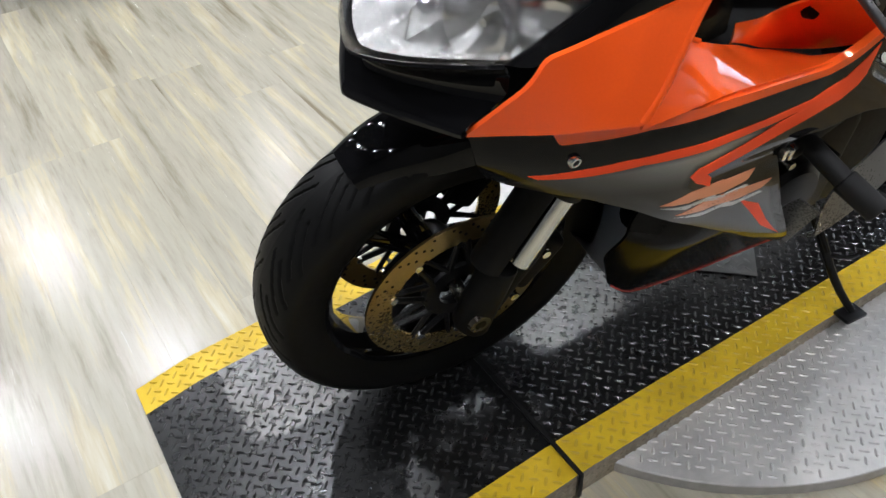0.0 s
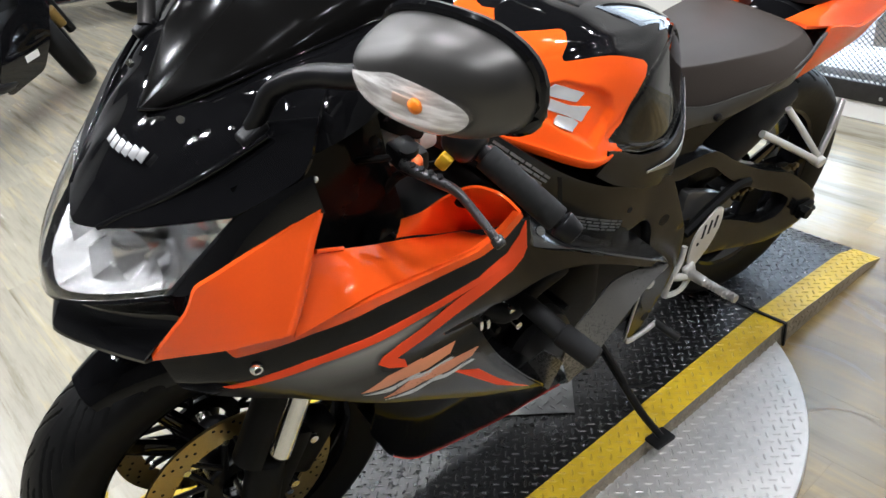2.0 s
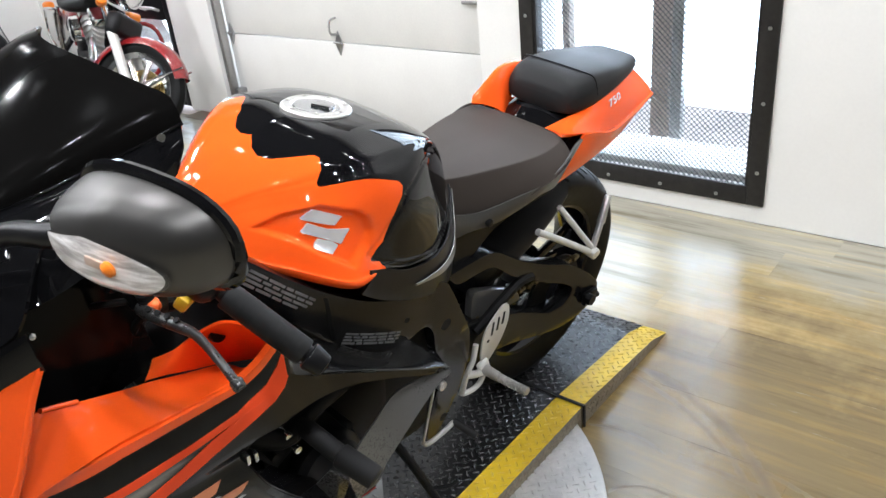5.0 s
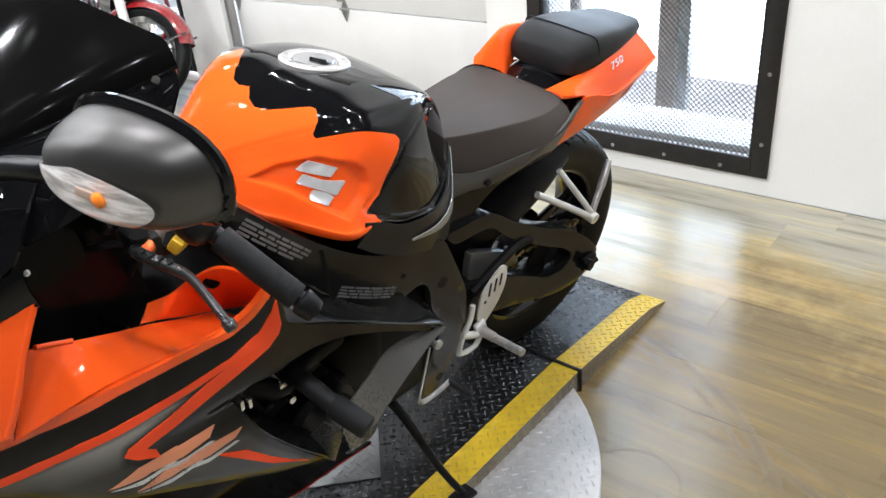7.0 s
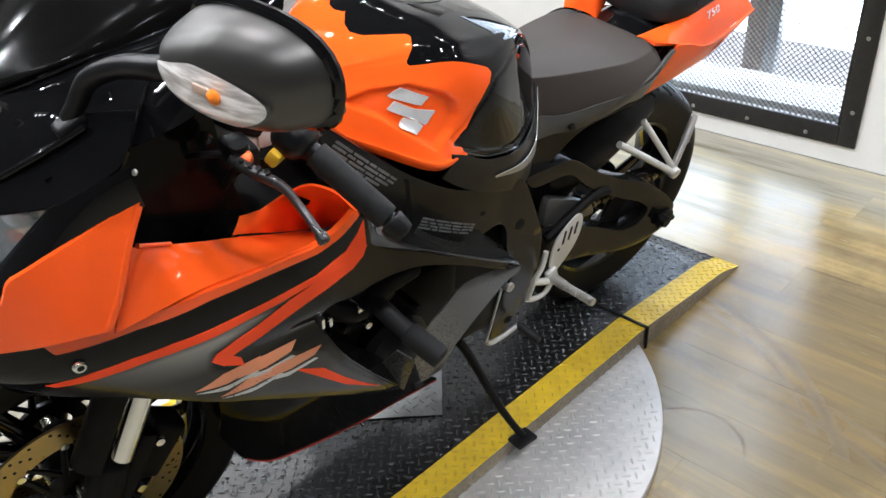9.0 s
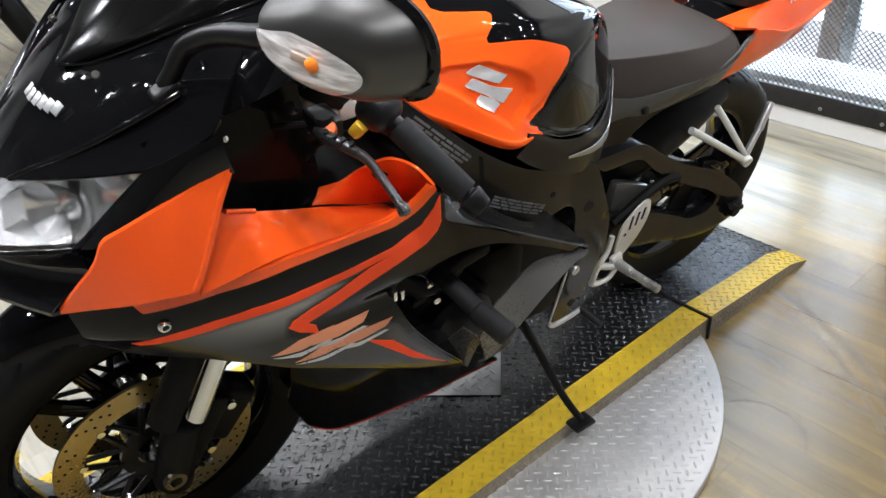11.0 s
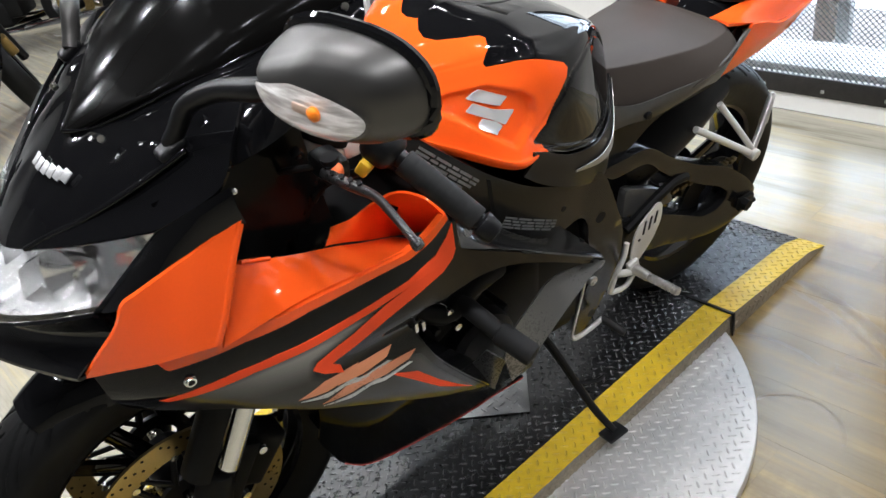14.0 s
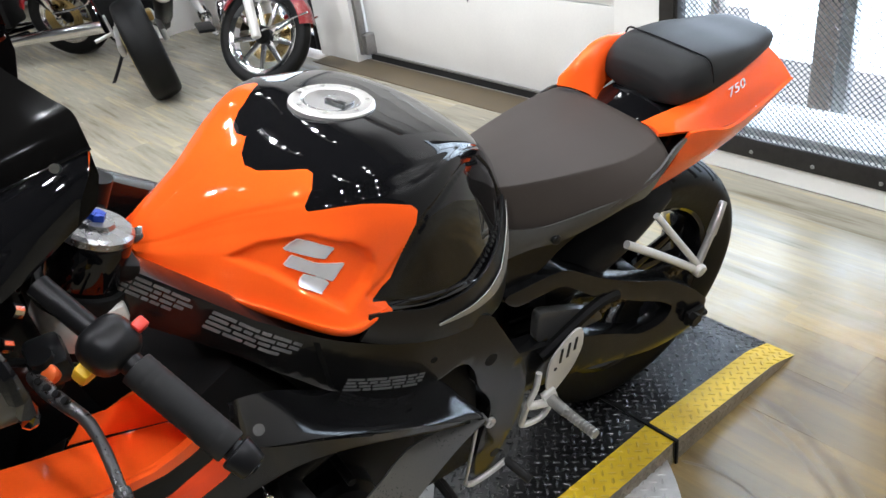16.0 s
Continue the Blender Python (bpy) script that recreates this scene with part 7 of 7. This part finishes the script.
def cruiser(label, m, paint, steer, base=1.48, front_at=None):
    tilt = radians(32)
    ax = Vector((-math.sin(tilt), 0, math.cos(tilt)))
    fa = Vector((base, 0, 0.285))
    hd = fa + ax * 0.62
    tr = Matrix.Translation(hd) @ Matrix.Rotation(radians(steer), 4, ax) @ Matrix.Translation(-hd)
    if front_at:
        got = m @ tr @ Vector((base, 0, 0))
        m = Matrix.Translation((front_at[0] - got.x, front_at[1] - got.y, 0)) @ m
    e = thing("cruiser_motorcycle", label, "motorcycle", m, "parked motorcycles")
    ra = Vector((0, 0, 0.29))
    plain_wheel(e, "front_wheel", fa, 0.285, 0.215, 0.085, 9, M["chrome_worn"], M["chrome_worn"], tr)
    plain_wheel(e, "rear_wheel", ra, 0.29, 0.19, 0.13, 9, M["chrome_worn"], M["chrome_worn"])
    fk = part("front_fork", moved(join(box(hd.x - 0.02, 0, hd.z + 0.06, 0.07, 0.24, 0.03, 0.01), box(hd.x + 0.06, 0, hd.z - 0.08, 0.07, 0.24, 0.03, 0.01)), tr), M["chrome_worn"], e, "chrome fork yokes")
    for s in (1, -1):
        o = Vector((0, 0.095 * s, 0))
        part("fork_tube", moved(rod(fa + o + ax * 0.28, fa + o + ax * 0.78, 0.0205, 16), tr), M["chrome_worn"], fk)
        part("fork_slider", moved(rod(fa + o - ax * 0.03, fa + o + ax * 0.36, 0.027, 18, None, 0.006), tr), M["pale_alloy"], fk)
        part("guard_stay", moved(rod(fa + Vector((0.02, 0.07 * s, 0.02)), fa + Vector((0.26, 0.055 * s, 0.18)), 0.006, 8), tr), M["chrome_worn"], fk)
        part("turn_signal", moved(rod(fa + ax * 0.50 + Vector((0.01, 0.13 * s, 0)), fa + ax * 0.50 + Vector((0.05, 0.19 * s, 0.01)), 0.03, 16, 0.026, 0.008), tr), M["amber"], fk, "amber turn signal")
    part("front_mudguard", moved(arc_guard(fa, 0.31, 25, 165, 0.065, 0.05), tr), paint, e, "dark red front mudguard", 60)
    hl = part("headlamp", moved(lathe([(-0.09, 0.01), (-0.08, 0.05), (-0.03, 0.085), (0.03, 0.095), (0.045, 0.098), (0.045, 0.085)], (hd.x + 0.13, 0, hd.z + 0.02), "x", 32), tr), M["chrome_worn"], e, "round chrome headlamp")
    part("lens", moved(lathe([(0.040, 0.088), (0.052, 0.06), (0.058, 0.001)], (hd.x + 0.13, 0, hd.z + 0.02), "x", 28), tr), M["reflector"], hl, "clear headlamp lens")
    part("fork_bag", moved(box(hd.x + 0.155, 0, hd.z - 0.19, 0.09, 0.26, 0.13, 0.03, 3), tr), M["black_satin"], e, "black leather fork bag")
    part("handlebar", moved(tube([hd + Vector((-0.30, 0.40, 0.20)), hd + Vector((-0.22, 0.36, 0.23)), hd + Vector((-0.05, 0.20, 0.26)), hd + Vector((-0.03, 0.08, 0.10)), hd + Vector((-0.03, -0.08, 0.10)), hd + Vector((-0.05, -0.20, 0.26)), hd + Vector((-0.22, -0.36, 0.23)), hd + Vector((-0.30, -0.40, 0.20))], 0.0125, 10), tr), M["chrome_worn"], e, "chrome pullback handlebar")
    for s in (1, -1):
        part("grip", moved(rod(hd + Vector((-0.24, 0.37 * s, 0.225)), hd + Vector((-0.33, 0.42 * s, 0.19)), 0.018, 14, None, 0.003), tr), M["grip"], e)
    def loft(sec):
        cols = [spline([(q[0], q[i], 0) for q in sec], 5) for i in range(4)]
        rows = []
        for k in range(len(cols[0])):
            u, hw, tp, lo = cols[0][k].x, cols[1][k].y, cols[2][k].y, cols[3][k].y
            mid, hh = (tp + lo) / 2, (tp - lo) / 2
            rows.append([Vector((u, hw * math.copysign(abs(math.cos(t)) ** 0.8, math.cos(t)), mid + hh * math.copysign(abs(math.sin(t)) ** 0.8, math.sin(t)))) for t in (2 * math.pi * j / 24 for j in range(24))])
        return grid(rows, close_cols=True, caps=True)
    tk = part("fuel_tank", loft([(1.18, 0.05, 0.86, 0.78), (1.14, 0.10, 0.93, 0.76), (1.02, 0.145, 0.965, 0.75), (0.88, 0.14, 0.94, 0.74), (0.74, 0.09, 0.86, 0.73), (0.68, 0.05, 0.80, 0.73)]), paint, e, "dark red teardrop tank", 60)
    part("filler_cap", rod((1.03, 0, 0.955), (1.03, 0, 0.975), 0.035, 20, 0.03, 0.004), M["chrome_worn"], tk)
    st = part("saddle", loft([(0.72, 0.06, 0.74, 0.66), (0.60, 0.14, 0.72, 0.63), (0.40, 0.17, 0.72, 0.62), (0.28, 0.15, 0.80, 0.66), (0.10, 0.13, 0.82, 0.72), (-0.12, 0.10, 0.80, 0.73), (-0.16, 0.05, 0.78, 0.74)]), M["vinyl_black"], e, "black stepped saddle", 60)
    part("rear_mudguard", arc_guard(ra, 0.345, 20, 175, 0.095, 0.07), paint, e, "dark red rear mudguard", 60)
    part("tail_lamp", rod((-0.30, 0, 0.56), (-0.36, 0, 0.56), 0.05, 20, 0.045, 0.01), M["red_paint"], e, "red tail lamp")
    for s in (1, -1):
        part("rear_signal", rod((-0.20, 0.13 * s, 0.60), (-0.26, 0.16 * s, 0.60), 0.03, 16, 0.027, 0.008), M["amber"], e, "amber turn signal")
        part("shock", join(rod((0.0, 0.14 * s, 0.33), (0.10, 0.14 * s, 0.62), 0.018, 12), finned((0.02, 0.14 * s, 0.40), 0.028, 0.2, (0.33, 0, 0.95), 10)), M["chrome_worn"], e)
        part("saddlebag_rail", tube([(0.15, 0.17 * s, 0.62), (-0.10, 0.19 * s, 0.60), (-0.30, 0.17 * s, 0.55), (-0.28, 0.17 * s, 0.40), (0.0, 0.18 * s, 0.36)], 0.009, 8), M["chrome_worn"], e, "chrome rail")
    en = part("engine", join(box(0.72, 0, 0.30, 0.42, 0.26, 0.20, 0.04, 3), box(0.50, 0, 0.36, 0.2, 0.22, 0.2, 0.03, 2)), M["black_rough"], e, "black and chrome engine")
    for a, d in ((0.82, 0.45), (0.66, -0.45)):
        part("cylinder", finned((a, 0, 0.38), 0.082, 0.24, (d, 0, 1)), M["alloy"], en, "finned alloy cylinder")
        part("rocker_cover", moved(box(0, 0, 0, 0.15, 0.17, 0.06, 0.02, 3), Matrix.Translation((a + d * 0.24, 0, 0.64)) @ Matrix.Rotation(math.atan(d), 4, "Y")), M["chrome_worn"], en)
    for s in (1, -1):
        part("side_cover", lathe([(0.13, 0.095), (0.155, 0.09), (0.165, 0.07), (0.168, 0.001)] if s == 1 else [(-0.13, 0.095), (-0.155, 0.09), (-0.165, 0.07), (-0.168, 0.001)], (0.80, 0, 0.30), segs=28), M["chrome_worn"], en, "chrome engine cover")
        part("air_cover", lathe([(0.13 * s, 0.08), (0.17 * s, 0.075), (0.18 * s, 0.06), (0.181 * s, 0.001)], (0.75, 0, 0.56), segs=26), paint if s == 1 else M["chrome_worn"], en)
        part("exhaust", tube([(0.95, 0.10 * s, 0.52), (1.06, 0.14 * s, 0.40), (1.0, 0.18 * s, 0.22), (0.70, 0.20 * s, 0.19), (0.3, 0.20 * s, 0.20)], 0.022, 12), M["chrome_worn"], e, "chrome exhaust pipe")
        part("silencer", join(rod((0.36, 0.20 * s, 0.20), (-0.42, 0.21 * s, 0.25), 0.042, 20, 0.046, 0.006), rod((-0.42, 0.21 * s, 0.25), (-0.425, 0.21 * s, 0.2505), 0.03, 16)), M["chrome_worn"], e, "chrome silencer")
        part("footboard", box(0.98, 0.27 * s, 0.27, 0.24, 0.10, 0.02, 0.008), M["rubber"], e)
    part("frame", join(tube([(1.22, 0, 0.80), (1.12, 0.05, 0.5), (1.02, 0.09, 0.24), (0.7, 0.10, 0.17), (0.3, 0.10, 0.22)], 0.018, 10), tube([(1.22, 0, 0.80), (1.12, -0.05, 0.5), (1.02, -0.09, 0.24), (0.7, -0.10, 0.17), (0.3, -0.10, 0.22)], 0.018, 10), tube([(1.22, 0, 0.82), (0.8, 0, 0.76), (0.4, 0, 0.62), (0.0, 0.12, 0.33)], 0.02, 10), tube([(0.4, 0, 0.62), (0.0, -0.12, 0.33)], 0.02, 10)), M["black_gloss"], e, "black tubular frame")
    part("crash_bar", tube([(1.10, 0.06, 0.62), (1.12, 0.22, 0.58), (1.11, 0.27, 0.45), (1.08, 0.22, 0.30), (1.0, 0.10, 0.24)], 0.013, 10), M["red_paint"], e, "dark red engine guard")
    part("side_stand", tube([(0.62, 0.12, 0.20), (0.66, 0.24, 0.10), (0.70, 0.33, 0.022)], 0.011, 8), M["chrome_worn"], e)
    return e


def black_sport(label, m, steer, caliper=True):
    e = thing("sport_motorcycle", label, "motorcycle", m, "parked motorcycles")
    fa, ra = Vector((1.36, 0, 0.30)), Vector((0, 0, 0.295))
    tilt = radians(24)
    ax = Vector((-math.sin(tilt), 0, math.cos(tilt)))
    hd = fa + ax * 0.60
    tr = Matrix.Translation(hd) @ Matrix.Rotation(radians(steer), 4, ax) @ Matrix.Translation(-hd)
    plain_wheel(e, "front_wheel", fa, 0.30, 0.215, 0.125, 5, M["black_gloss"], M["black_gloss"], tr)
    plain_wheel(e, "rear_wheel", ra, 0.295, 0.205, 0.175, 5, M["black_gloss"], M["black_gloss"])
    fk = part("front_fork", moved(box(hd.x, 0, hd.z + 0.05, 0.07, 0.25, 0.03, 0.01), tr), M["black_satin"], e)
    for s in (1, -1):
        o = Vector((0, 0.105 * s, 0))
        part("fork_leg", moved(rod(fa + o - ax * 0.03, fa + o + ax * 0.70, 0.027, 16, None, 0.004), tr), M["black_satin"], fk)
        cl = moved(box(0, 0, 0, 0.06, 0.055, 0.12, 0.012, 2), Matrix.Translation(fa + Vector((-0.10, 0.085 * s, 0.08))) @ Matrix.Rotation(radians(-30), 4, "Y"))
        part("brake_caliper", moved(cl, tr), M["brown_metal"], fk, "brown brake caliper")
    part("front_mudguard", moved(arc_guard(fa, 0.325, 60, 160, 0.07, 0.05), tr), M["black_gloss"], e, "black front mudguard", 60)
    sw = part("swingarm", join(box(0.28, 0.125, 0.33, 0.58, 0.035, 0.07, 0.012), box(0.28, -0.125, 0.33, 0.58, 0.035, 0.07, 0.012), box(0.5, 0, 0.35, 0.09, 0.25, 0.09, 0.02)), M["alloy"], e, "silver swingarm")
    part("rear_caliper", box(0.10, -0.09, 0.44, 0.09, 0.05, 0.06, 0.012, 2), M["brown_metal"], sw)
    for s in (1, -1):
        o = round_outline([(1.42, 0.78), (1.30, 0.60), (1.10, 0.42), (0.95, 0.22), (0.62, 0.20), (0.55, 0.30), (0.70, 0.48), (0.95, 0.56), (1.0, 0.80), (1.20, 0.92), (1.36, 0.88)], 0.04)
        part("side_fairing", panel(o, lambda u, w: 0.20 + 0.05 * max(0, w - 0.5) - 0.4 * max(0, 0.35 - w) - 0.6 * max(0, u - 1.15) ** 1.5, 0.006, 0.04, s), M["black_gloss"], e, "black side fairing", 50)
        part("fairing_mark", panel([(0.92, 0.30), (0.80, 0.30), (0.79, 0.335), (0.91, 0.335)], lambda u, w: 0.20 + 0.05 * max(0, w - 0.5) - 0.4 * max(0, 0.35 - w) + 0.001, 0.002, 0.05, s), M["pearl"], e, "white mark")
    part("nose_cowl", sheet([nose_row(1.42, 0.74, 1.30, 0.17, 0.78), nose_row(1.46, 0.82, 1.34, 0.18, 0.86), nose_row(1.38, 0.92, 1.26, 0.18, 0.95), nose_row(1.28, 0.99, 1.18, 0.15, 1.0)]), M["black_gloss"], e, "black nose cowl", 60)
    part("windscreen", sheet([nose_row(1.34, 0.96, 1.22, 0.15, 0.97), nose_row(1.24, 1.05, 1.14, 0.14, 1.03), nose_row(1.12, 1.10, 1.06, 0.12, 1.07)], 0.003), M["screen"], e, "dark windscreen", 60)
    part("fuel_tank", lofted([(1.0, 0.09, 0.90, 0.80, 1), (0.9, 0.15, 0.95, 0.80, 1), (0.75, 0.17, 0.96, 0.78, 1), (0.62, 0.13, 0.90, 0.74, 1), (0.54, 0.09, 0.80, 0.70, 1)]), M["black_gloss"], e, "black fuel tank", 60)
    part("seat", lofted([(0.58, 0.07, 0.80, 0.73, 1), (0.42, 0.13, 0.79, 0.72, 1), (0.24, 0.14, 0.83, 0.76, 1), (0.18, 0.10, 0.86, 0.80, 1)]), M["vinyl_black"], e, "black seat", 60)
    part("tail_cowl", lofted([(0.26, 0.11, 0.86, 0.74, 1), (0.1, 0.12, 0.92, 0.78, 1), (-0.1, 0.10, 0.92, 0.82, 1), (-0.26, 0.05, 0.90, 0.86, 1)]), M["black_gloss"], e, "black tail cowl", 60)
    part("tail_lamp", box(-0.255, 0, 0.86, 0.02, 0.10, 0.04, 0.008), M["red_paint"], e, "red tail lamp")
    en = part("engine", join(box(0.80, 0, 0.42, 0.40, 0.36, 0.30, 0.04, 2), moved(box(0, 0, 0, 0.24, 0.34, 0.26, 0.03, 2), Matrix.Translation((0.92, 0, 0.60)) @ Matrix.Rotation(radians(25), 4, "Y"))), M["black_rough"], e, "black engine cases")
    ex = part("silencer", join(rod((0.34, -0.17, 0.36), (-0.12, -0.21, 0.56), 0.052, 22, 0.056, 0.006), tube([(0.85, -0.10, 0.25), (0.55, -0.16, 0.26), (0.34, -0.17, 0.36)], 0.025, 10)), M["black_satin"], e, "dark silencer with alloy end")
    part("silencer_tip", lathe([(0.0, 0.024), (0.0, 0.055), (0.03, 0.057), (0.035, 0.05), (0.035, 0.024), (0.0, 0.02)], axis="z", segs=24), M["alloy"], ex).matrix_basis = Matrix.Translation((-0.12, -0.21, 0.56)) @ Vector((-0.46, -0.04, 0.20)).to_track_quat("Z", "Y").to_matrix().to_4x4()
    part("side_stand", tube([(0.62, 0.12, 0.24), (0.60, 0.20, 0.14), (0.57, 0.30, 0.035)], 0.011, 8), M["black_satin"], e)
    part("footrest", join(rod((0.40, 0.14, 0.36), (0.39, 0.26, 0.35), 0.012, 10), box(0.41, 0.15, 0.40, 0.05, 0.015, 0.14, 0.005)), M["alloy"], e)
    part("handlebar", moved(join(rod(hd + Vector((0, 0.10, 0.02)), hd + Vector((-0.07, 0.34, -0.03)), 0.016, 12), rod(hd + Vector((0, -0.10, 0.02)), hd + Vector((-0.07, -0.34, -0.03)), 0.016, 12)), tr), M["grip"], e)
    return e


cruiser("wine-red cruiser motorcycle with chrome fork, round headlamp and spoked alloy wheels", stand_at(0.9, 4.8, -109, 5), M["wine_red"], 52, 1.48, (0.775, 3.33))
cruiser("dark red touring motorcycle with much chrome, parked by the far bikes", stand_at(0.53, 5.45, 132, 5), M["wine_red"], 0)
black_sport("black sport motorcycle with wide rear tyre and dark silencer", stand_at(0.47, 3.80, 72, 9), 0)
black_sport("black faired sport motorcycle with brown calipers and turned bars", stand_at(-1.37, 3.17, 44, 8), 36)

# ---------------------------------------------------------------- small things by the wall
# thin slab added for the darker brown band of floor along the door
tagged(part("trim_threshold", box(1.385, 2.36, 0.002, 0.20, 2.29, 0.004, 0.001), surface("dark_brown_strip", (0.11, 0.085, 0.05), 0.45, 0, 0, 0.35, 30, 0.2), smooth=0), "darker brown floor strip along the roller door", "trim", kind="structure")
shelf = thing("storage_shelf", "pale shelf unit with boxes by the far wall", "shelf", pose(0.75, 7.6, 0))
for zz in (0.4, 0.9, 1.4):
    part("shelf_board", box(0, 0, zz, 1.1, 0.4, 0.03, 0.004), M["pearl"], shelf)
for dx in (-0.53, 0.53):
    part("upright", box(dx, 0, 0.8, 0.03, 0.4, 1.6, 0.004), M["pearl"], shelf)
bin_ = thing("storage_bin", "yellow plastic storage bin on the shelf", "storage bin", pose(0.6, 7.55, 0.915))
part("body", box(0, 0, 0.10, 0.34, 0.26, 0.20, 0.015), M["yellow_plastic"], bin_)
part("rim", box(0, 0, 0.205, 0.36, 0.28, 0.016, 0.006), M["yellow_plastic"], bin_)

# ---------------------------------------------------------------- floor planks
PLW, PLL = 0.178, 1.22
plank_mesh = None
rng = random.Random(5)
outer = []
for i in range(36):
    x = 1.33 - PLW * (i + 0.5)
    y = -3.5
    end = y + max(0.3, rng.random()) * PLL
    while y < 8.2:
        end = min(end, 8.2)
        place = Matrix.Translation((x, (y + end) / 2, 0)) @ Matrix.Diagonal((1, (end - y) / PLL, 1, 1))
        if i >= 25:
            outer.append(box(x, (y + end) / 2, -0.004, PLW - 0.0001, end - y - 0.0001, 0.008, 0.00018, 1))
        elif plank_mesh is None:
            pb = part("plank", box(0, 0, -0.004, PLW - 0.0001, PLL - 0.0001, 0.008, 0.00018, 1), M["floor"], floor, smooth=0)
            plank_mesh = pb.data
            pb.matrix_basis = place
        else:
            o = new("plank", plank_mesh)
            o.parent = floor
            o.matrix_basis = place
        y, end = end, end + PLL
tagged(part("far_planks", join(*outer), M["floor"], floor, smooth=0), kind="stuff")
